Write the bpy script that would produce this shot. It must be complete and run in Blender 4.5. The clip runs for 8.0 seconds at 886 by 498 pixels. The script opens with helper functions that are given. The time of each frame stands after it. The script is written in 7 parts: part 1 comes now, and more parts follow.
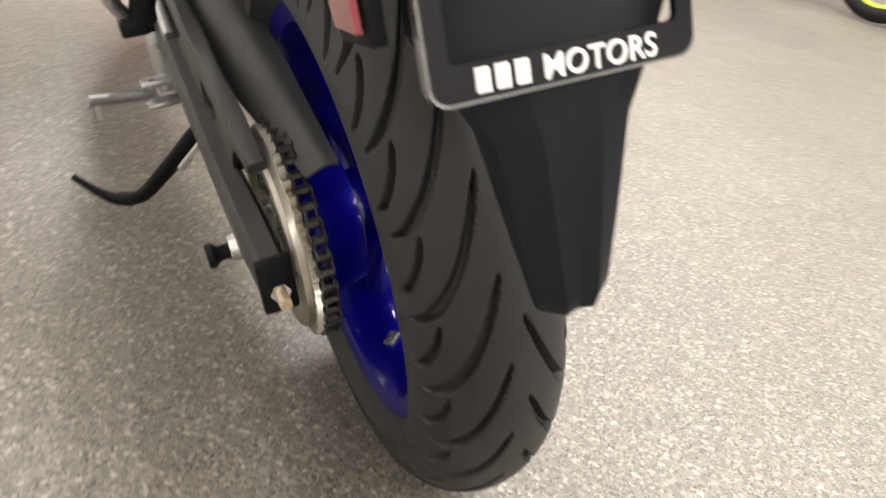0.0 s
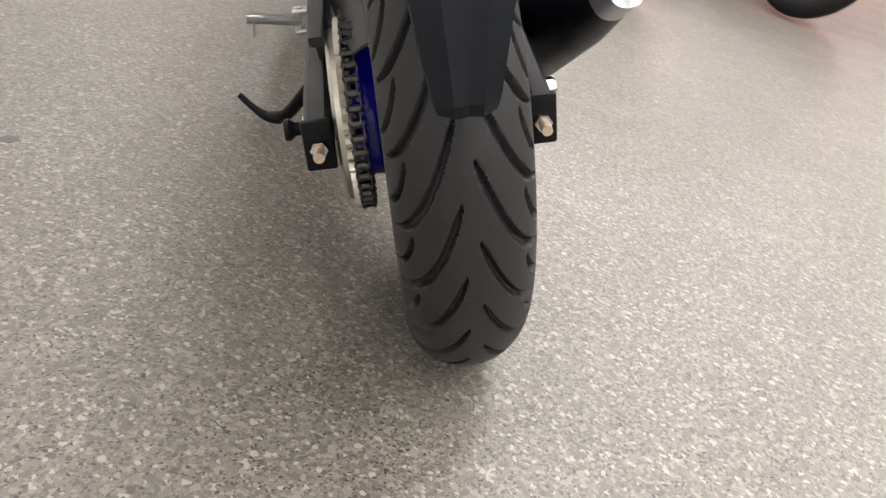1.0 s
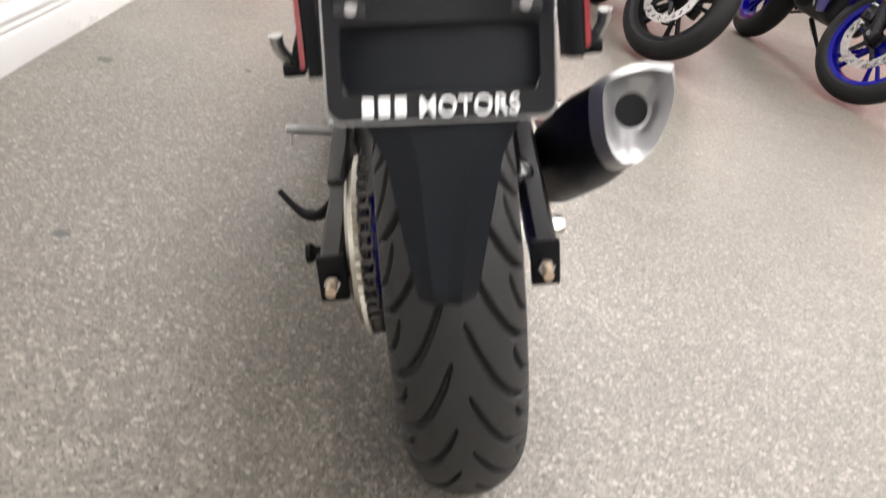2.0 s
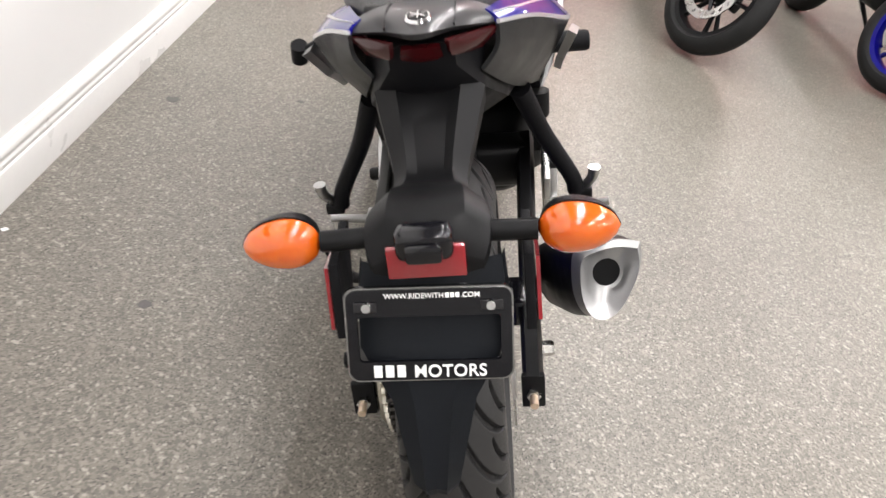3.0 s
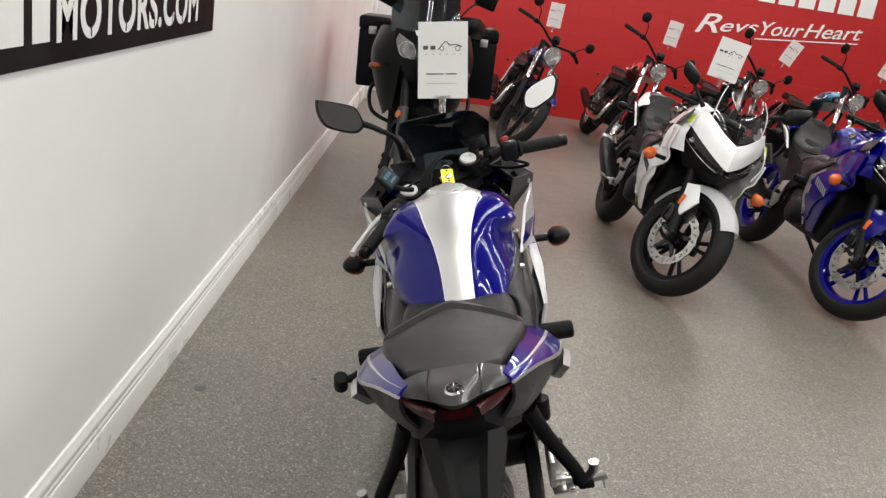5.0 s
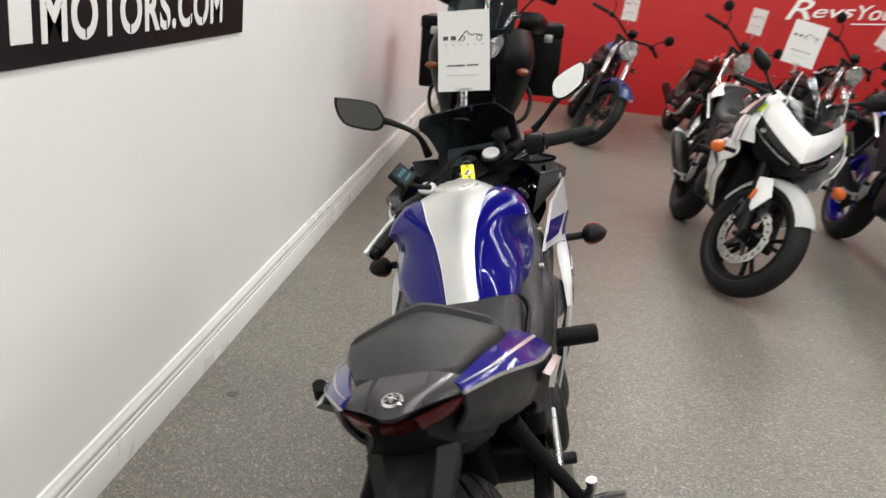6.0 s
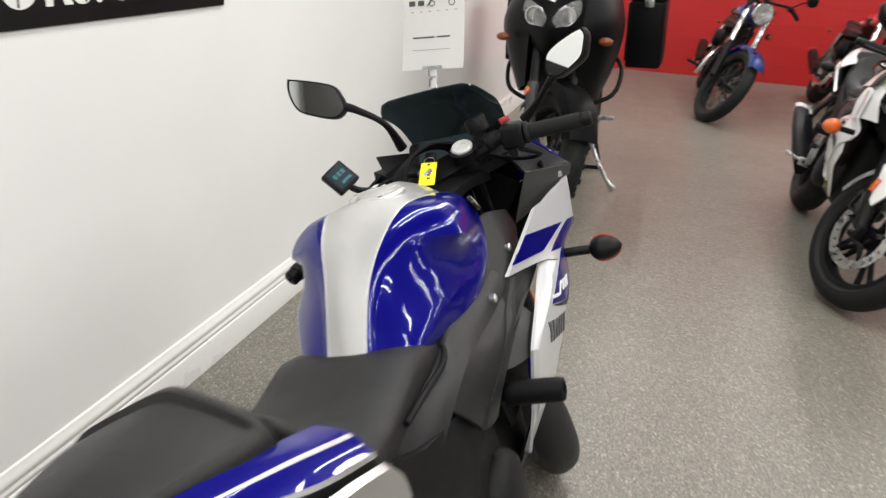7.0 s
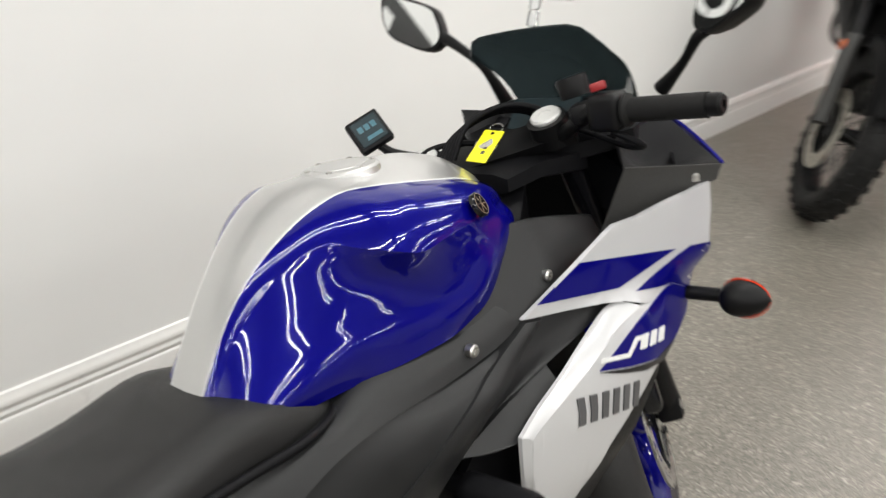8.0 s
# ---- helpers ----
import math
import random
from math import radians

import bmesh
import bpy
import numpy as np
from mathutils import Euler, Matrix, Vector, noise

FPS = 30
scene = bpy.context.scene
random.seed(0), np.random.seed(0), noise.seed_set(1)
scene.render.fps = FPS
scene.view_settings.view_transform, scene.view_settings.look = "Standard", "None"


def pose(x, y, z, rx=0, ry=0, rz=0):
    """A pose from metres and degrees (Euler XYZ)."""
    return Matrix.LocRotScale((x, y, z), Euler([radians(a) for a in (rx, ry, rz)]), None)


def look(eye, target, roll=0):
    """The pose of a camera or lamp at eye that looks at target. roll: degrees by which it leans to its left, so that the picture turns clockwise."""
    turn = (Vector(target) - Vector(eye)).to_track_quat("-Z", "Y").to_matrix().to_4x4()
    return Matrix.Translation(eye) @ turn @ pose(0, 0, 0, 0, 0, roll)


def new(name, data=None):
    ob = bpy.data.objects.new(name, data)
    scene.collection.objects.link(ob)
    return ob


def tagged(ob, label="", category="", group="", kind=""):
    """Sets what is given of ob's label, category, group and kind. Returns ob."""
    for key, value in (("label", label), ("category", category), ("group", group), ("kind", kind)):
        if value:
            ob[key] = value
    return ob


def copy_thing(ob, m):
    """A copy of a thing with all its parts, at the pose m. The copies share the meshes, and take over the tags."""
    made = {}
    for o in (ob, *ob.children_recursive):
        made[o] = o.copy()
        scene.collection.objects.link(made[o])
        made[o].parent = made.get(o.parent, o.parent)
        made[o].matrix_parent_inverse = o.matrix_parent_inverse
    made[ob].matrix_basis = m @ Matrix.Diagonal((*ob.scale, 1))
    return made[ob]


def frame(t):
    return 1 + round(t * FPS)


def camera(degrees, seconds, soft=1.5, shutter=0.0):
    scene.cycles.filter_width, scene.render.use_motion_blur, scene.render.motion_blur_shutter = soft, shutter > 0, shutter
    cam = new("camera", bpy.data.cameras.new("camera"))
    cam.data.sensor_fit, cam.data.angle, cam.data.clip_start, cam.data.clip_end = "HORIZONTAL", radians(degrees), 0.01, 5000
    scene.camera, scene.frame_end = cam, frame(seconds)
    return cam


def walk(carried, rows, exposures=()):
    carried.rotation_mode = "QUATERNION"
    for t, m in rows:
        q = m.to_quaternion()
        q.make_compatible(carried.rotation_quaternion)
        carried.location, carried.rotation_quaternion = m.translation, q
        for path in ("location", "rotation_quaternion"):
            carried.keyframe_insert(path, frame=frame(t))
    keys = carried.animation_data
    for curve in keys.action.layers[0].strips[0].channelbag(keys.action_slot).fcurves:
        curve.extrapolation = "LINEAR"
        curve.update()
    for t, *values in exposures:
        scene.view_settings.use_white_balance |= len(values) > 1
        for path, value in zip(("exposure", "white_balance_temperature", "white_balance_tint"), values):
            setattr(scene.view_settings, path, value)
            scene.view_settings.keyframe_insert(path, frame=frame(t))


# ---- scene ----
cam = camera(55.1, 8.0, 1.35, 0.5)
PATH = [
    (0, (0.531, 0.559, 0.672), (1.394, 2.112, -0.246), 12.5),
    (0.5, (0.649, 0.421, 0.659), (1.19, 2.085, -0.309), 12.9),
    (1, (0.714, 0.345, 0.619), (1.071, 2.073, -0.323), 13.7),
    (1.5, (0.741, 0.341, 0.626), (1.003, 2.1, -0.29), 14.1),
    (2, (0.746, 0.35, 0.739), (0.957, 2.136, -0.135), 14.2),
    (2.2, (0.748, 0.349, 0.822), (0.94, 2.139, -0.05), 14.1),
    (3.3, (0.7, 0.241, 1.183), (0.808, 1.911, 0.089), 13.5),
    (3.5, (0.676, 0.209, 1.222), (0.78, 1.885, 0.136), 13.3),
    (4, (0.618, 0.129, 1.319), (0.715, 1.952, 0.503), 11.5),
    (4.5, (0.619, 0.11, 1.35), (0.71, 2.005, 0.716), 9.4),
    (4.7, (0.618, 0.107, 1.358), (0.708, 2.01, 0.749), 9.3),
    (5.8, (0.737, 0.181, 1.352), (0.668, 2.088, 0.753), 6.5),
    (6, (0.818, 0.226, 1.339), (0.67, 2.123, 0.722), 6.1),
    (6.5, (1.035, 0.404, 1.324), (0.683, 2.257, 0.66), 4.5),
    (7, (1.176, 0.751, 1.326), (0.686, 2.557, 0.622), 3.5),
    (7.5, (1.318, 1.083, 1.305), (0.56, 2.756, 0.514), 3.5),
    (8, (1.413, 1.431, 1.296), (0.281, 2.794, 0.367), 5.3),
]
EXPOSURES = [(0.0, 0.86, 6700, 12), (0.5, 0.48, 6400, 14), (1.0, 0.60, 6350, 14), (2.1, 0.65, 6350, 14), (3.5, 0.27, 6350, 13), (4.0, -0.20, 6420, 11), (4.5, -0.28, 6400, 10), (6.0, -0.20, 6400, 9), (6.5, -0.12, 6350, 9), (8.0, -0.04, 6400, 9)]
walk(cam, [(t, look(eye, target, roll)) for t, eye, target, roll in PATH], EXPOSURES)

# ---- light ----
world = bpy.data.worlds.new("world")
scene.world = world
world.use_nodes = True
world.node_tree.nodes["Background"].inputs[0].default_value = (0.9, 0.95, 1.0, 1)
world.node_tree.nodes["Background"].inputs[1].default_value = 0.01
LAMP_X, LAMP_Y, LAMP_Z = (0.75, 2.45, 4.3, 6.3), (-2.6, 0.3, 3.2, 6.1, 9.0), 2.93
LAMP_POWER = 40.0
for lx in LAMP_X:
    for ly in LAMP_Y:
        for off in (-0.14, 0.14):
            lamp = bpy.data.lights.new("tube_light", "AREA")
            lamp.shape, lamp.size, lamp.size_y = "RECTANGLE", 0.036, 2.3
            lamp.energy, lamp.color = LAMP_POWER / 2, (1.0, 0.975, 0.925)
            ob = new("tube_light", lamp)
            ob.matrix_world = pose(lx + off, ly, LAMP_Z, 0, 0, 0)

# ---- materials ----
def nodes_of(name):
    m = bpy.data.materials.new(name)
    m.use_nodes = True
    nt = m.node_tree
    return m, nt, nt.nodes["Principled BSDF"]


def coords(nt, scale):
    tc = nt.nodes.new("ShaderNodeTexCoord")
    mp = nt.nodes.new("ShaderNodeMapping")
    mp.inputs["Scale"].default_value = (scale, scale, scale)
    nt.links.new(tc.outputs["Object"], mp.inputs["Vector"])
    return mp.outputs["Vector"]


def noise_tex(nt, scale, detail=4.0, rough=0.6):
    n = nt.nodes.new("ShaderNodeTexNoise")
    n.inputs["Scale"].default_value, n.inputs["Detail"].default_value, n.inputs["Roughness"].default_value = scale, detail, rough
    nt.links.new(coords(nt, 1.0), n.inputs["Vector"])
    return n.outputs["Fac"]


def ramp(nt, fac, stops, constant=False):
    r = nt.nodes.new("ShaderNodeValToRGB")
    if constant:
        r.color_ramp.interpolation = "CONSTANT"
    els = r.color_ramp.elements
    while len(els) < len(stops):
        els.new(0.5)
    for e, (p, c) in zip(els, stops):
        e.position, e.color = p, (c[0], c[1], c[2], 1)
    nt.links.new(fac, r.inputs[0])
    return r.outputs["Color"]


def bump(nt, fac, strength, dist, p):
    b = nt.nodes.new("ShaderNodeBump")
    b.inputs["Strength"].default_value, b.inputs["Distance"].default_value = strength, dist
    nt.links.new(fac, b.inputs["Height"])
    nt.links.new(b.outputs["Normal"], p.inputs["Normal"])


def surface(name, col, rough=0.5, metal=0.0, vary=0.12, grain=60.0, wear=6.0, relief=0.0, relief_scale=300.0, coat=0.0, rough_vary=0.1, spec=0.5):
    """A plain surface: colour varied at two scales, roughness smudges, fine relief, clear coat."""
    m, nt, p = nodes_of(name)
    fine, broad = noise_tex(nt, grain, 3.0), noise_tex(nt, wear, 4.0)
    mix = nt.nodes.new("ShaderNodeMath")
    mix.operation = "ADD"
    nt.links.new(fine, mix.inputs[0])
    nt.links.new(broad, mix.inputs[1])
    half = nt.nodes.new("ShaderNodeMath")
    half.operation = "MULTIPLY"
    half.inputs[1].default_value = 0.5
    nt.links.new(mix.outputs[0], half.inputs[0])
    lo = tuple(c * (1 - vary) for c in col)
    hi = tuple(min(1.0, c * (1 + vary)) for c in col)
    nt.links.new(ramp(nt, half.outputs[0], [(0.3, lo), (0.7, hi)]), p.inputs["Base Color"])
    rr = nt.nodes.new("ShaderNodeMapRange")
    rr.inputs["From Min"].default_value, rr.inputs["From Max"].default_value = 0.3, 0.7
    rr.inputs["To Min"].default_value, rr.inputs["To Max"].default_value = max(0.02, rough - rough_vary), min(1.0, rough + rough_vary)
    nt.links.new(broad, rr.inputs["Value"])
    nt.links.new(rr.outputs["Result"], p.inputs["Roughness"])
    p.inputs["Metallic"].default_value = metal
    p.inputs["Specular IOR Level"].default_value = spec
    if coat:
        p.inputs["Coat Weight"].default_value, p.inputs["Coat Roughness"].default_value = coat, 0.03
    if relief:
        bump(nt, noise_tex(nt, relief_scale, 2.0), relief, 0.001, p)
    return m


BLUE = surface("blue_paint", (0.0018, 0.0014, 0.150), 0.30, 0.15, 0.10, 900, 4, coat=0.75, rough_vary=0.03, spec=0.04)
WHITE = surface("white_paint", (0.80, 0.80, 0.80), 0.3, 0.0, 0.03, 200, 3, coat=1.0, rough_vary=0.05)
SILVER = surface("silver_paint", (0.58, 0.58, 0.575), 0.38, 0.85, 0.05, 1200, 4, coat=0.6, rough_vary=0.06)
GREY = surface("grey_paint", (0.022, 0.021, 0.0225), 0.42, 0.35, 0.1, 800, 4, coat=0.25, rough_vary=0.06, spec=0.25)
BLACK = surface("black_plastic", (0.005, 0.005, 0.006), 0.5, 0.0, 0.2, 250, 12, relief=0.25, relief_scale=1400, spec=0.12)
COVERPL = surface("cover_plastic", (0.0125, 0.0128, 0.0135), 0.42, 0.0, 0.14, 350, 9, relief=0.25, relief_scale=1500, spec=0.3)
SCUFF = surface("floor_scuff", (0.085, 0.08, 0.075), 0.5, 0.0, 0.25, 200, 30)
ARM = surface("swingarm_paint", (0.046, 0.0455, 0.044), 0.46, 0.1, 0.15, 250, 9, relief=0.2, relief_scale=900, spec=0.3)
PEARL = surface("pearl_silver_paint", (0.57, 0.57, 0.585), 0.34, 0.25, 0.04, 1200, 4, coat=0.4, rough_vary=0.05)
PEARLWHITE = surface("pearl_white_paint", (0.56, 0.56, 0.57), 0.32, 0.05, 0.03, 900, 4, coat=0.6, rough_vary=0.04)
SCRIPT = surface("grey_script", (0.10, 0.10, 0.105), 0.4, 0.2, 0.1, 300, 8)
SATIN = surface("satin_black", (0.005, 0.005, 0.0055), 0.42, 0.0, 0.15, 200, 10, relief=0.12, relief_scale=900, spec=0.16)
TOURBLACK = surface("deep_black_paint", (0.004, 0.004, 0.0045), 0.34, 0.0, 0.2, 150, 8, relief=0.1, relief_scale=500, rough_vary=0.06, spec=0.10)
FENDER = surface("fender_plastic", (0.015, 0.0175, 0.022), 0.42, 0.0, 0.1, 250, 8, relief=0.2, relief_scale=1600, spec=0.25)
GLOSSBLACK = surface("gloss_black", (0.005, 0.005, 0.0065), 0.14, 0.0, 0.2, 100, 8, coat=0.25, rough_vary=0.05, spec=0.3)
VINYL = surface("seat_vinyl", (0.0098, 0.0097, 0.0098), 0.43, 0.0, 0.15, 300, 7, relief=0.5, relief_scale=1100, spec=0.34)
RUBBER = surface("tyre_rubber", (0.024, 0.0235, 0.0235), 0.48, 0.0, 0.2, 120, 9, relief=0.3, relief_scale=700, spec=0.25)
DARKTYRE = surface("dark_tyre_rubber", (0.010, 0.010, 0.010), 0.6, 0.0, 0.2, 120, 9, relief=0.3, relief_scale=700, spec=0.2)
GRIP = surface("grip_rubber", (0.010, 0.010, 0.010), 0.7, 0.0, 0.2, 200, 20, relief=0.4, relief_scale=600, spec=0.2)
STEEL = surface("steel", (0.56, 0.55, 0.53), 0.28, 1.0, 0.1, 200, 14, rough_vary=0.1)
ALU = surface("cast_aluminium", (0.48, 0.48, 0.475), 0.32, 1.0, 0.12, 150, 12, relief=0.2, relief_scale=500)
SPROCKET = surface("sprocket_steel", (0.50, 0.475, 0.41), 0.34, 1.0, 0.1, 150, 15, rough_vary=0.08)
CHAIN = surface("chain_steel", (0.075, 0.07, 0.065), 0.38, 1.0, 0.35, 300, 25, rough_vary=0.12)
BRASS = surface("zinc_bolt", (0.72, 0.58, 0.44), 0.35, 0.9, 0.15, 200, 30)
CHROME = surface("chrome", (0.8, 0.8, 0.8), 0.08, 1.0, 0.03, 100, 10, rough_vary=0.04)
CAN = surface("silencer_cap", (0.40, 0.40, 0.398), 0.38, 0.7, 0.05, 400, 8, relief=0.1, relief_scale=900)
ENGINE = surface("engine_paint", (0.008, 0.008, 0.008), 0.5, 0.1, 0.2, 120, 10, relief=0.3, relief_scale=500, spec=0.2)
YELLOW = surface("yellow_tag", (0.85, 0.80, 0.01), 0.45, 0.0, 0.05, 80, 20)
PAPER = surface("paper", (0.80, 0.80, 0.79), 0.7, 0.0, 0.02, 60, 5)
INK = surface("ink", (0.06, 0.06, 0.06), 0.7, 0.0, 0.1)
PALEINK = surface("pale_ink", (0.42, 0.42, 0.42), 0.7, 0.0, 0.1)
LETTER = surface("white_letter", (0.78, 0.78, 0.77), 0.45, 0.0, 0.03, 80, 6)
SIGNBLACK = surface("sign_black", (0.006, 0.006, 0.006), 0.4, 0.0, 0.2, 60, 3, spec=0.2)
TAILRED = surface("smoked_tail_lens", (0.034, 0.0025, 0.0036), 0.2, 0.0, 0.1, 200, 20, rough_vary=0.05, spec=0.3)
RED = surface("red_lens", (0.22, 0.006, 0.012), 0.12, 0.0, 0.1, 200, 20, coat=1.0, rough_vary=0.04)
SIGNALRED = surface("red_orange_lens", (0.62, 0.045, 0.012), 0.2, 0.0, 0.1, 200, 20, coat=1.0, rough_vary=0.04)
FRAMERIM = surface("frame_edge_metal", (0.34, 0.34, 0.335), 0.25, 1.0, 0.08, 300, 12, rough_vary=0.08)
FORKCAP = surface("anodised_cap", (0.62, 0.62, 0.61), 0.45, 0.3, 0.08, 300, 20)
AMBERDARK = surface("dark_amber_lens", (0.16, 0.035, 0.006), 0.3, 0.0, 0.2)
LEVERSILVER = surface("silver_lever", (0.66, 0.66, 0.65), 0.32, 0.35, 0.06, 300, 20)
REDBTN = surface("red_switch", (0.26, 0.012, 0.014), 0.4, 0.0, 0.1)
SCREENBLUE = surface("display_glass", (0.008, 0.02, 0.025), 0.4, 0.0, 0.4, 60, 30, spec=0.25)
TEAL = surface("teal_print", (0.03, 0.12, 0.16), 0.4, 0.0, 0.2, 100, 30)
LIME = surface("lime_decal", (0.45, 0.6, 0.02), 0.35, 0.0, 0.1, coat=0.8)
CARDINAL = surface("red_tank_paint", (0.42, 0.012, 0.016), 0.3, 0.2, 0.06, coat=1.0)
TANKBLUE = surface("light_blue_paint", (0.008, 0.04, 0.26), 0.3, 0.4, 0.06, coat=1.0)
TEALTANK = surface("teal_tank_paint", (0.02, 0.14, 0.26), 0.3, 0.4, 0.06, coat=1.0)
TRIMWHITE = surface("trim_paint", (0.80, 0.79, 0.77), 0.32, 0.0, 0.03, 40, 2, relief=0.06, relief_scale=120)


def glassy(name, col, rough=0.03, trans=1.0):
    m, nt, p = nodes_of(name)
    p.inputs["Base Color"].default_value = (*col, 1)
    p.inputs["Roughness"].default_value = rough
    p.inputs["Transmission Weight"].default_value = trans
    p.inputs["IOR"].default_value = 1.45
    return m


def amber_lens():
    m, nt, p = nodes_of("amber_lens")
    nt.links.new(ramp(nt, noise_tex(nt, 45.0, 2.0), [(0.3, (0.54, 0.088, 0.003)), (0.7, (0.62, 0.120, 0.005))]), p.inputs["Base Color"])
    p.inputs["Roughness"].default_value = 0.15
    p.inputs["Subsurface Weight"].default_value = 0.35
    p.inputs["Subsurface Radius"].default_value = (0.02, 0.006, 0.002)
    p.inputs["Coat Weight"].default_value = 1.0
    return m


AMBER = amber_lens()
SMOKE = glassy("smoked_screen", (0.035, 0.05, 0.055), 0.02, 0.75)
CLEAR = glassy("clear_screen", (0.95, 0.96, 0.97), 0.02, 1.0)
LAMPGLASS = glassy("lamp_glass", (0.92, 0.92, 0.92), 0.03, 0.9)
CLIPGLASS = glassy("clear_clip", (0.9, 0.92, 0.93), 0.08, 0.9)
MIRROR = surface("mirror_glass", (0.86, 0.88, 0.88), 0.02, 1.0, 0.01, 30, 3, rough_vary=0.01)


def floor_mat():
    """Flake epoxy: pale, mid and dark chips of three sizes scattered over a grey coat."""
    m, nt, p = nodes_of("flake_floor")

    def cells(scale, rand=1.0):
        v = nt.nodes.new("ShaderNodeTexVoronoi")
        v.inputs["Scale"].default_value, v.inputs["Randomness"].default_value = scale, rand
        warp = nt.nodes.new("ShaderNodeTexNoise")
        warp.inputs["Scale"].default_value = scale * 0.9
        nt.links.new(coords(nt, 1.0), warp.inputs["Vector"])
        push = nt.nodes.new("ShaderNodeVectorMath")
        push.operation = "MULTIPLY_ADD"
        push.inputs[1].default_value = (0.8 / scale,) * 3
        nt.links.new(warp.outputs["Color"], push.inputs[0])
        nt.links.new(coords(nt, 1.0), push.inputs[2])
        nt.links.new(push.outputs[0], v.inputs["Vector"])
        sep = nt.nodes.new("ShaderNodeSeparateColor")
        nt.links.new(v.outputs["Color"], sep.inputs[0])
        return sep

    def over(base, top, mask):
        mix = nt.nodes.new("ShaderNodeMix")
        mix.data_type = "RGBA"
        nt.links.new(mask, mix.inputs["Factor"])
        nt.links.new(base, mix.inputs["A"])
        nt.links.new(top, mix.inputs["B"])
        return mix.outputs["Result"]

    def share(value, part_of):
        g = nt.nodes.new("ShaderNodeMath")
        g.operation = "LESS_THAN"
        g.inputs[1].default_value = part_of
        nt.links.new(value, g.inputs[0])
        return g.outputs[0]
    small, mid, large = cells(360.0), cells(225.0), cells(150.0)
    greys = [(0.0, (0.0515, 0.047, 0.04)), (0.1, (0.1112, 0.1022, 0.0858)), (0.24, (0.1514, 0.139, 0.117)), (0.42, (0.1751, 0.1605, 0.1346)), (0.7, (0.2019, 0.185, 0.155)), (0.9, (0.242, 0.2228, 0.1872))]
    chips = [(0.0, (0.1009, 0.092, 0.077)), (0.1, (0.1318, 0.1216, 0.1024)), (0.44, (0.1772, 0.1625, 0.1365)), (0.66, (0.2369, 0.2187, 0.1843)), (0.9, (0.3296, 0.3097, 0.2632))]
    col = ramp(nt, small.outputs[0], greys, True)
    col = over(col, ramp(nt, mid.outputs[0], chips, True), share(mid.outputs[1], 0.42))
    col = over(col, ramp(nt, large.outputs[0], chips, True), share(large.outputs[1], 0.17))
    stain = ramp(nt, noise_tex(nt, 1.6, 5.0, 0.65), [(0.3, (0.86, 0.855, 0.85)), (0.65, (1.0, 1.0, 1.0))])
    mul = nt.nodes.new("ShaderNodeMix")
    mul.data_type, mul.blend_type = "RGBA", "MULTIPLY"
    mul.inputs["Factor"].default_value = 1.0
    nt.links.new(col, mul.inputs["A"])
    nt.links.new(stain, mul.inputs["B"])
    nt.links.new(mul.outputs["Result"], p.inputs["Base Color"])
    rr = nt.nodes.new("ShaderNodeMapRange")
    rr.inputs["To Min"].default_value, rr.inputs["To Max"].default_value = 0.30, 0.46
    nt.links.new(noise_tex(nt, 5.0, 4.0), rr.inputs["Value"])
    nt.links.new(rr.outputs["Result"], p.inputs["Roughness"])
    p.inputs["Specular IOR Level"].default_value = 0.5
    bump(nt, noise_tex(nt, 120.0, 3.0), 0.06, 0.0015, p)
    return m


def wall_paint(name, col, rough):
    m, nt, p = nodes_of(name)
    f = noise_tex(nt, 1.1, 5.0)
    lo = tuple(c * 0.95 for c in col)
    nt.links.new(ramp(nt, f, [(0.3, lo), (0.7, col)]), p.inputs["Base Color"])
    rr = nt.nodes.new("ShaderNodeMapRange")
    rr.inputs["To Min"].default_value, rr.inputs["To Max"].default_value = rough - 0.06, rough + 0.08
    nt.links.new(noise_tex(nt, 2.5), rr.inputs["Value"])
    nt.links.new(rr.outputs["Result"], p.inputs["Roughness"])
    bump(nt, noise_tex(nt, 60.0, 1.0), 0.004, 0.001, p)
    return m


FLOOR = floor_mat()
WALLWHITE = wall_paint("wall_paint", (0.87, 0.867, 0.857), 0.22)
WALLGREY = wall_paint("grey_wall_paint", (0.42, 0.42, 0.41), 0.5)
WALLRED = wall_paint("red_wall_paint", (0.43, 0.010, 0.010), 0.40)
CEIL = wall_paint("ceiling_paint", (0.16, 0.16, 0.16), 0.8)
FIXTURE = wall_paint("fixture_enamel", (0.8, 0.8, 0.79), 0.4)

# ---- mesh tools ----
def cat_rom(pts, n):
    """n points along a smooth curve through pts."""
    P = [Vector(p) for p in pts]
    m = len(P) - 1
    out = []
    for i in range(n):
        t = i / (n - 1) * m
        k = min(int(t), m - 1)
        f = t - k
        a, b, c, d = P[max(k - 1, 0)], P[k], P[k + 1], P[min(k + 2, m)]
        out.append(0.5 * ((2 * b) + (c - a) * f + (2 * a - 5 * b + 4 * c - d) * f * f + (3 * b - a - 3 * c + d) * f ** 3))
    return out


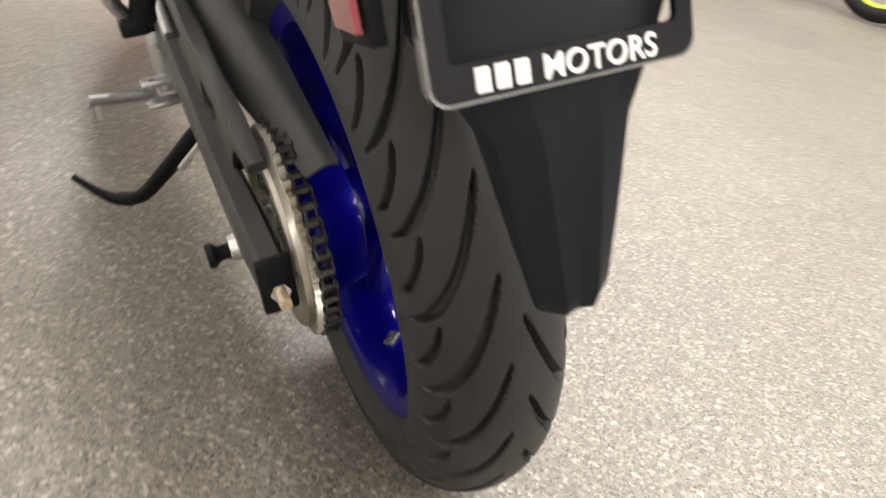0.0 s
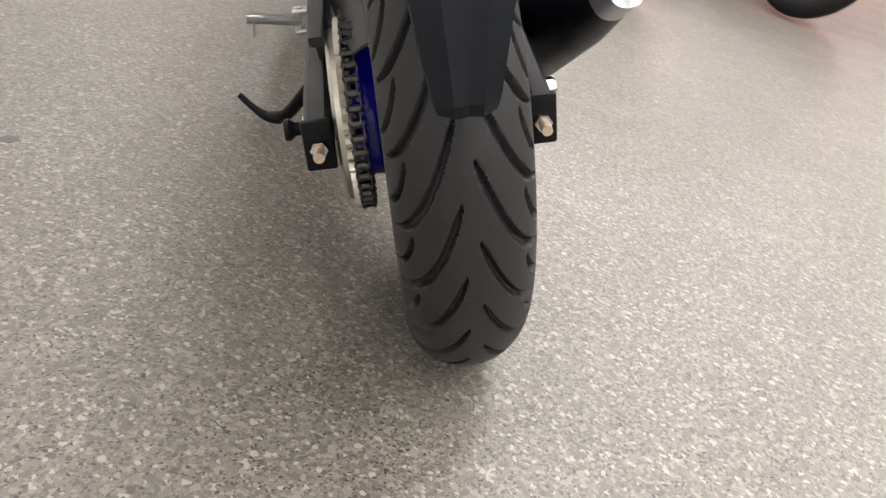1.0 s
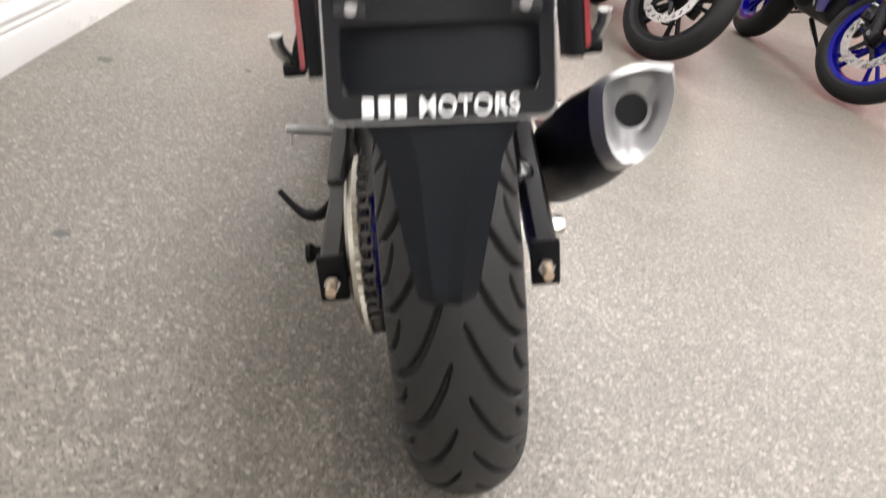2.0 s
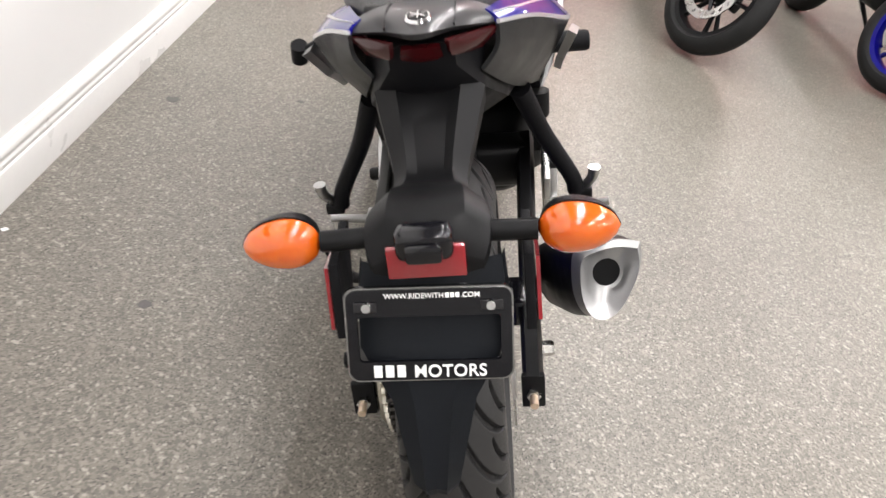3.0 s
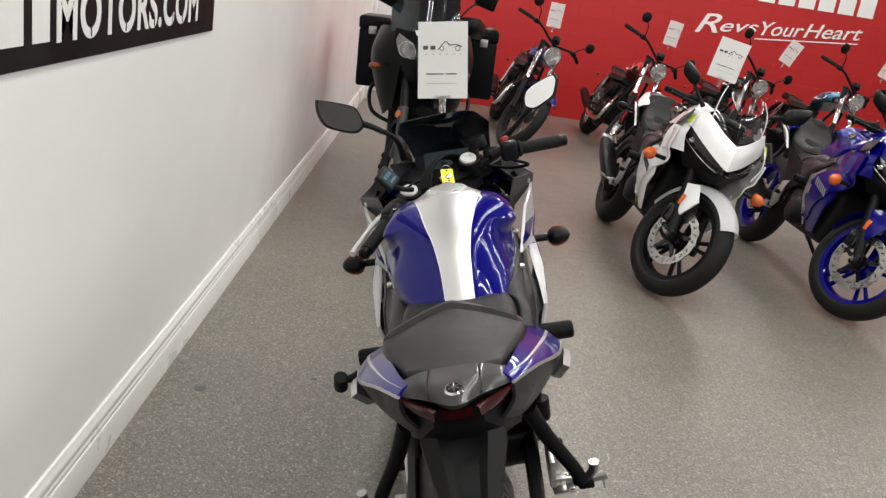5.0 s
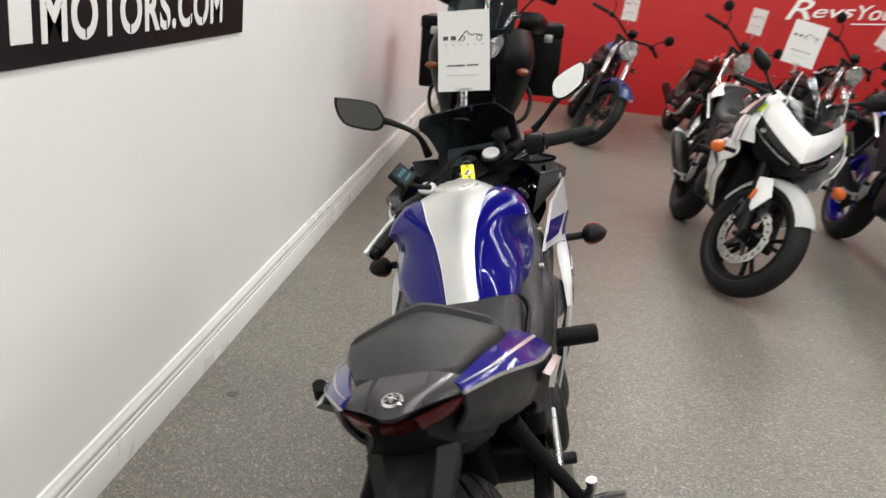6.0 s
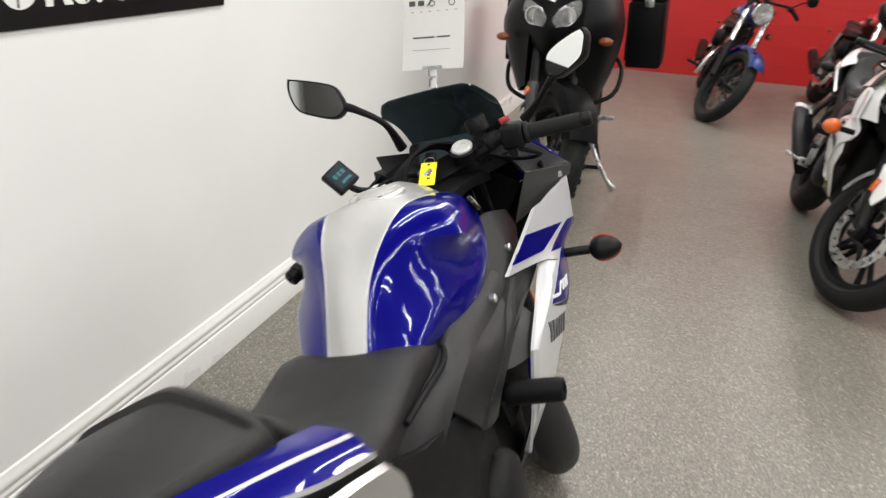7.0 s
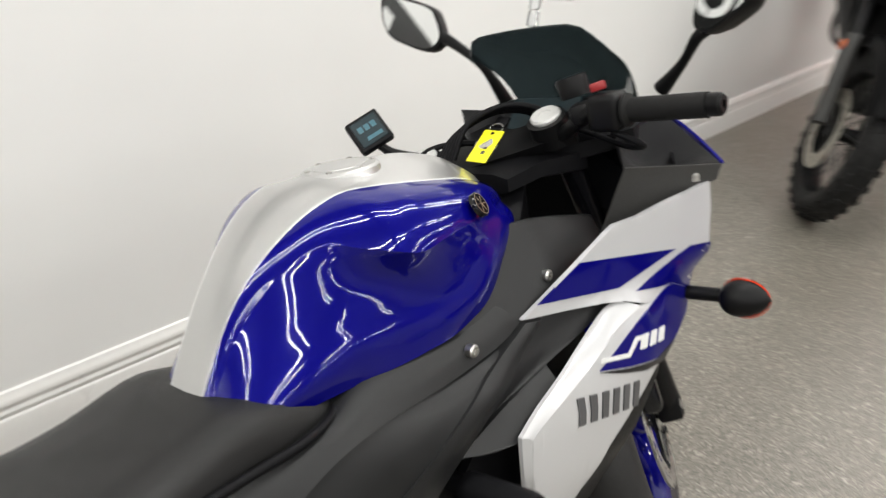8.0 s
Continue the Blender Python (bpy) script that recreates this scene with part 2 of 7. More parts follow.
def loft(rings, closed=True, caps=True, bm=None, mat_of=None):
    bm = bm or bmesh.new()
    rows = [[bm.verts.new(p) for p in ring] for ring in rings]
    n = len(rows[0])
    for i, (a, b) in enumerate(zip(rows, rows[1:])):
        for k in range(n if closed else n - 1):
            f = bm.faces.new((a[k], a[(k + 1) % n], b[(k + 1) % n], b[k]))
            if mat_of:
                f.material_index = mat_of(i, k)
    if caps and closed:
        bm.faces.new(rows[0][::-1])
        bm.faces.new(rows[-1])
    return bm


def tube(pts, radius, n=10, steps=0, bm=None, radii=None):
    """A round tube along pts; radii: one for each of pts."""
    P = cat_rom(pts, steps) if steps else [Vector(p) for p in pts]
    if radii:
        R = [c.x for c in cat_rom([(r, 0, 0) for r in radii], len(P))]
    else:
        R = [radius] * len(P)
    rings, up = [], Vector((0.13, 0.21, 0.97)).normalized()
    for i, p in enumerate(P):
        d = (P[min(i + 1, len(P) - 1)] - P[max(i - 1, 0)]).normalized()
        u = d.cross(up)
        if u.length < 0.05:
            u = d.cross(Vector((1, 0, 0)))
        u.normalize()
        v = d.cross(u)
        rings.append([p + R[i] * (math.cos(2 * math.pi * k / n) * u + math.sin(2 * math.pi * k / n) * v) for k in range(n)])
    return loft(rings, bm=bm)


def revolve(profile, centre=(0, 0, 0), axis="X", n=48, bm=None, closed=True, arc=None):
    """Turn (radius, along) pairs round an axis through centre."""
    c = Vector(centre)
    rings = []
    a0, a1 = arc or (0.0, 2 * math.pi)
    count = n if arc is None else n + 1
    for k in range(count):
        a = a0 + (a1 - a0) * k / n
        ring = []
        for r, s in profile:
            if axis == "X":
                ring.append(c + Vector((s, r * math.cos(a), r * math.sin(a))))
            elif axis == "Y":
                ring.append(c + Vector((r * math.cos(a), s, r * math.sin(a))))
            else:
                ring.append(c + Vector((r * math.cos(a), r * math.sin(a), s)))
        rings.append(ring)
    if arc is None:
        rings.append(rings[0])
    out = loft(rings, closed=closed, caps=False, bm=bm)
    bmesh.ops.remove_doubles(out, verts=out.verts, dist=1e-6)
    return out


def box(size, centre=(0, 0, 0), bevel=0.0, seg=2, bm=None, m=None):
    """A box with rounded edges."""
    own = bmesh.new()
    bmesh.ops.create_cube(own, size=1.0)
    bmesh.ops.scale(own, vec=size, verts=own.verts)
    if bevel:
        bmesh.ops.bevel(own, geom=own.edges[:], offset=bevel, segments=seg, affect="EDGES", profile=0.5)
    bmesh.ops.translate(own, vec=centre, verts=own.verts)
    if m is not None:
        own.transform(m)
    if bm is None:
        return own
    join(bm, own)
    return bm


def join(bm, other):
    tmp = bpy.data.meshes.new("tmp")
    other.to_mesh(tmp)
    other.free()
    bm.from_mesh(tmp)
    bpy.data.meshes.remove(tmp)
    return bm


def ball(size, centre, bm=None, u=20, v=12, m=None):
    own = bmesh.new()
    bmesh.ops.create_uvsphere(own, u_segments=u, v_segments=v, radius=0.5)
    bmesh.ops.scale(own, vec=size, verts=own.verts)
    if m is not None:
        own.transform(m)
    bmesh.ops.translate(own, vec=centre, verts=own.verts)
    if bm is None:
        return own
    return join(bm, own)


def slab(outline, depth, thick, cuts=0, bm=None, bevel=0.0):
    """A panel from an outline in (y, z) whose x is depth(y, z); thick: towards the middle of the bike."""
    own = bmesh.new()
    vs = [own.verts.new((0, y, z)) for y, z in outline]
    own.faces.new(vs)
    bmesh.ops.triangulate(own, faces=own.faces[:])
    if cuts:
        bmesh.ops.subdivide_edges(own, edges=own.edges[:], cuts=cuts, use_grid_fill=True)
    for v in own.verts:
        v.co.x = depth(v.co.y, v.co.z)
    ret = bmesh.ops.extrude_face_region(own, geom=own.faces[:])
    for v in ret["geom"]:
        if isinstance(v, bmesh.types.BMVert):
            v.co.x -= thick
    if bevel:
        sharp = [e for e in own.edges if len(e.link_faces) == 2 and e.calc_face_angle(0) > 1.0]
        bmesh.ops.bevel(own, geom=sharp, offset=bevel, segments=2, affect="EDGES", profile=0.5)
    return own if bm is None else join(bm, own)


def flip_x(bm):
    bmesh.ops.scale(bm, vec=(-1, 1, 1), verts=bm.verts)
    return bm


def part(name, bm, material, parent, label="", angle=38.0, m=None, smooth=True):
    """One mesh object under a thing or a part."""
    if m is not None:
        bm.transform(m)
    bmesh.ops.recalc_face_normals(bm, faces=bm.faces[:])
    me = bpy.data.meshes.new(name)
    bm.to_mesh(me)
    bm.free()
    for mt in material if isinstance(material, (list, tuple)) else (material,):
        me.materials.append(mt)
    if smooth:
        me.polygons.foreach_set("use_smooth", [True] * len(me.polygons))
        me.set_sharp_from_angle(angle=radians(angle))
    ob = new(name, me)
    if parent is not None:
        ob.parent = parent
    if label:
        ob["label"] = label
    return ob


def thing(name, m, label, category, group="", kind=""):
    e = new(name)
    e.empty_display_size = 0.1
    e.matrix_world = m
    return tagged(e, label, category, group, kind)


def lettering(text, size, m, material, parent, name="lettering", depth=0.0012, stretch=1.0, shear=0.0, gap=1.0, label="", bold=0.0, width=0.0):
    """Raised letters as a mesh; m: pose of the text's lower left, text in its xy plane."""
    cu = bpy.data.curves.new(name, "FONT")
    cu.body, cu.size, cu.extrude, cu.shear, cu.space_character = text, size, depth, shear, gap
    cu.offset = bold * size
    tmp = bpy.data.objects.new("tmp", cu)
    scene.collection.objects.link(tmp)
    bpy.context.view_layer.update()
    me = bpy.data.meshes.new_from_object(tmp.evaluated_get(bpy.context.evaluated_depsgraph_get()))
    bpy.data.objects.remove(tmp)
    bpy.data.curves.remove(cu)
    if width:
        xs = [v.co.x for v in me.vertices]
        stretch = width / (max(xs) - min(xs))
    me.transform(m @ Matrix.Diagonal((stretch, 1, 1, 1)))
    me.name = name
    me.materials.clear()
    me.materials.append(material)
    ob = new(name, me)
    if parent is not None:
        ob.parent = parent
    if label:
        ob["label"] = label
    return ob

# ---- room ----
WX, NY, EX, SY, CH = -0.137, 10.4, 8.2, -4.2, 3.05   # inner faces: west, north, east, south; ceiling


def setting(name, bm, material, label, category, angle=30.0):
    return tagged(part(name, bm, material, None, label, angle), label, category, "", "structure")


floor_ob = setting("floor", box((EX - WX + 1.0, NY - SY + 1.0, 0.1), ((EX + WX) / 2, (NY + SY) / 2, -0.05)), FLOOR, "grey speckled flake epoxy showroom floor", "floor")
wall_west = setting("wall_west", box((0.15, NY - SY, CH), (WX - 0.075, (NY + SY) / 2, CH / 2)), WALLWHITE, "smooth white painted wall with a soft sheen", "wall")
setting("wall_east", box((0.15, NY - SY, CH), (EX + 0.075, (NY + SY) / 2, CH / 2)), WALLGREY, "plain grey painted wall", "wall")
setting("wall_south", box((EX - WX, 0.15, CH), ((EX + WX) / 2, SY - 0.075, CH / 2)), WALLGREY, "plain grey painted wall", "wall")
setting("ceiling", box((EX - WX + 0.3, NY - SY + 0.3, 0.1), ((EX + WX) / 2, (NY + SY) / 2, CH + 0.05)), CEIL, "flat dark painted ceiling", "ceiling")

# baseboard along the west wall: flat board, cove and two beads on top
prof = [(0, 0), (0.017, 0), (0.017, 0.088), (0.0155, 0.092), (0.013, 0.094), (0.0135, 0.099), (0.0155, 0.102), (0.0155, 0.108), (0.013, 0.111), (0.0125, 0.117),
        (0.0145, 0.121), (0.015, 0.128), (0.0125, 0.136), (0.008, 0.142), (0.006, 0.150), (0, 0.152)]
bm = loft([[(WX + x, y, z) for x, z in prof] for y in (SY, NY - 0.9)])
setting("baseboard", bm, TRIMWHITE, "white moulded baseboard along the white wall", "baseboard", 50)

# door casing and white return at the end of the west wall
bm = box((0.03, 0.09, 2.15), (WX + 0.015, NY - 0.86, 1.075), 0.004)
box((0.012, 0.05, 2.15), (WX + 0.036, NY - 0.86, 1.075), 0.004, bm=bm)
setting("trim_1", bm, TRIMWHITE, "white moulded door casing at the wall's end", "trim")
setting("trim_2", box((0.30, 0.12, CH), (WX + 0.15, NY - 0.06, CH / 2), 0.004), TRIMWHITE, "white painted corner post beside the red wall", "trim")

# red block wall: recessed joints behind, painted blocks in front
wall_north = setting("wall_north", box((EX - WX, 0.15, CH), ((EX + WX) / 2, NY + 0.0785, CH / 2)), WALLRED, "glossy red painted concrete block wall", "wall")
bm = box((0.3982, 0.012, 0.1982), (0, 0, 0), 0.0014, 1)
block = part("block", bm, WALLRED, wall_north)
block_mesh = block.data
first = True
for row in range(10):
    for col in range(20):
        x = 0.37 + col * 0.4 + (0.2 if row % 2 else 0.0)
        if x > EX - 0.1:
            continue
        ob = block if first else new("block", block_mesh)
        first = False
        ob.parent = wall_north
        ob.location = (x, NY + 0.007, 0.1 + row * 0.2)
bm = box((EX - 0.2, 0.012, CH - 2.0), ((EX + 0.2) / 2, NY + 0.006, (CH + 2.0) / 2))
part("upper_wall", bm, WALLRED, wall_north)


# scuffs on the floor and chips of paint by the baseboard
def floor_mark(x, y, r, material, label, seed):
    rnd = random.Random(seed)
    out = [(x + r * (0.75 + 0.5 * rnd.random()) * math.cos(a), y + r * (0.75 + 0.5 * rnd.random()) * math.sin(a)) for a in [2 * math.pi * k / 14 for k in range(14)]]
    part("floor_mark", loft([[(px, py, z) for px, py in out] for z in (-0.001, 0.0007)]), material, floor_ob, label, 20)


for k, (x, y, r) in enumerate(((0.268, 1.635, 0.013), (0.016, 2.577, 0.02), (0.36, 2.75, 0.010))):
    floor_mark(x, y, r, SCUFF, "grey scuff on the floor", k)
for k, (x, y, r) in enumerate(((-0.087, 1.789, 0.007),)):
    floor_mark(x, y, r, PAPER, "white chip of paint on the floor", 20 + k)

# ---- wall sign ----
def wall_sign():
    t = thing("wall_sign", pose(WX, 0, 0), "long black wall sign with white stencil letters", "sign")
    part("board", box((0.006, 2.5, 0.20), (0.004, 3.005 - 1.25, 1.086 + 0.10), 0.001, 1), SIGNBLACK, t)
    turn = Matrix(((0, 0, 1, 0), (1, 0, 0, 0), (0, 1, 0, 0), (0, 0, 0, 1)))
    m = Matrix.Translation((0.0072, 1.822, 1.131)) @ turn
    lettering("MOTORS.COM", 0.146, m, LETTER, t, "lettering", 0.0008, 1.0, 0.0, 1.12, "white stencil lettering", 0.030, 0.985)
    for y in (1.998, 2.205, 2.41, 2.565, 2.655):
        for z in (1.142, 1.222):
            part("stencil_gap", box((0.0012, 0.0045, 0.026), (0.0084, y, z), 0.0002, 1), SIGNBLACK, t, "thin stencil bridge")
    # plain bars for the name in front
    for k, (y0, y1) in enumerate(((1.47, 1.56), (1.60, 1.69), (1.725, 1.797))):
        part("letter_bar", box((0.0016, y1 - y0, 0.102), (0.0076, (y0 + y1) / 2, 1.131 + 0.051), 0.0005, 1), LETTER, t, "white plain bar")
    return t


wall_sign()


def wall_slogan():
    """White slogan on the red wall, rising to the right, with its underline, and plain white blocks above."""
    t = thing("wall_slogan", pose(0, NY - 0.001, 0), "white slogan lettering fixed on the red wall", "lettering")
    turn = Matrix(((1, 0, 0, 0), (0, 0, -1, 0), (0, 1, 0, 0), (0, 0, 0, 1)))
    base = Matrix.Translation((3.54, -0.002, 1.225)) @ pose(0, 0, 0, 0, -5.5, 0) @ turn
    lettering("R", 0.31, base @ Matrix.Translation((-0.02, 0, 0)), LETTER, t, "letter", 0.003, 1.15, 0.36, 1.0, "", 0.004, 0.30)
    lettering("evs", 0.205, base @ Matrix.Translation((0.275, 0.02, 0)), LETTER, t, "lettering", 0.003, 1.05, 0.34, 1.0, "", 0.004, 0.45)
    lettering("Your", 0.225, base @ Matrix.Translation((0.735, 0.0, 0)), LETTER, t, "lettering", 0.003, 1.05, 0.34, 1.0, "", 0.004, 0.50)
    lettering("Heart", 0.225, base @ Matrix.Translation((1.275, 0.0, 0)), LETTER, t, "lettering", 0.003, 1.05, 0.34, 1.0, "", 0.004, 0.69)
    bm = box((1.22, 0.006, 0.014), (1.34, 0, -0.045), 0.001, 1)
    part("underline", bm, LETTER, t, m=Matrix.Translation((3.54, -0.002, 1.225)) @ pose(0, 0, 0, 0, -5.5, 0))
    for k in range(6):
        bm = box((0.19, 0.006, 0.28), (4.30 + k * 0.235, -0.002, 1.671 + 0.14), 0.001, 1)
        part("letter_bar", bm, LETTER, t, "white plain bar")
    return t


wall_slogan()


# ---- ceiling fixtures over the tube lights ----
def light_fixture():
    t = thing("light_fixture", pose(0, 0, 0), "white twin-tube ceiling light fixture", "light", "ceiling lights")
    part("housing", box((0.46, 2.42, 0.07), (0, 0, 0.035), 0.01), FIXTURE, t)
    for off in (-0.14, 0.14):
        part("end_cap", box((0.1, 0.03, 0.05), (off, 1.18, -0.02), 0.005), FIXTURE, t)
        part("end_cap", box((0.1, 0.03, 0.05), (off, -1.18, -0.02), 0.005), FIXTURE, t)
    return t


fix = None
for lx in LAMP_X:
    for ly in LAMP_Y:
        m = pose(lx, ly, LAMP_Z + 0.05)
        if fix is None:
            fix = light_fixture()
            fix.matrix_world = m
        else:
            copy_thing(fix, m)

# ---- sport motorcycle ----
def bolt(bm, p, axis, r=0.007, h=0.006):
    return revolve([(0, -h), (r, -h), (r, h * 0.6), (r * 0.7, h), (r * 0.45, h), (r * 0.45, h * 0.3), (0, h * 0.3)], p, axis, 12, bm)


def tyre_mesh(centre, radius, width, rim, grooves=False, n=180):
    """A round tyre; grooves: cut the long curved rain grooves into the tread."""
    half = width / 2
    cy, hgt = radius - half * 0.98, half * 0.98
    prof = []
    steps = 120 if grooves else 18
    total = math.pi * 1.06
    for k in range(steps + 1):
        a = -total / 2 + total * k / steps
        prof.append((cy + hgt * math.cos(a), half * math.sin(a), a))
    inner = [(rim + 0.010, half * 0.80), (rim - 0.002, half * 0.70), (rim - 0.008, 0.0), (rim - 0.002, -half * 0.70), (rim + 0.010, -half * 0.80)]
    pitch = 2 * math.pi / 25
    c = Vector(centre)
    rings = []
    for i in range(n):
        th = 2 * math.pi * i / n
        ring = []
        for r, x, a in prof:
            s = abs(math.sin(a))
            dep = 0.0
            if grooves and abs(a) < math.pi / 2:
                side = 0.0 if a < 0 else 0.5
                for lo, hi, lag, wid, ofs in ((0.09, 0.955, 1.45, 0.0074, 0.0), (0.74, 0.985, 0.62, 0.0062, 0.50)):
                    if lo < s < hi:
                        f = (s - lo) / (hi - lo)
                        run = lag * (1 - (1 - f) ** 1.5) - 0.28
                        d = (th / pitch + side + ofs + run) % 1.0
                        d = min(d, 1 - d) * pitch * radius
                        slope = lag * pitch * radius / ((hi - lo) * half) * max(0.05, math.cos(a))
                        d /= math.sqrt(1 + slope ** 2)
                        w = wid / 2 * min(1.0, 0.3 + 6 * f, 0.25 + 4 * (1 - f))
                        e = min(1.0, max(0.0, (w + 0.0009 - d) / 0.0018))
                        dep = max(dep, 0.0080 * e)
            rr = r - dep * math.cos(a)
            xx = x - dep * math.sin(a)
            ring.append(c + Vector((xx, -rr * math.cos(th), rr * math.sin(th))))
        for r, x in inner:
            ring.append(c + Vector((x, -r * math.cos(th), r * math.sin(th))))
        rings.append(ring)
    rings.append(rings[0])
    bm = loft(rings, caps=False)
    bmesh.ops.remove_doubles(bm, verts=bm.verts, dist=1e-6)
    return bm


def rim_mesh(centre, radius, width, hub, spokes=5):
    """Cast wheel: barrel with lips, hub, and pairs of spokes."""
    h = width / 2
    bm = revolve([(radius + 0.004, -h), (radius + 0.006, -h + 0.006), (radius - 0.010, -h + 0.012), (radius - 0.016, -h * 0.4), (radius - 0.018, 0), (radius - 0.016, h * 0.4), (radius - 0.010, h - 0.012),
                  (radius + 0.006, h - 0.006), (radius + 0.004, h), (radius - 0.016, h - 0.004), (radius - 0.026, h * 0.4), (radius - 0.028, 0), (radius - 0.026, -h * 0.4), (radius - 0.016, -h + 0.004)], centre, "X", 72)
    revolve([(0.0, -hub), (0.036, -hub), (0.042, -hub + 0.01), (0.046, -0.01), (0.046, 0.01), (0.042, hub - 0.01), (0.036, hub), (0, hub)], centre, "X", 32, bm)
    return bm


def wheel_spoke(centre, radius, k, tw, spokes=5):
    """One slim cast spoke from hub to rim."""
    c = Vector(centre)
    a = 2 * math.pi * k / spokes + 0.3
    d0 = Vector((0, math.cos(a), math.sin(a)))
    d1 = Vector((0, math.cos(a + tw), math.sin(a + tw)))
    p0, p1 = c + d0 * 0.04, c + d1 * (radius - 0.02)
    mid = (p0 + p1) / 2 + (d1 - d0) * 0.01
    side = Vector((0, -d1.z, d1.y))
    rings = []
    for p, w, t in ((p0, 0.016, 0.030), (mid, 0.009, 0.022), (p1, 0.012, 0.026)):
        rings.append([p + side * w * sx + Vector((t / 2 * sy, 0, 0)) for sx, sy in ((-0.5, -1), (0.5, -1), (1, -0.3), (1, 0.3), (0.5, 1), (-0.5, 1), (-1, 0.3), (-1, -0.3))])
    return loft(rings)


def cast_wheel(name, centre, radius, width, hub, material, parent, label, m=None):
    w = part(name, rim_mesh(centre, radius, width, hub), material, parent, label, 45, m)
    for k in range(5):
        for tw in (-0.16, 0.16):
            part("spoke", wheel_spoke(centre, radius, k, tw), material, w, "", 45, m)
    return w


def disc_mesh(centre, x, outer, inner, holes=24, thick=0.004):
    """Drilled brake disc with an openwork carrier."""
    c = Vector((x, centre[1], centre[2]))
    bm = bmesh.new()
    n = holes * 2
    rs = [inner, inner + (outer - inner) * 0.3, inner + (outer - inner) * 0.5, inner + (outer - inner) * 0.7, outer]
    for sx in (-1, 1):
        rows = []
        for k in range(n):
            a = 2 * math.pi * k / n
            wave = 1.0 + (0.008 if k % 4 < 2 else -0.008)
            rows.append([bm.verts.new(c + Vector((sx * thick / 2, r * (wave if i == 4 else 1) * math.cos(a + 0.05 * i), r * (wave if i == 4 else 1) * math.sin(a + 0.05 * i)))) for i, r in enumerate(rs)])
        for k in range(n):
            p, q = rows[k], rows[(k + 1) % n]
            for i in range(4):
                if i in (1, 2) and (k + i) % 3 == 0:
                    continue
                bm.faces.new((p[i], p[i + 1], q[i + 1], q[i]))
    revolve([(outer, -thick / 2), (outer, thick / 2)], c, "X", n, bm, closed=False)
    return bm


def carrier_mesh(centre, x, r, arms=5):
    c = Vector((x, centre[1], centre[2]))
    bm = revolve([(0.022, -0.006), (0.045, -0.006), (0.045, 0.006), (0.022, 0.006)], c, "X", 30)
    for k in range(arms):
        a = 2 * math.pi * k / arms + 0.4
        d = Vector((0, math.cos(a), math.sin(a)))
        s = Vector((0, -d.z, d.y))
        loft([[c + d * q + s * w * u + Vector((0.004 * v, 0, 0)) for u, v in ((-1, -1), (1, -1), (1, 1), (-1, 1))] for q, w in ((0.04, 0.012), (r, 0.008))], bm=bm)
        bolt(bm, c + d * (r - 0.004), "X", 0.008, 0.007)
    return bm


def chain_mesh(x, cr, r1, cf, r2, pitch=0.0159):
    """Roller chain round the rear sprocket (centre cr) and the front one (cf)."""
    bm = bmesh.new()
    d = Vector((0, cf[0] - cr[0], cf[1] - cr[1]))
    gap, base = d.length, math.atan2(d.z, d.y)
    tilt = math.asin((r1 - r2) / gap)
    pts = []
    a0, a1 = base + math.pi / 2 - tilt, base + 2 * math.pi - math.pi / 2 + tilt
    n = int(r1 * (a1 - a0) / pitch)
    for k in range(n + 1):
        a = a0 + (a1 - a0) * k / n
        pts.append(Vector((x, cr[0] + r1 * math.cos(a), cr[1] + r1 * math.sin(a))))
    b0, b1 = base - math.pi / 2 + tilt, base + math.pi / 2 - tilt
    end = Vector((x, cf[0] + r2 * math.cos(b0), cf[1] + r2 * math.sin(b0)))
    top = Vector((x, cf[0] + r2 * math.cos(b1), cf[1] + r2 * math.sin(b1)))
    for a, b in ((pts[-1], end), (top, pts[0])):
        m = int((b - a).length / pitch)
        run = [a + (b - a) * k / m for k in range(1, m)]
        if b == end:
            pts += run + [end, top]
        else:
            pts += run
    for k, p in enumerate(pts):
        q = pts[(k + 1) % len(pts)]
        u = (q - p)
        if u.length > 0.03 or u.length < 0.004:
            continue
        ln = u.length
        u.normalize()
        v = Vector((0, -u.z, u.y))
        w = 0.0064 if k % 2 else 0.0046
        for sx in (-1, 1):
            rings = []
            for xx in (w * sx, (w + 0.0017) * sx):
                ring = []
                for a, h in ((-0.22, 0.0035), (0.0, 0.0066), (0.25, 0.0062), (0.5, 0.0048), (0.75, 0.0062), (1.0, 0.0066), (1.22, 0.0035)):
                    ring.append(p + u * ln * a + v * h + Vector((xx, 0, 0)))
                for a, h in ((1.22, 0.0035), (1.0, 0.0066), (0.75, 0.0062), (0.5, 0.0048), (0.25, 0.0062), (0.0, 0.0066), (-0.22, 0.0035)):
                    ring.append(p + u * ln * a - v * h + Vector((xx, 0, 0)))
                rings.append(ring)
            loft(rings, bm=bm)
        revolve([(0.0026, -0.0092), (0.0026, -0.0046), (0.0053, -0.0046), (0.0053, 0.0046), (0.0026, 0.0046), (0.0026, 0.0092)], p, "X", 8, bm, closed=False)
    return bm


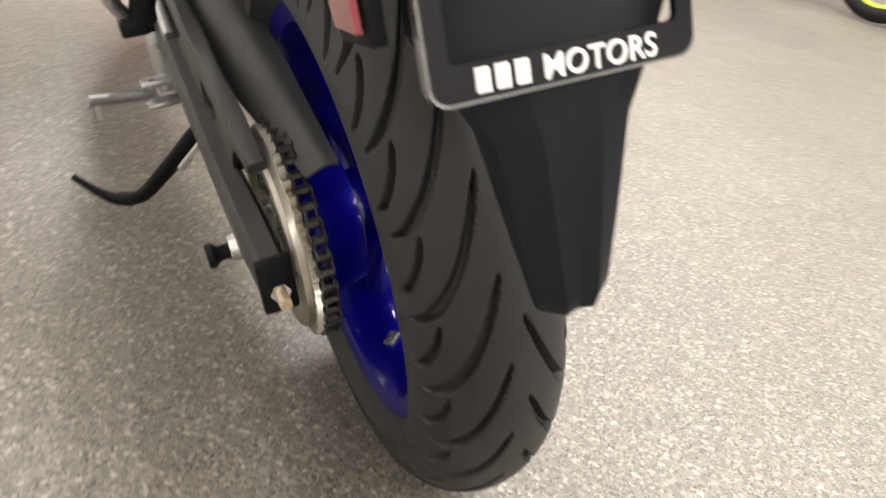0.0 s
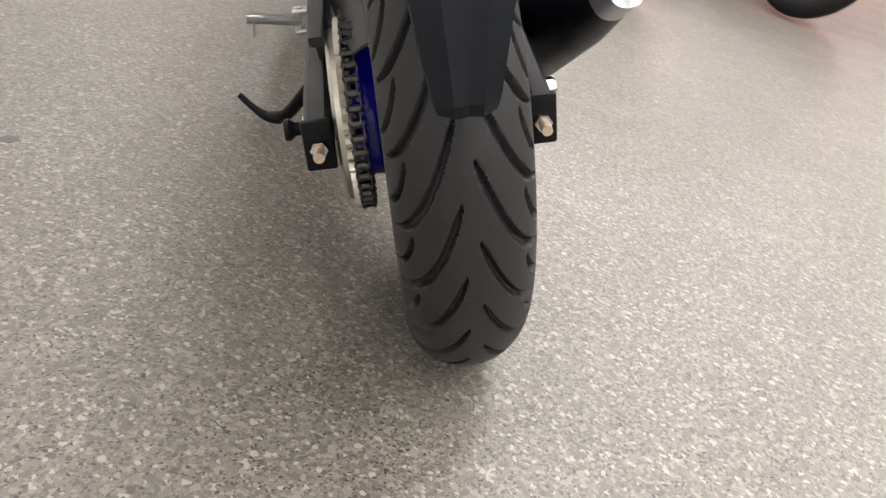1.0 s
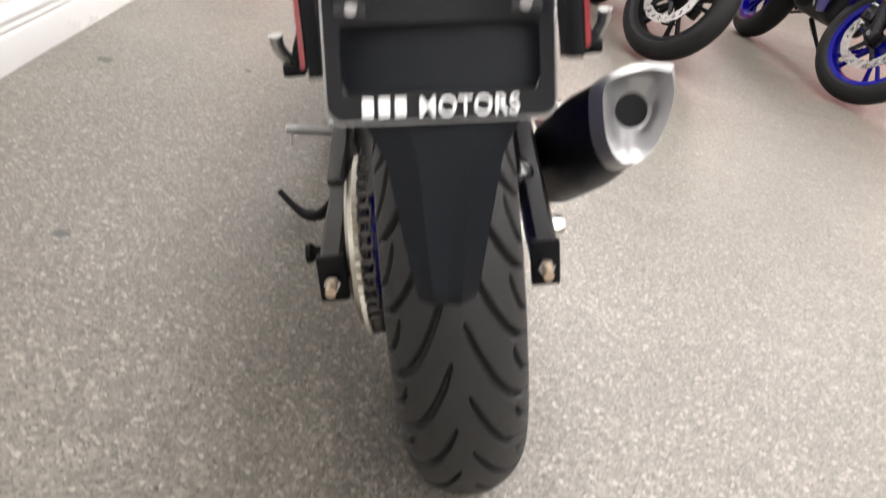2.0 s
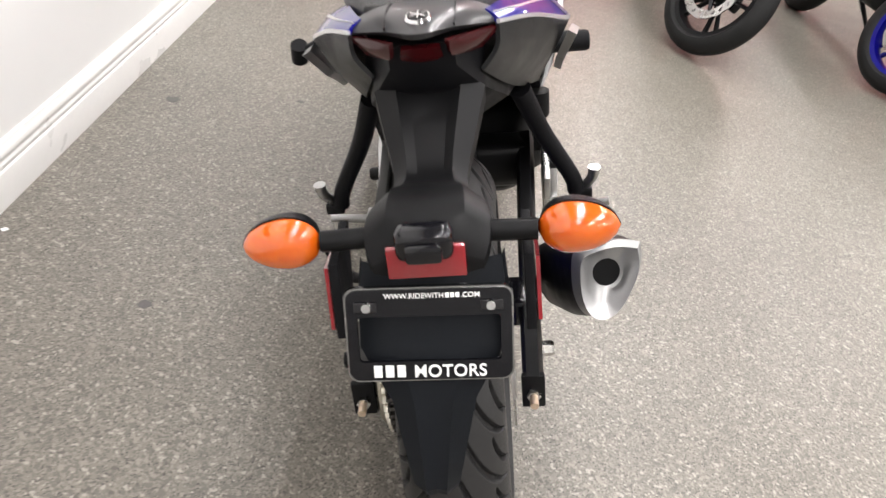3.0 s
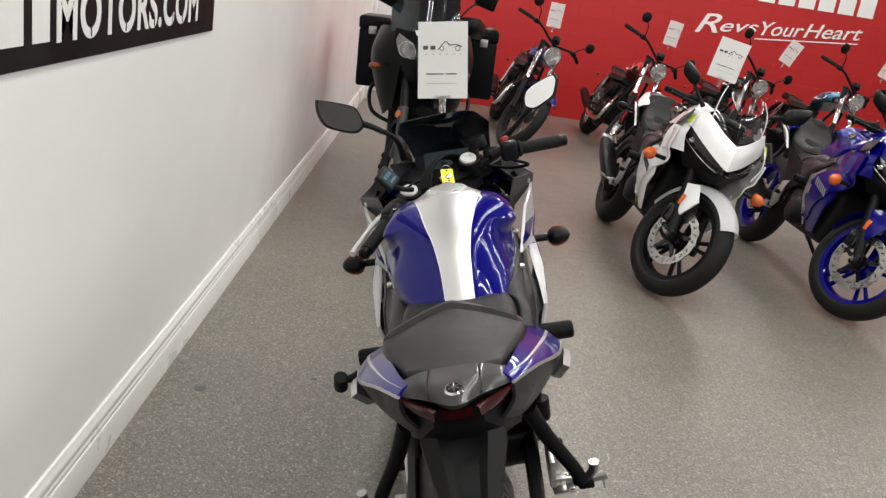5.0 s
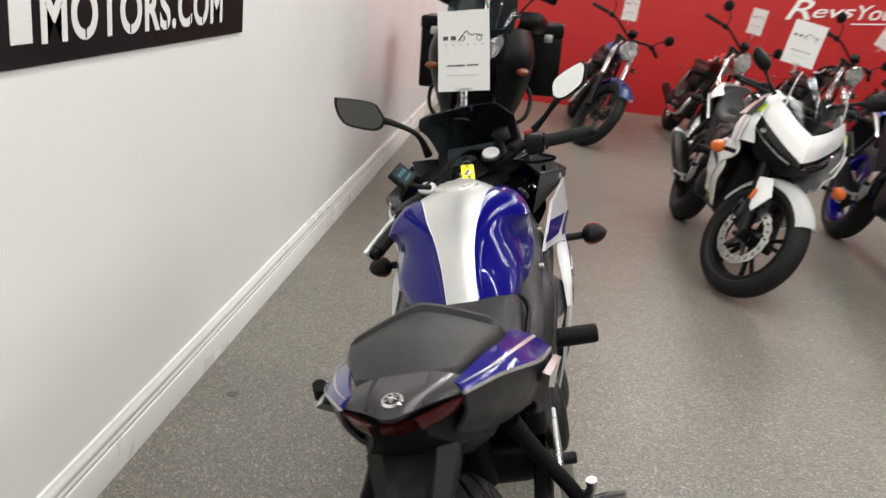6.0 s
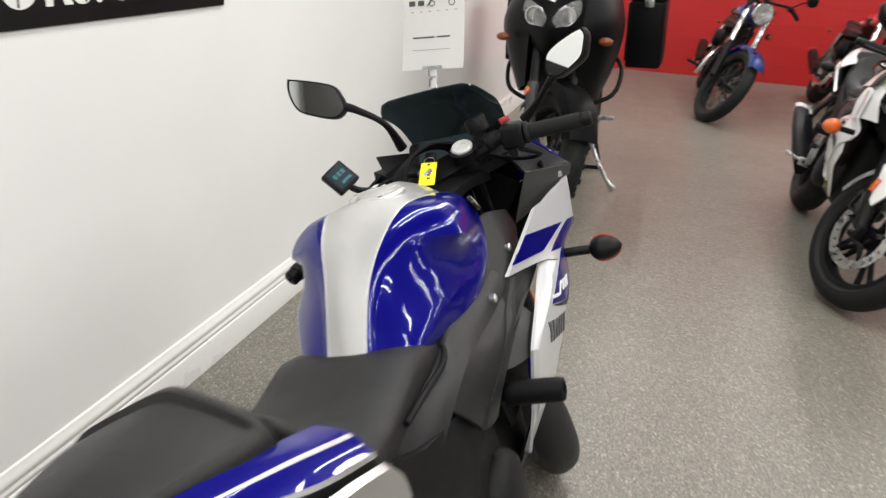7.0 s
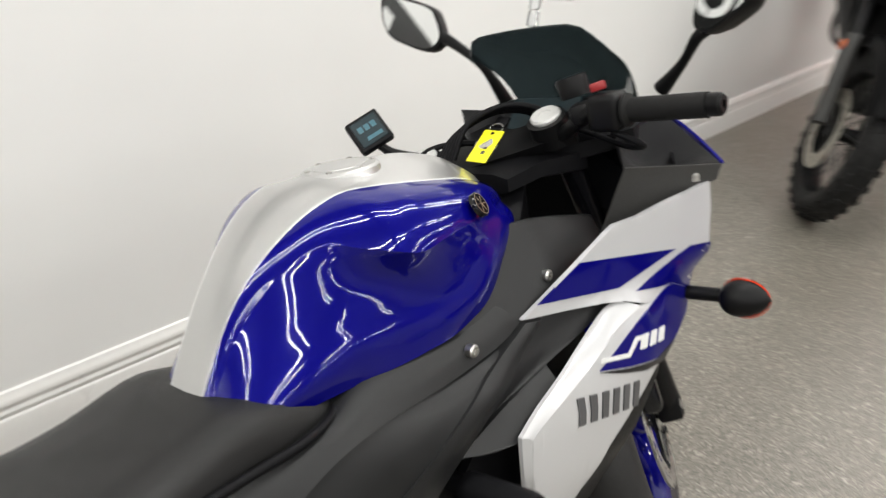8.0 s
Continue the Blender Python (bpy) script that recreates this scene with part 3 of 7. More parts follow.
def sprocket_mesh(x, c, r, teeth=43):
    """Toothed steel ring with lightening windows."""
    bm = bmesh.new()
    n = teeth * 4
    rings = []
    for k in range(n):
        a = 2 * math.pi * k / n
        ro = r + (0.006, 0.003, -0.003, 0.003)[k % 4]
        ring = []
        for rr, s in ((r - 0.034, -0.0035), (ro, -0.0035), (ro, 0.0035), (r - 0.034, 0.0035)):
            ring.append(Vector((x + s, c[0] + rr * math.cos(a), c[1] + rr * math.sin(a))))
        rings.append(ring)
    rings.append(rings[0])
    loft(rings, caps=False, bm=bm)
    return bm


def sprocket_arm(x, c, r, k):
    """One of six arms that carry the toothed ring."""
    bm = bmesh.new()
    a = 2 * math.pi * k / 6
    d = Vector((0, math.cos(a), math.sin(a)))
    s = Vector((0, -d.z, d.y))
    o = Vector((x, c[0], c[1]))
    loft([[o + d * q + s * w * u + Vector((0.0035 * v, 0, 0)) for u, v in ((-1, -1), (1, -1), (1, 1), (-1, 1))] for q, w in ((0.04, 0.02), (r - 0.03, 0.014))], bm=bm)
    return bm, bolt(bmesh.new(), o + d * 0.055 + Vector((-0.006, 0, 0)), "X", 0.008, 0.006)


STEER_P, STEER_A = Vector((0, 1.07, 0.925)), Vector((0, -math.sin(radians(25)), math.cos(radians(25))))


def steering(deg):
    return Matrix.Translation(STEER_P) @ Matrix.Rotation(radians(deg), 4, STEER_A) @ Matrix.Translation(-STEER_P)


def side_x(y, z):
    """Half width of the fairing's flank: the upper wing, and below it the lower panel that stands out and tucks in again."""
    wing = 0.179 + 0.207 * (y - 0.896) + 0.016 * (z - 0.713)
    a, b = 0.224 + 0.13 * (y - 0.821), 0.239 - 0.10 * max(0.0, y - 1.10)
    low = (a + b - math.sqrt((a - b) ** 2 + 0.0006)) / 2 + 0.004
    w = min(1.0, max(0.0, (0.700 - z) / 0.055))
    x = wing + (low - wing) * w * w * (3 - 2 * w)
    if y > 1.20:
        x -= (y - 1.20) ** 2
    x -= 0.22 * max(0.0, 0.58 - z) + 0.25 * max(0.0, 0.46 - z)
    return max(x, 0.03)


TANK = [  # y; then half profile (x, z): top, stripe edge, crease, knee recess, lower bulge, lower edge
    (0.497, (0, 0.712), (0.0310, 0.708), (0.040, 0.702), (0.056, 0.697), (0.072, 0.692), (0.078, 0.688)),
    (0.515, (0, 0.751), (0.0325, 0.7455), (0.042, 0.734), (0.062, 0.724), (0.082, 0.712), (0.084, 0.704)),
    (0.56, (0, 0.821), (0.0355, 0.8145), (0.046, 0.797), (0.078, 0.766), (0.101, 0.734), (0.098, 0.714)),
    (0.61, (0, 0.874), (0.0435, 0.866), (0.06, 0.846), (0.092, 0.8), (0.12, 0.752), (0.115, 0.716)),
    (0.66, (0, 0.909), (0.0565, 0.9), (0.086, 0.876), (0.108, 0.824), (0.135, 0.764), (0.131, 0.718)),
    (0.695, (0, 0.924), (0.066, 0.915), (0.124, 0.867), (0.119, 0.827), (0.142, 0.766), (0.141, 0.72)),
    (0.722, (0, 0.931), (0.073, 0.921), (0.154, 0.857), (0.131, 0.820), (0.147, 0.764), (0.147, 0.721)),
    (0.755, (0, 0.935), (0.079, 0.919), (0.158, 0.848), (0.144, 0.806), (0.153, 0.758), (0.152, 0.723)),
    (0.80, (0, 0.936), (0.082, 0.912), (0.154, 0.851), (0.155, 0.797), (0.161, 0.755), (0.157, 0.727)),
    (0.87, (0, 0.931), (0.078, 0.898), (0.141, 0.852), (0.153, 0.814), (0.163, 0.780), (0.155, 0.746)),
    (0.93, (0, 0.917), (0.068, 0.884), (0.120, 0.848), (0.136, 0.828), (0.142, 0.804), (0.139, 0.777)),
    (0.975, (0, 0.899), (0.058, 0.866), (0.095, 0.842), (0.112, 0.829), (0.119, 0.815), (0.117, 0.803)),
    (1.005, (0, 0.880), (0.048, 0.848), (0.074, 0.832), (0.087, 0.823), (0.093, 0.815), (0.092, 0.808)),
]
TANK_X = 0.009


def tank_mesh():
    """Tank shell: broad top stripe, a sharp crease that turns forward over the knee recess, a rounded lower bulge."""
    half = [cat_rom([(s[k + 1][0], s[0], s[k + 1][1]) for s in TANK], 61) for k in range(6)]
    rings = []
    for i in range(61):
        ctl = [half[k][i] for k in range(6)]
        fine = [ctl[0], ctl[0].lerp(ctl[1], 0.5) + Vector((0, 0, 0.15 * (ctl[0].z - ctl[1].z))), ctl[0].lerp(ctl[1], 0.955)]
        d = ctl[2] - ctl[1]
        out = Vector((-d.z, 0, d.x)) * (0.05 if ctl[1].y < 0.62 else 0.05 + 0.13 * min(1.0, (ctl[1].y - 0.62) / 0.15))
        upper = [ctl[1]]
        for k in range(1, 9):
            f = k / 8
            upper.append(ctl[1].lerp(ctl[2], f) + out * math.sin(math.pi * f) ** 0.9)
        lower = cat_rom([ctl[2].lerp(ctl[3], 0.02), ctl[3], ctl[4], ctl[5]], 26)
        skirt = [ctl[5] + Vector((-0.012, 0, -0.002)), ctl[5] + Vector((-0.03, 0, -0.004))]
        right = fine + upper + lower + skirt
        left = [Vector((-p.x - 0.014 * math.exp(-((p.y - 0.68) / 0.06) ** 2 - ((p.z - 0.865) / 0.04) ** 2), p.y, p.z + 0.004 * math.exp(-((p.y - 0.68) / 0.06) ** 2 - ((p.x - 0.11) / 0.05) ** 2))) for p in right[1:]][::-1]
        rings.append([p + Vector((TANK_X - 0.014 * min(1.0, max(0.0, (0.86 - p.z) / 0.08)) * min(1.0, max(0.0, (p.y - 0.56) / 0.1)), 0, 0)) for p in left + right])
    n_side = len(rings[0]) // 2

    def mat_of(i, k):
        if k in (n_side - 3, n_side + 2):
            return 2
        return 1 if n_side - 3 < k < n_side + 2 else 0
    return loft(rings, closed=False, mat_of=mat_of)


def seat_rider():
    """Long low pad, its front wrapping the tank's foot, rising at the back to the passenger pad."""
    st = [(0.630, 0.716, 0.106, 0.113), (0.617, 0.727, 0.110, 0.119), (0.565, 0.740, 0.112, 0.122), (0.51, 0.750, 0.108, 0.123), (0.42, 0.735, 0.104, 0.125), (0.33, 0.730, 0.108, 0.130), (0.25, 0.746, 0.118, 0.140), (0.19, 0.792, 0.120, 0.140), (0.158, 0.838, 0.108, 0.122), (0.142, 0.868, 0.075, 0.095)]
    rings = []
    for y, z, wt, wb in st:
        rings.append([(-wb, y, z - 0.055), (-wb, y, z - 0.030), (-wb + 0.004, y, z - 0.018), (-wt, y, z - 0.006), (-wt * 0.75, y, z - 0.001), (-wt * 0.4, y, z), (0, y, z + 0.001), (wt * 0.4, y, z), (wt * 0.75, y, z - 0.001),
                      (wt, y, z - 0.006), (wb - 0.004, y, z - 0.018), (wb, y, z - 0.030), (wb, y, z - 0.055)])
    fine = [cat_rom([r[k] for r in rings], 33) for k in range(13)]
    return loft([[fine[k][i] for k in range(13)] for i in range(33)])


def seat_passenger():
    """Five-cornered pad: peaked front edge with a raised band, crisp sides, pointed back."""
    nu, nv = 49, 41
    top, low = [], []
    for j in range(nv):
        v = j / (nv - 1)
        row, under = [], []
        for i in range(nu):
            u = -1 + 2 * i / (nu - 1)
            w = math.sqrt(u * u + 0.003) - math.sqrt(0.003)
            w *= 1 / (math.sqrt(1.003) - math.sqrt(0.003))
            k = min(1.0, max(0.0, (v - 0.08) / 0.3))
            fall = (1 - k) * w ** 1.12 + k * (0.75 * u * u + 0.25 * w)
            front = Vector((u * 0.122, 0.140 - 0.030 * w ** 1.3, 0.894 - 0.005 * k - 0.036 * fall + 0.004 * k * u * u))
            back = Vector((u * 0.070, -0.108 + 0.030 * w, 0.879 + 0.001 * w))
            p = front.lerp(back, v)
            p.x *= 1 + 0.10 * math.sin(math.pi * v) * (1 - v)
            p.z += 0.010 * math.sin(math.pi * v) * (1 - w ** 2)
            band = 0.0065 if v < 0.095 else 0.0
            if 0.095 <= v < 0.125:
                band = -0.0025
            drop = 0.012 * max(0, (abs(u) - 0.94) / 0.06) ** 2 + 0.016 * max(0, (v - 0.95) / 0.05) ** 2 + (0.006 * (1 - v / 0.025) ** 2 if v < 0.025 else 0)
            p.z += band * (1 - max(0, (abs(u) - 0.85) / 0.15)) - drop
            row.append(p)
            q = p.copy()
            q.z -= 0.030
            q.x *= 0.95
            q.y += 0.012 * (1 - v) * (1 if v < 0.2 else 0) + (0.006 if j == nv - 1 else 0)
            under.append(q)
        top.append(row)
        low.append(under)
    bm = bmesh.new()
    A = [[bm.verts.new(p) for p in r] for r in top]
    B = [[bm.verts.new(p) for p in r] for r in low]
    for j in range(nv - 1):
        for i in range(nu - 1):
            bm.faces.new((A[j][i], A[j][i + 1], A[j + 1][i + 1], A[j + 1][i]))
            bm.faces.new((B[j][i], B[j + 1][i], B[j + 1][i + 1], B[j][i + 1]))
    for i in range(nu - 1):
        bm.faces.new((A[0][i], B[0][i], B[0][i + 1], A[0][i + 1]))
        bm.faces.new((A[-1][i], A[-1][i + 1], B[-1][i + 1], B[-1][i]))
    for j in range(nv - 1):
        bm.faces.new((A[j][0], A[j + 1][0], B[j + 1][0], B[j][0]))
        bm.faces.new((A[j][-1], B[j][-1], B[j + 1][-1], A[j + 1][-1]))
    return bm


def sweep_panel(rows, n=12, m=9, thick=0.004):
    """A curved sheet through rows of points, with thickness inwards."""
    R = [cat_rom(r, n) for r in rows]
    grid = [cat_rom([R[i][k] for i in range(len(R))], m) for k in range(n)]
    bm = loft(grid, closed=False)
    bmesh.ops.recalc_face_normals(bm, faces=bm.faces[:])
    bmesh.ops.solidify(bm, geom=bm.faces[:], thickness=thick)
    return bm


def signal(parent, base, tip, mats, back=1.0):
    """A turn signal on its stalk: stalk, black shell, lens. base: at the bodywork; tip: the lens's outer end."""
    b, t = Vector(base), Vector(tip)
    root = b.lerp(t, 0.42)
    st = part("signal_stalk", tube([b, root], 0.011, 10), mats[0], parent, "black turn signal stalk")
    rings_shell, rings_lens = [], []
    for k in range(15):
        f = k / 14
        c = root.lerp(t, f)
        r = 0.0280 * (math.sqrt(max(0.0, 1 - ((f - 0.40) / 0.405) ** 2)) if f < 0.40 else max(0.02, (1 - ((f - 0.40) / 0.60) ** 2.1) ** 0.62))
        shell, lens = [], []
        for q in range(13):
            a = math.pi * q / 12
            shell.append(c + Vector((0, back * (0.003 + 0.034 * math.sin(a) * r / 0.0280), r * 1.02 * math.cos(a) + 0.001)))
            lens.append(c + Vector((0, back * (0.003 - 0.024 * math.sin(a) * r / 0.0280), r * (0.98 if back > 0 else 1.14) * math.cos(a))))
        rings_shell.append(shell)
        rings_lens.append(lens)
    part("signal_shell", loft(rings_shell), mats[0], st, "black turn signal shell", 60)
    part("lens", loft(rings_lens), mats[1], st, "orange turn signal lens", 60)
    return st


MIRROR_L = [(-0.328, 1.136), (-0.275, 1.122), (-0.226, 1.103), (-0.212, 1.080), (-0.206, 1.050), (-0.220, 1.032), (-0.242, 1.028), (-0.280, 1.040), (-0.316, 1.058), (-0.330, 1.085), (-0.333, 1.115)]
MIRROR_R = [(0.350, 1.108), (0.326, 1.103), (0.285, 1.088), (0.262, 1.072), (0.255, 1.050), (0.259, 1.027), (0.284, 1.018), (0.316, 1.030), (0.345, 1.048), (0.354, 1.072), (0.358, 1.094)]


def mirror(parent, base, neck, outline, y0, facing, bend=None):
    """A mirror on its stalk: outline across the bike at y0, the glass looking along facing."""
    n = Vector(facing).normalized()
    pts = [Vector((x, y0, z)) for x, z in outline]
    c = sum(pts, Vector()) / len(pts)
    pts = [p - n * ((p - c).dot(n)) for p in pts]
    curve = cat_rom(pts + pts[:1], 45)[:-1]
    st = part("mirror_stalk", tube([base, bend or Vector(base).lerp(Vector(neck), 0.55) + Vector((0, 0.004, -0.004)), neck, Vector(neck).lerp(c, 0.35) - n * 0.012], 0, 10, 16, radii=[0.013, 0.0075, 0.009, 0.012]), SATIN, parent, "black mirror stalk")
    rings = [[c + (p - c) * s + n * d for p in curve] for s, d in ((0.93, 0.002), (1.0, 0.001), (1.04, -0.006), (1.02, -0.022), (0.86, -0.040), (0.45, -0.050))]
    part("mirror_shell", loft(rings), SATIN, st, "black mirror shell", 50)
    part("mirror_glass", loft([[c + (p - c) * 0.92 + n * d for p in curve] for d in (0.0015, 0.0035)]), MIRROR, st, "silvered mirror glass", 30)
    return st


def control(parent, end, inner, side, lever=True):
    """Grip, bar end, switchgear and lever along one handlebar half, in the unturned bike."""
    e, i = Vector(end), Vector(inner)
    d = (e - i).normalized()
    g0 = e - d * 0.125
    out = []
    out.append(("handlebar", tube([i + Vector((0.018 * side, 0.012, -0.036)), i.lerp(e, 0.30), e - d * 0.004], 0.011, 12), SATIN, ""))
    bm = bmesh.new()
    pts, rad = [], []
    for k in range(26):
        f = k / 25
        pts.append(g0 + d * 0.115 * f)
        rad.append(0.0165 + (0.0008 if k % 2 else 0.0) + (0.006 if k in (0, 1) else 0))
    rings = []
    up = Vector((0, 0, 1))
    a = d.cross(up).normalized()
    b = d.cross(a)
    for p, r in zip(pts, rad):
        rings.append([p + r * (math.cos(t * math.pi / 8) * a + math.sin(t * math.pi / 8) * b) for t in range(16)])
    out.append(("grip", loft(rings, bm=bm), GRIP, "black ribbed rubber grip"))
    rings = [[e + d * s + r * (math.cos(t * math.pi / 8) * a + math.sin(t * math.pi / 8) * b) for t in range(16)] for s, r in ((-0.010, 0.012), (-0.009, 0.0155), (0.006, 0.0155), (0.010, 0.012), (0.010, 0.006), (0.004, 0.006))]
    out.append(("bar_end", loft(rings), SATIN, "black bar end weight"))
    m = Matrix.Translation(g0 - d * 0.026) @ d.to_track_quat("X", "Z").to_matrix().to_4x4()
    out.append(("switch_box", box((0.048, 0.046, 0.052), (0, 0, 0), 0.010, 3, m=m), SATIN, "black switch housing"))
    return out, g0, d, m


def ring_at(c, hw, hh, sx=0.6, sz=0.6):
    """An eight-sided rounded section across the bike at c."""
    x, y, z = c
    return [(x - hw, y, z - hh * sz), (x - hw * sx, y, z - hh), (x + hw * sx, y, z - hh), (x + hw, y, z - hh * sz), (x + hw, y, z + hh * sz), (x + hw * sx, y, z + hh), (x - hw * sx, y, z + hh), (x - hw, y, z + hh * sz)]


def quad_panel(p, thick=0.006, n=7, bulge=0.0, nrm=(0, -1, 0)):
    """A four-cornered panel, bulging along nrm."""
    a, b, c, d = (Vector(q) for q in p)
    nv = Vector(nrm)
    grid = []
    for j in range(n):
        v = j / (n - 1)
        row = []
        for i in range(n):
            u = i / (n - 1)
            q = a.lerp(b, u).lerp(d.lerp(c, u), v)
            row.append(q + nv * bulge * math.sin(math.pi * u) * math.sin(math.pi * v))
        grid.append(row)
    bm = loft(grid, closed=False)
    bmesh.ops.recalc_face_normals(bm, faces=bm.faces[:])
    bmesh.ops.solidify(bm, geom=bm.faces[:], thickness=thick)
    return bm


W_UPPER = [(0.896, 0.711), (0.940, 0.730), (0.989, 0.752), (1.070, 0.789), (1.118, 0.788), (1.189, 0.795), (1.284, 0.798), (1.285, 0.760), (1.279, 0.728), (1.272, 0.680), (1.262, 0.625), (1.159, 0.650), (1.105, 0.664), (1.072, 0.678), (1.035, 0.687), (0.967, 0.699)]
W_LOWER = [(1.105, 0.663), (1.060, 0.664), (1.020, 0.654), (0.985, 0.640), (0.950, 0.626), (0.905, 0.611), (0.855, 0.594), (0.832, 0.583), (0.836, 0.537), (0.850, 0.47), (0.850, 0.42), (0.862, 0.36), (0.897, 0.355), (0.960, 0.430), (1.015, 0.480), (1.070, 0.515), (1.127, 0.555), (1.186, 0.576), (1.235, 0.598), (1.262, 0.624), (1.159, 0.649)]
W_INNER = [(0.2120, 1.066, 0.679), (0.2120, 1.034, 0.676), (0.2115, 0.994, 0.660), (0.2130, 0.959, 0.647), (0.2150, 0.915, 0.630), (0.2165, 0.860, 0.612), (0.2170, 0.818, 0.592)]
BELLY = [(0.855, 0.40), (0.96, 0.50), (1.10, 0.570), (1.16, 0.59), (1.16, 0.53), (1.07, 0.43), (0.98, 0.31), (0.88, 0.30)]
D_ONE = [(0.923, 0.723), (1.000, 0.756), (1.190, 0.719), (1.069, 0.698)]
D_TWO = [(1.098, 0.684), (1.195, 0.709), (1.224, 0.714), (1.277, 0.704), (1.272, 0.665), (1.262, 0.630), (1.184, 0.668), (1.155, 0.672)]
D_TRI = [(1.164, 0.667), (1.074, 0.648), (0.999, 0.624), (0.974, 0.616), (1.043, 0.593), (1.126, 0.571), (1.186, 0.578), (1.235, 0.600), (1.262, 0.630), (1.184, 0.667)]
SPAR = [(0.82, 0.63), (0.74, 0.56), (0.60, 0.50), (0.50, 0.44), (0.44, 0.44), (0.40, 0.50), (0.30, 0.60), (0.20, 0.68), (0.26, 0.705), (0.40, 0.65), (0.55, 0.62), (0.66, 0.66), (0.76, 0.67)]


def shift(depth, d):
    return lambda y, z: depth(y, z) + d


LEDGE_IN = (0.193, 1.145, 0.850)
SEAM = [(0.119, 0.30, 0.690), (0.120, 0.42, 0.690), (0.120, 0.52, 0.692), (0.112, 0.60, 0.700), (0.120, 0.66, 0.722), (0.132, 0.72, 0.725), (0.140, 0.79, 0.724), (0.146, 0.86, 0.740)]
RIDGE = [(0.132, 0.3, 0.56), (0.146, 0.42, 0.602), (0.156, 0.52, 0.645), (0.161, 0.585, 0.67), (0.163, 0.66, 0.68), (0.166, 0.76, 0.682), (0.172, 0.85, 0.693), (0.174, 0.895, 0.706)]
SPINE = [(0.17, 0.6, 0.56), (0.177, 0.65, 0.59), (0.185, 0.7, 0.617), (0.189, 0.765, 0.651), (0.183, 0.82, 0.676), (0.183, 0.895, 0.708)]
SPINE_LOW = [(0.168, 0.68, 0.54), (0.178, 0.735, 0.582), (0.188, 0.79, 0.62), (0.191, 0.84, 0.65), (0.1864, 0.88, 0.674), (0.1864, 0.925, 0.702)]
BLADE_TOP = [(0.180, 0.745, 0.594), (0.186, 0.84, 0.624), (0.190, 0.92, 0.643), (0.194, 1.00, 0.656), (0.198, 1.07, 0.674), (0.198, 1.09, 0.682)]
BLADE_OUT = [(0.210, 0.827, 0.583), (0.215, 0.87, 0.601), (0.218, 0.915, 0.618), (0.220, 0.955, 0.640), (0.216, 1.01, 0.678), (0.212, 1.04, 0.694)]


def skin(rows, n=24, m=10, thick=0.004):
    """A curved sheet through rows of points whose back lies straight inwards across the bike."""
    R = [cat_rom(r, n) for r in rows]
    grid = [cat_rom([r[k] for r in R], m) for k in range(n)]
    rings = []
    for line in grid:
        rings.append(line + [p - Vector((thick, 0, 0)) for p in line[::-1]])
    return loft(rings)


def lifted(row, dx, dz):
    return [(x + dx, y, z + dz) for x, y, z in row]


def side_covers(t, S):
    """Plastic panels between seat, tank and fairing: a broad shoulder, a flank under its ridge, a spine, a scoop blade and the scoop's floor."""
    def front_x(y, z):
        return 0.170 + 0.2 * (y - 0.966) - 0.41 * (z - 0.747) - 0.30 * max(0.0, y - 0.97)
    front = [(0.80, 0.722), (0.845, 0.737), (0.885, 0.760), (0.912, 0.795), (0.930, 0.822), (0.98, 0.818), (1.05, 0.803), (1.13, 0.782), (1.13, 0.745), (1.05, 0.725), (0.96, 0.700), (0.895, 0.705), (0.80, 0.700)]
    cov = part("side_cover", S(slab(front, front_x, 0.010, 5, bevel=0.003)), COVERPL, t, "satin black plastic side cover", 40)
    def between(p, q, f=0.5, dx=0.0, dz=0.0):
        return [(a[0] * (1 - f) + b[0] * f + dx, a[1] * (1 - f) + b[1] * f, a[2] * (1 - f) + b[2] * f + dz) for a, b in zip(p, q)]
    part("cover_shoulder", S(skin([SEAM, between(SEAM, RIDGE, 0.35, 0.0, 0.008), between(SEAM, RIDGE, 0.7, 0.002, 0.007), RIDGE], 34, 16, 0.008)), COVERPL, cov, "broad satin black shoulder of the side cover", 40)
    flank = lifted(RIDGE[2:], -0.004, -0.003)
    part("cover_flank", S(skin([flank, between(flank, SPINE, 0.5, 0.002), lifted(SPINE, -0.004, 0.0)], 28, 12, 0.006)), COVERPL, cov, "hollowed lower flank of the side cover", 40)
    part("cover_spine", S(skin([SPINE, between(SPINE, SPINE_LOW, 0.5, 0.004), SPINE_LOW], 28, 10, 0.014)), COVERPL, cov, "slanting black frame strip", 40)
    low = lifted(SPINE_LOW, -0.008, 0.002)
    part("intake_panel", S(skin([low, between(low, BLADE_TOP, 0.5, -0.004), BLADE_TOP], 28, 12, 0.006)), COVERPL, cov, "black plastic intake panel", 40)
    part("intake_floor", S(skin([lifted(BLADE_TOP[:3], -0.002, -0.002), between(BLADE_TOP[:3], BLADE_OUT[:3], 0.5, 0.0, -0.006), lifted(BLADE_OUT[:3], 0.0, -0.002)], 16, 8, 0.004)), COVERPL, cov, "sloping floor of the side scoop", 40)
    return cov


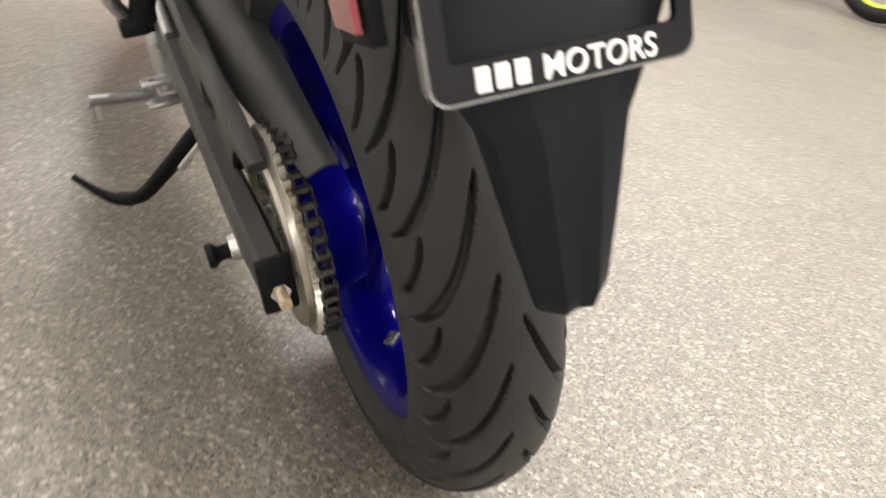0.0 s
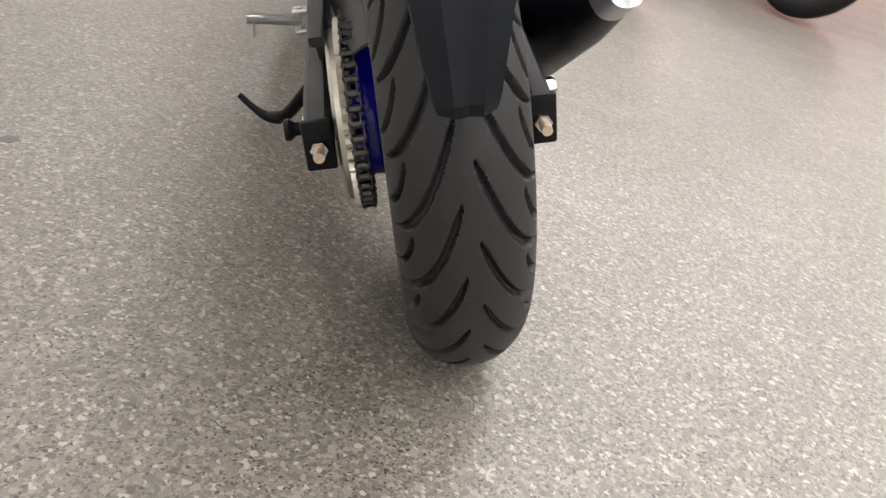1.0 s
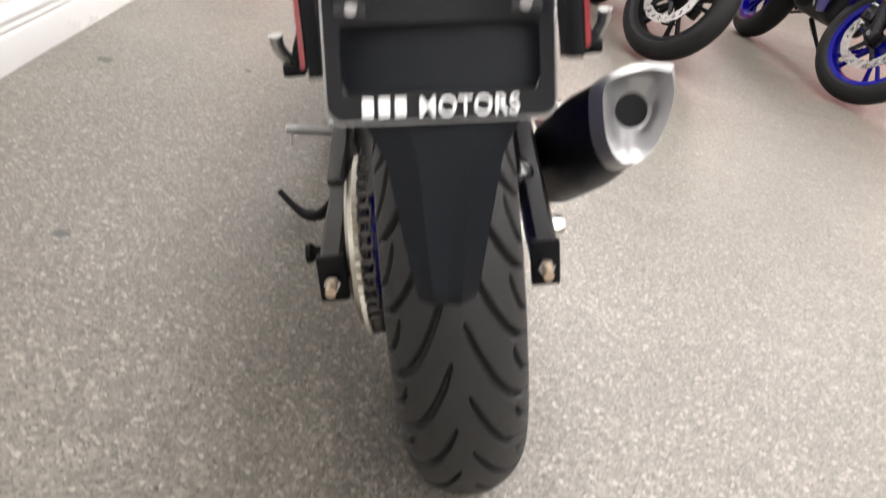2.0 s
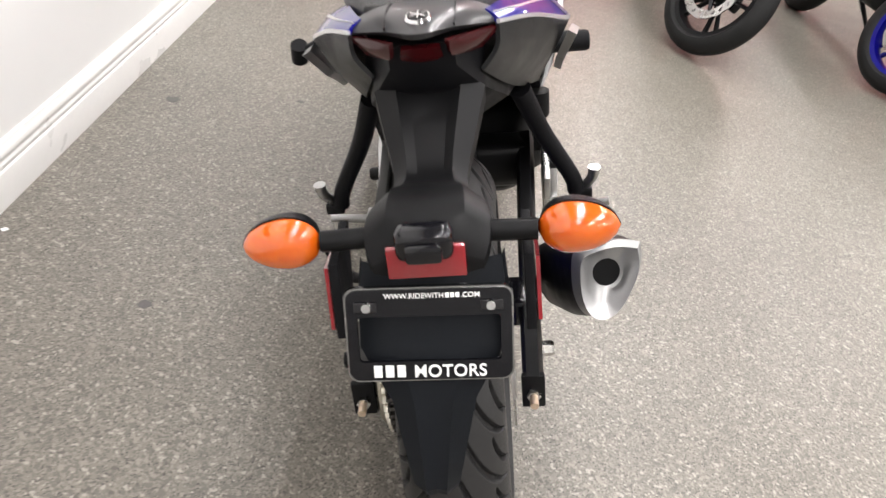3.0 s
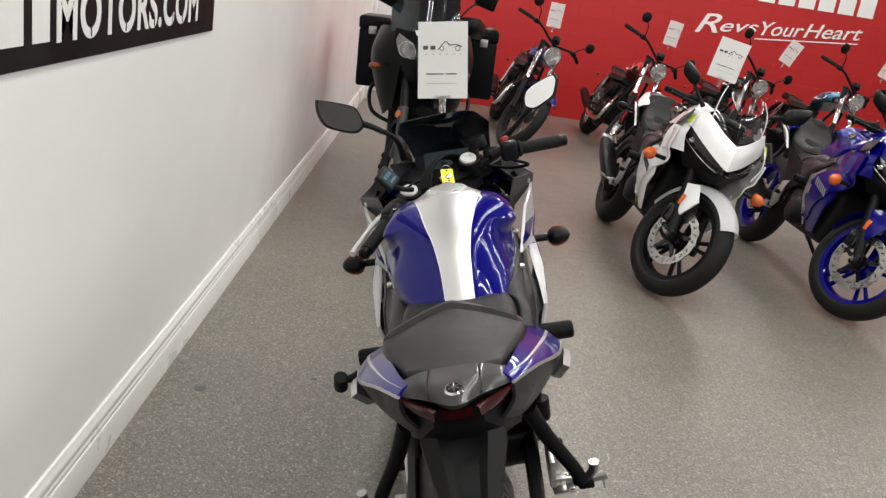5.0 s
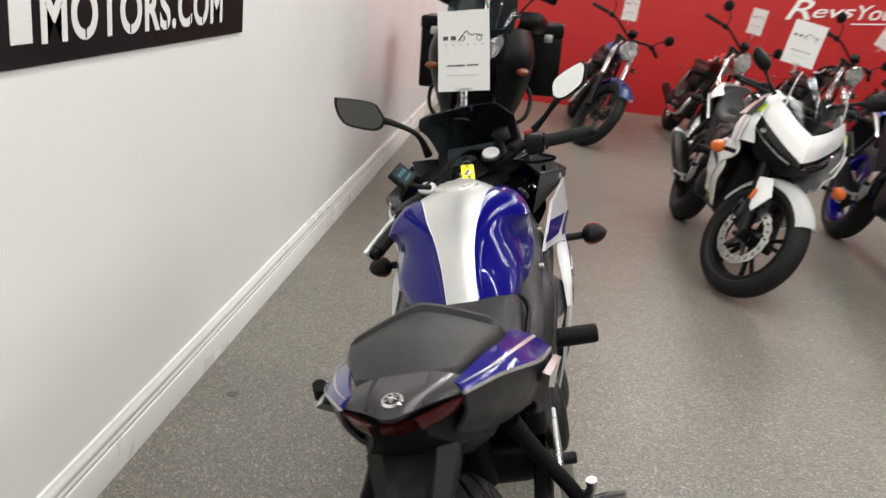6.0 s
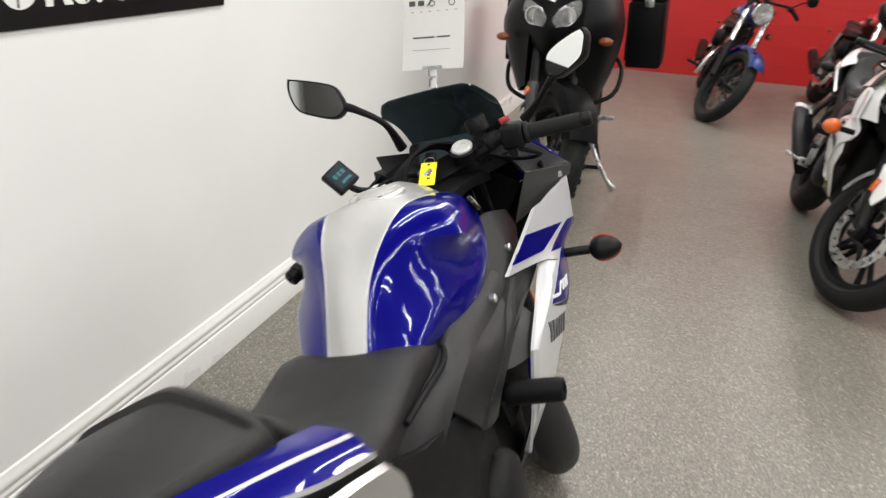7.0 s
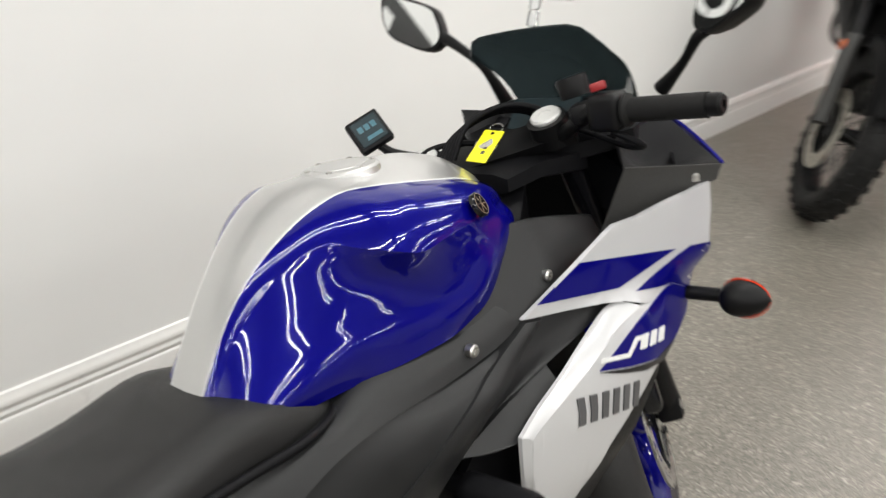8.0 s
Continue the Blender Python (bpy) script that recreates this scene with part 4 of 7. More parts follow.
def sport_bike(m, label, cols, steer, hero=False, screen=None, stand=True):
    t = thing("sport_motorcycle", m, label, "motorcycle", "sport motorcycles")
    st = steering(steer)
    rc, fc = (0, 0, 0.313), (0, 1.38, 0.293)
    # rear wheel
    w = cast_wheel("rear_wheel", (-0.005 if hero else 0.0, 0, 0.313), 0.216, 0.112, 0.062, cols["wheel"], t, cols["wheel_label"])
    part("tyre", tyre_mesh((-0.008 if hero else 0.0, 0, 0.313), 0.313, 0.14, 0.216, hero, 1050 if hero else 120), RUBBER if hero else DARKTYRE, w, "black worn-in road tyre with long curved grooves", 40 if not hero else 42)
    part("sprocket", sprocket_mesh(-0.114, (0, 0.313), 0.106), SPROCKET, w, "pale steel rear sprocket", 40)
    for k in range(6):
        arm, nut = sprocket_arm(-0.114, (0, 0.313), 0.106, k)
        part("sprocket_arm", arm, SPROCKET, w, "", 40)
        part("sprocket_bolt", nut, STEEL, w, "", 40)
    part("sprocket_ring", revolve([(0.080, -0.128), (0.096, -0.128), (0.101, -0.124), (0.101, -0.116), (0.080, -0.116)], rc, "X", 60), SPROCKET, w, "pale steel guard ring")
    part("chain", chain_mesh(-0.103, (0, 0.313), 0.108, (0.53, 0.375), 0.036), CHAIN, t, "oiled drive chain", 30)
    part("hub_carrier", revolve([(0.02, -0.108), (0.066, -0.106), (0.074, -0.100), (0.076, -0.075), (0.070, -0.050), (0.02, -0.050)], rc, "X", 40), cols["wheel"], w, "")
    part("brake_disc", disc_mesh(rc, 0.072, 0.11, 0.075), STEEL, w, "drilled rear brake disc", 30)
    wt = part("balance_weight", box((0.013, 0.022, 0.004), (0, 0, 0), 0.001, 2), STEEL, w, "small silver balance weight", 30, pose(-0.019, 0.002, 0.1255, 0, 6, -45))
    part("weight_mark", box((0.002, 0.018, 0.001), (0.002, 0, 0.0024), 0.0003, 1), INK, wt, "", 30, pose(-0.019, 0.002, 0.1255, 0, 6, -45))
    # swingarm
    sw = part("swingarm", loft([ring_at((-0.145, 0.52, 0.405), 0.016, 0.042), ring_at((-0.147, 0.30, 0.362), 0.015, 0.036), ring_at((-0.148, 0.10, 0.330), 0.015, 0.031), ring_at((-0.148, 0.0, 0.322), 0.016, 0.032), ring_at((-0.147, -0.085, 0.316), 0.015, 0.027)]), ARM, t, "satin black box swingarm", 45)
    bm = loft([ring_at((0.118, 0.52, 0.405), 0.017, 0.042), ring_at((0.108, 0.25, 0.355), 0.016, 0.034), ring_at((0.102, 0.0, 0.325), 0.016, 0.031), ring_at((0.100, -0.095, 0.318), 0.015, 0.027)])
    box((0.27, 0.08, 0.09), (-0.01, 0.50, 0.400), 0.02, 2, bm)
    part("swingarm_arm", bm, SATIN, sw, "", 45)
    for nm, outline in (("brace", [(0.50, 0.525), (0.30, 0.480), (0.10, 0.454), (-0.055, 0.424), (-0.045, 0.410), (0.07, 0.405), (0.20, 0.428), (0.36, 0.455), (0.50, 0.475)]),
                        ("brace_strut", [(0.03, 0.4045), (0.09, 0.414), (0.165, 0.372), (0.14, 0.345), (0.08, 0.352)]), ("brace_strut", [(0.185, 0.428), (0.28, 0.444), (0.38, 0.395), (0.26, 0.355), (0.205, 0.372)])):
        part(nm, slab(outline, lambda y, z: -0.126, 0.018, 1, bevel=0.003), ARM, sw, "satin black swingarm brace" if nm == "brace" else "", 45)
    guard = sweep_panel([[(-0.130, 0.36, 0.47), (-0.128, 0.20, 0.440), (-0.120, 0.08, 0.425), (-0.098, -0.075, 0.408)], [(-0.090, 0.36, 0.508), (-0.090, 0.20, 0.482), (-0.088, 0.08, 0.458), (-0.080, -0.085, 0.421)],
                         [(-0.065, 0.36, 0.51), (-0.065, 0.20, 0.482), (-0.065, 0.08, 0.458), (-0.068, -0.085, 0.420)]], 16, 9, 0.003)
    part("chain_guard", guard, ARM, sw, "black plastic chain guard", 50)
    for sx in (-1, 1):
        x = -0.147 if sx < 0 else 0.100
        part("axle_block", box((0.034, 0.012, 0.058), (x, -0.090, 0.316), 0.003), SATIN, sw, "black chain adjuster end plate")
        part("adjuster_bolt", tube([(x, -0.090, 0.316), (x, -0.124, 0.314)], 0.0062, 10), BRASS, sw, "zinc chain adjuster bolt")
        part("adjuster_nut", revolve([(0, 0), (0.010, 0), (0.010, 0.008), (0, 0.008)], (x, -0.106, 0.315), "Y", 6), STEEL, sw, "", 20)
    bm = revolve([(0, 0.105), (0.018, 0.105), (0.018, 0.118), (0.012, 0.120), (0.012, 0.132), (0.009, 0.136), (0, 0.136)], (0, 0, 0.318), "X", 6)
    part("axle_nut", bm, STEEL, sw, "bright steel axle nut", 25)
    bm = revolve([(0, -0.196), (0.013, -0.196), (0.014, -0.190), (0.0085, -0.183), (0.0085, -0.174), (0.012, -0.170), (0, -0.170)], (0, 0.030, 0.290), "X", 20)
    part("spool", bm, SATIN, sw, "black swingarm spool")
    part("spool_collar", revolve([(0, -0.172), (0.014, -0.172), (0.016, -0.156), (0, -0.156)], (0, 0.030, 0.292), "X", 20), STEEL, sw, "bright spool collar")
    # engine and dark core
    bm = box((0.24, 0.46, 0.34), (0, 0.80, 0.44), 0.05, 3)
    box((0.27, 0.24, 0.20), (0, 0.66, 0.40), 0.04, 3, bm)
    eng = part("engine", bm, ENGINE, t, "black twin-cylinder engine", 50)
    part("engine_cover", revolve([(0, 0.172), (0.05, 0.170), (0.075, 0.160), (0.085, 0.145), (0.088, 0.12), (0, 0.12)], (0, 0.70, 0.37), "X", 36), ENGINE, eng, "round black clutch cover", 40)
    part("engine_cover", revolve([(0, -0.165), (0.05, -0.163), (0.07, -0.152), (0.08, -0.13), (0, -0.12)], (0, 0.74, 0.38), "X", 36), ENGINE, eng, "round black stator cover", 40)
    part("frame_core", loft([ring_at((0, 0.25, 0.66), 0.085, 0.05), ring_at((0, 0.50, 0.62), 0.10, 0.07), ring_at((0, 0.80, 0.66), 0.115, 0.09), ring_at((0, 1.02, 0.74), 0.09, 0.07), ring_at((0, 1.10, 0.80), 0.05, 0.06)]), BLACK, t, "black steel frame under the tank", 50)
    # bodywork
    tank = part("tank", tank_mesh(), [cols["tank"], cols["stripe"], WHITE if hero else cols["stripe"]], t, cols["tank_label"], 17)
    cap = revolve([(0, 0.006), (0.022, 0.006), (0.024, 0.003), (0.030, 0.003), (0.032, 0.006), (0.046, 0.005), (0.050, 0.002), (0.052, -0.012), (0, -0.012)], (0, 0, 0), "Z", 40)
    part("fuel_cap", cap, SILVER, tank, "round silver fuel cap", 30, pose(TANK_X, 0.785, 0.9300, 1.0))
    part("cap_centre", revolve([(0, 0.0072), (0.020, 0.0072), (0.034, 0.0066), (0.035, 0.004), (0, 0.004)], (0, 0, 0), "Z", 36), SILVER, tank, "pale metal centre of the fuel cap", 30, pose(TANK_X, 0.785, 0.9300, 1.0))
    for k in range(6):
        a = 2 * math.pi * k / 6
        bm = bolt(bmesh.new(), (0.041 * math.cos(a), 0.041 * math.sin(a), 0.005), "Z", 0.004, 0.002)
        part("cap_bolt", bm, STEEL, tank, "", 30, pose(TANK_X, 0.785, 0.9300, 1.0))
    for sx in (-1, 1):
        at = pose(TANK_X + sx * 0.1435, 0.872, 0.8690, -20, sx * 60, 0)
        part("tank_emblem", revolve([(0, 0.003), (0.015, 0.003), (0.0165, 0.0015), (0.0165, -0.004), (0, -0.004)], (0, 0, 0), "Z", 28), GLOSSBLACK, tank, "round dark tank emblem", 30, at)
        part("emblem_ring", revolve([(0.0136, 0.003), (0.0136, 0.0034), (0.0142, 0.0034), (0.0142, 0.003)], (0, 0, 0), "Z", 28, closed=False), BRASS, tank, "", 30, at)
        for k in range(3):
            part("emblem_bar", box((0.0007, 0.023, 0.0006), (0, 0, 0.0031), 0.0001, 1), BRASS, tank, "", 30, at @ pose(0, 0, 0, 0, 0, 60 * k))
    part("rider_seat", seat_rider(), VINYL, t, "black textured vinyl rider seat", 60)
    # black tube stands in for the shadow in the gap between seat and cover
    part("seat_gap_line", tube([(0.070, 0.634, 0.702), (0.098, 0.634, 0.703), (0.120, 0.622, 0.703), (0.130, 0.604, 0.700), (0.136, 0.574, 0.697), (0.136, 0.545, 0.695), (0.134, 0.51, 0.694), (0.132, 0.46, 0.692), (0.130, 0.40, 0.690)], 0.0055, 8, 40), BLACK, t, "black tube drawn as the shadowed gap beside the seat", 60)
    part("passenger_seat", seat_passenger(), VINYL, t, "black textured vinyl passenger seat", 50)
    for sx in (-1, 1):
        def S(bm):
            return bm if sx > 0 else flip_x(bm)
        up = part("upper_fairing", S(slab(W_UPPER, side_x, 0.008, 6, bevel=0.0005)), cols["upper"], t, cols["upper_label"], 40)
        lo = part("lower_fairing", S(slab(W_LOWER, side_x, 0.008, 6, bevel=0.0005)), cols["lower"], t, cols["lower_label"], 40)
        ridge = [(side_x(y, z), y, z) for y, z in W_LOWER[:8]][-7:]
        ridge[0] = (side_x(1.095, 0.664), 1.095, 0.664)
        part("fairing_edge", S(skin([W_INNER, [((a[0] + b[0]) / 2 + 0.001, (a[1] + b[1]) / 2, (a[2] + b[2]) / 2 + 0.001) for a, b in zip(W_INNER, ridge)], ridge], 30, 6, 0.006)), cols["lower"], lo, "bevelled inner edge of the fairing", 40)
        tuck = [(0.217, 0.818, 0.592), (0.205, 0.828, 0.537), (0.190, 0.842, 0.47), (0.178, 0.842, 0.42), (0.160, 0.855, 0.36)]
        outer = [(side_x(y, z), y, z) for y, z in W_LOWER[7:12]]
        part("fairing_edge", S(skin([tuck, outer], 16, 4, 0.006)), cols["lower"], lo, "bevelled inner edge of the fairing", 40)
        for outline, key in ((D_ONE, "decal"), (D_TWO, "decal"), (D_TRI, "decal")):
            if cols[key]:
                part("decal", S(slab(outline, shift(side_x, 0.0012), 0.003, 3)), cols[key], up if outline is not D_TRI else lo, cols["decal_label"], 60)
        if cols["decal"]:
            part("decal", S(slab([(0.974, 0.614), (1.043, 0.591), (1.126, 0.569), (1.186, 0.576), (1.150, 0.556), (1.090, 0.567), (1.02, 0.593)], shift(side_x, 0.0016), 0.003, 2)), GREY, lo, "dark grey edge stripe", 60)
            line = [(0.978, 0.626), (1.045, 0.607), (1.068, 0.622), (1.095, 0.616), (1.097, 0.622), (1.064, 0.630), (1.042, 0.614), (0.982, 0.631)]
            part("decal", S(slab(line, shift(side_x, 0.0024), 0.002, 1)), LETTER, lo, "thin white model stripe", 60)
            for k in range(3):
                y0 = 1.072 + k * 0.026
                part("letter_bar", S(slab([(y0, 0.607 - 0.005 * k), (y0 + 0.018, 0.604 - 0.005 * k), (y0 + 0.026, 0.623 - 0.005 * k), (y0 + 0.008, 0.626 - 0.005 * k)], shift(side_x, 0.0026), 0.002, 1)), LETTER, lo, "white plain bar", 60)
        for k in range(6):
            y0 = 0.926 + k * 0.0275
            z0 = 0.556 - 0.0075 * k
            part("letter_bar", S(slab([(y0, z0), (y0 + 0.015, z0 - 0.004), (y0 + 0.009, z0 + 0.040), (y0 - 0.006, z0 + 0.044)], shift(side_x, 0.0022), 0.002, 1)), cols["bars"], lo, "grey plain bar", 60)
        if cols["lime"]:
            for outline, mat in (([(1.06, 0.700), (1.13, 0.775), (1.20, 0.785), (1.15, 0.735), (1.12, 0.695)], SIGNBLACK), ([(1.205, 0.786), (1.225, 0.786), (1.165, 0.728), (1.135, 0.694), (1.128, 0.696), (1.155, 0.733)], LIME),
                                 ([(0.83, 0.40), (0.86, 0.32), (0.875, 0.318), (0.845, 0.41)], LIME)):
                part("decal", S(slab(outline, shift(side_x, 0.0016), 0.003, 2)), mat, up if outline[0][1] > 0.5 else lo, "black and lime graphic", 60)
            for k in range(4):
                y0 = 1.01 + k * 0.021
                part("decal", S(slab([(y0, 0.60), (y0 + 0.009, 0.60), (y0 + 0.045, 0.675), (y0 + 0.036, 0.675)], shift(side_x, 0.0016), 0.003, 1)), SIGNBLACK, lo, "black slanted stripe", 60)
        if cols["edge"]:
            edge = [(0.966, 0.653), (0.889, 0.614), (0.823, 0.590), (0.812, 0.524), (0.808, 0.44), (0.85, 0.315), (0.862, 0.322), (0.822, 0.44), (0.826, 0.524), (0.834, 0.582), (0.893, 0.604), (0.970, 0.643)]
            part("decal", S(slab(edge, shift(side_x, 0.0016), 0.003, 2)), SILVER, lo, "silver edge line", 60)
        part("belly_panel", S(slab(BELLY, shift(side_x, -0.008), 0.006, 2, bevel=0.0015)), cols["belly"], t, cols["belly_label"], 40)
        if not hero:
            front = sweep_panel([[(0.214, 1.324, 0.826), (0.230, 1.26, 0.830), (0.240, 1.17, 0.812)], [(0.218, 1.330, 0.775), (0.243, 1.25, 0.765), (0.250, 1.15, 0.745)], [(0.192, 1.345, 0.705), (0.232, 1.26, 0.692), (0.246, 1.16, 0.668)]], 13, 9, 0.004)
            part("front_cowl", S(front), cols["cheek"], t, cols["cheek_label"], 50)
        cov = side_covers(t, S)
        part("intake_wall", S(slab([(1.03, 0.70), (0.86, 0.605), (0.76, 0.53), (0.80, 0.45), (0.98, 0.45), (1.08, 0.60)], lambda y, z: 0.150, 0.012, 1)), BLACK, t, "", 40)
        part("frame_spar", S(slab(SPAR, lambda y, z: 0.150 - 0.05 * max(0, 0.45 - y), 0.016, 2, bevel=0.002)), BLACK, t, "black frame side plate", 40)
        for (y, z, x) in ((0.805, 0.705, 0.168), (0.966, 0.747, 0.171), (0.696, 0.584, 0.172)):
            b = bmesh.new()
            part("screw", S(bolt(b, (x, y, z), "X", 0.0085, 0.006)), STEEL, cov, "bright cover screw", 30)
        # inner cockpit panel and mirror base
        if hero:
            ledge = quad_panel([(0.256, 1.296, 0.798), (0.262, 1.304, 0.820), LEDGE_IN, (0.158, 1.118, 0.752)], 0.004, 9, 0.003, (0.0, -0.2, 1.0))
            part("cockpit_panel", S(ledge), ARM, t, "matt dark grey inner cockpit panel", 40)
            liner = quad_panel([(0.166, 1.328, 0.890), (0.261, 1.305, 0.821), LEDGE_IN, (0.150, 1.200, 0.885)], 0.004, 9, -0.035, (0.3, 0.2, 0.9))
            part("cockpit_liner", S(liner), BLACK, t, "satin black inside of the front cowl", 40)
            part("screw", S(bolt(bmesh.new(), (0.241, 1.262, 0.809), "Z", 0.008, 0.006)), STEEL, t, "", 30)
            if sx > 0:
                fill = quad_panel([(0.158, 1.240, 0.808), (0.030, 1.250, 0.885), (0.0, 1.250, 0.790), (0.120, 1.240, 0.750)], 0.004, 5)
                part("headstock_cover", fill, BLACK, t, "black cover behind the fork", 40)
            else:
                tip = quad_panel([(-0.149, 1.205, 0.927), (-0.080, 1.262, 0.911), (-0.082, 1.190, 0.835), (-0.139, 1.200, 0.896)], 0.005, 5)
                part("cockpit_liner", tip, SATIN, t, "satin black inside of the front cowl", 40)
        else:
            inner = quad_panel([(0.258, 1.300, 0.824), (0.214, 1.278, 0.912), (0.178, 1.165, 0.866), (0.212, 1.085, 0.784)], 0.008, 9, 0.014, (0.5, -0.3, 0.6))
            part("cockpit_panel", S(inner), ARM, t, "matt black inner cockpit panel", 40)
            part("screw", S(bolt(bmesh.new(), (0.234, 1.259, 0.815), "X", 0.008, 0.008)), STEEL, t, "", 30)
        # tail
        wing = sweep_panel([[(0.124, 0.185, 0.815), (0.112, 0.08, 0.845), (0.088, -0.04, 0.868), (0.068, -0.112, 0.878)], [(0.158, 0.195, 0.796), (0.145, 0.09, 0.826), (0.112, -0.04, 0.856), (0.078, -0.122, 0.874)],
                            [(0.183, 0.187, 0.772), (0.166, 0.08, 0.804), (0.122, -0.04, 0.847), (0.082, -0.128, 0.870)]], 18, 9, 0.005)
        part("tail_panel", S(wing), cols["tail"], t, cols["tail_label"], 50)
        strip = sweep_panel([[(0.1835, 0.190, 0.773), (0.1665, 0.08, 0.805), (0.1225, -0.04, 0.848), (0.0825, -0.129, 0.871)], [(0.1835, 0.190, 0.767), (0.168, 0.08, 0.799), (0.1235, -0.04, 0.843), (0.083, -0.130, 0.867)]], 18, 3, 0.004)
        part("tail_stripe", S(strip), SILVER, t, "silver edge stripe", 50)
        low = sweep_panel([[(0.1825, 0.19, 0.766), (0.167, 0.08, 0.798), (0.1225, -0.04, 0.842), (0.082, -0.130, 0.866)], [(0.165, 0.20, 0.725), (0.142, 0.08, 0.752), (0.112, -0.04, 0.800), (0.080, -0.130, 0.84)],
                           [(0.135, 0.20, 0.672), (0.108, 0.08, 0.712), (0.085, -0.04, 0.765), (0.062, -0.130, 0.815)]], 18, 9, 0.005)
        part("tail_side", S(low), COVERPL, t, "dark grey plastic tail side panel", 50)
        # silver strip laid on the tail panel to paint in a ceiling tube's reflection
        line = sweep_panel([[(0.158, 0.190, 0.7985), (0.143, 0.09, 0.8295), (0.108, -0.04, 0.8595), (0.077, -0.115, 0.8765)], [(0.1625, 0.190, 0.7945), (0.147, 0.09, 0.8255), (0.110, -0.04, 0.8580), (0.0775, -0.115, 0.876)]], 18, 3, 0.003)
        part("tail_stripe", S(line), cols["flash"], t, "thin silver stripe painted as a tube light reflection", 50)
        grey = sweep_panel([[(0.170, 0.060, 0.791), (0.180, 0.13, 0.776), (0.187, 0.195, 0.757)], [(0.165, 0.105, 0.759), (0.171, 0.16, 0.744), (0.178, 0.235, 0.720)], [(0.160, 0.150, 0.726), (0.161, 0.19, 0.708), (0.163, 0.272, 0.665)]], 8, 10, 0.012)
        part("tail_flash", S(grey), cols["flash"], t, "light grey painted flash", 50)
        lamp = quad_panel([(0.078, -0.120, 0.863), (0.026, -0.194, 0.875), (0.028, -0.182, 0.857), (0.058, -0.137, 0.849)], 0.006, 9, 0.004, (0.4, -0.8, -0.2))
        part("tail_lamp", S(lamp), TAILRED, t, "dark red tail lamp lens", 50)
    top = sweep_panel([[(-0.096, -0.084, 0.862), (-0.05, -0.086, 0.882), (0, -0.088, 0.886), (0.05, -0.086, 0.882), (0.096, -0.084, 0.862)], [(-0.090, -0.108, 0.864), (-0.046, -0.136, 0.886), (0, -0.152, 0.892), (0.046, -0.136, 0.886), (0.090, -0.108, 0.864)],
                       [(-0.080, -0.122, 0.866), (-0.038, -0.172, 0.880), (0, -0.208, 0.886), (0.038, -0.172, 0.880), (0.080, -0.122, 0.866)]], 21, 11, 0.006)
    cowl = part("tail_cowl", top, GREY, t, "dark grey painted tail cowl", 50)
    em = revolve([(0, 0.003), (0.0125, 0.003), (0.014, 0.0), (0, 0.0)], (0, 0, 0), "Z", 28)
    em.transform(pose(0, -0.172, 0.8915, 8))
    em2 = part("tail_emblem", em, CHROME, cowl, "round chrome tail emblem")
    fe = revolve([(0, 0.0036), (0.0108, 0.0036), (0.0108, 0.002), (0, 0.002)], (0, 0, 0), "Z", 28)
    part("emblem_field", fe, SATIN, em2, "", 30, pose(0, -0.172, 0.8915, 8))
    for k in range(3):
        part("emblem_bar", box((0.0018, 0.018, 0.0012), (0, 0, 0), 0.0003, 1), CHROME, em2, "", 30, pose(0, -0.172, 0.8915, 8) @ pose(0, 0, 0.004, 0, 0, 60 * k))
    for sx in (-1, 1):
        part("seam", tube([(sx * 0.036, -0.090, 0.8855), (sx * 0.037, -0.130, 0.8885), (sx * 0.036, -0.172, 0.8825)], 0.0013, 6, 8), BLACK, cowl, "dark panel seam", 60)
    part("centre_lamp", quad_panel([(-0.020, -0.178, 0.866), (0.020, -0.178, 0.866), (0.024, -0.160, 0.838), (-0.024, -0.160, 0.838)], 0.006, 7, 0.003), TAILRED, t, "dark red centre tail lamp", 50)
    und = loft([ring_at((0, -0.175, 0.850), 0.035, 0.016), ring_at((0, -0.12, 0.818), 0.062, 0.042), ring_at((0, 0.0, 0.765), 0.088, 0.055), ring_at((0, 0.15, 0.73), 0.105, 0.06), ring_at((0, 0.32, 0.68), 0.105, 0.05)])
    part("undertail", und, BLACK, t, "black plastic undertail", 45)
    # plate carrier
    path = [((-0.13), 0.790, 0.062, 0.030), (-0.175, 0.758, 0.050, 0.026), (-0.215, 0.733, 0.040, 0.022), (-0.245, 0.722, 0.042, 0.022), (-0.275, 0.724, 0.058, 0.028), (-0.310, 0.722, 0.062, 0.028), (-0.332, 0.712, 0.060, 0.020), (-0.342, 0.700, 0.054, 0.012)]
    rings = []
    for y, z, hw, th in path:
        deep = 0.010 if z > 0.728 else 0.0
        rings.append([(-hw, y, z - th * 0.3), (-hw * 0.45, y, z - th), (hw * 0.45, y, z - th), (hw, y, z - th * 0.3), (hw, y, z + th * 0.3), (hw * 0.62, y, z + th), (hw * 0.36, y, z + th - deep), (-hw * 0.36, y, z + th - deep), (-hw * 0.62, y, z + th), (-hw, y, z + th * 0.3)])
    fine = [cat_rom([r[k] for r in rings], 29) for k in range(10)]
    pc = part("plate_carrier", loft([[fine[k][i] for k in range(10)] for i in range(29)]), SATIN, t, "black plastic plate carrier", 30)
    part("plate_lamp", box((0.056, 0.03, 0.034), (0, -0.350, 0.735), 0.010, 3), GLOSSBLACK, pc, "black plate lamp with smoked lens")
    part("plate_lamp_lens", box((0.036, 0.010, 0.020), (0, -0.367, 0.731), 0.005, 2), GLOSSBLACK, pc, "")
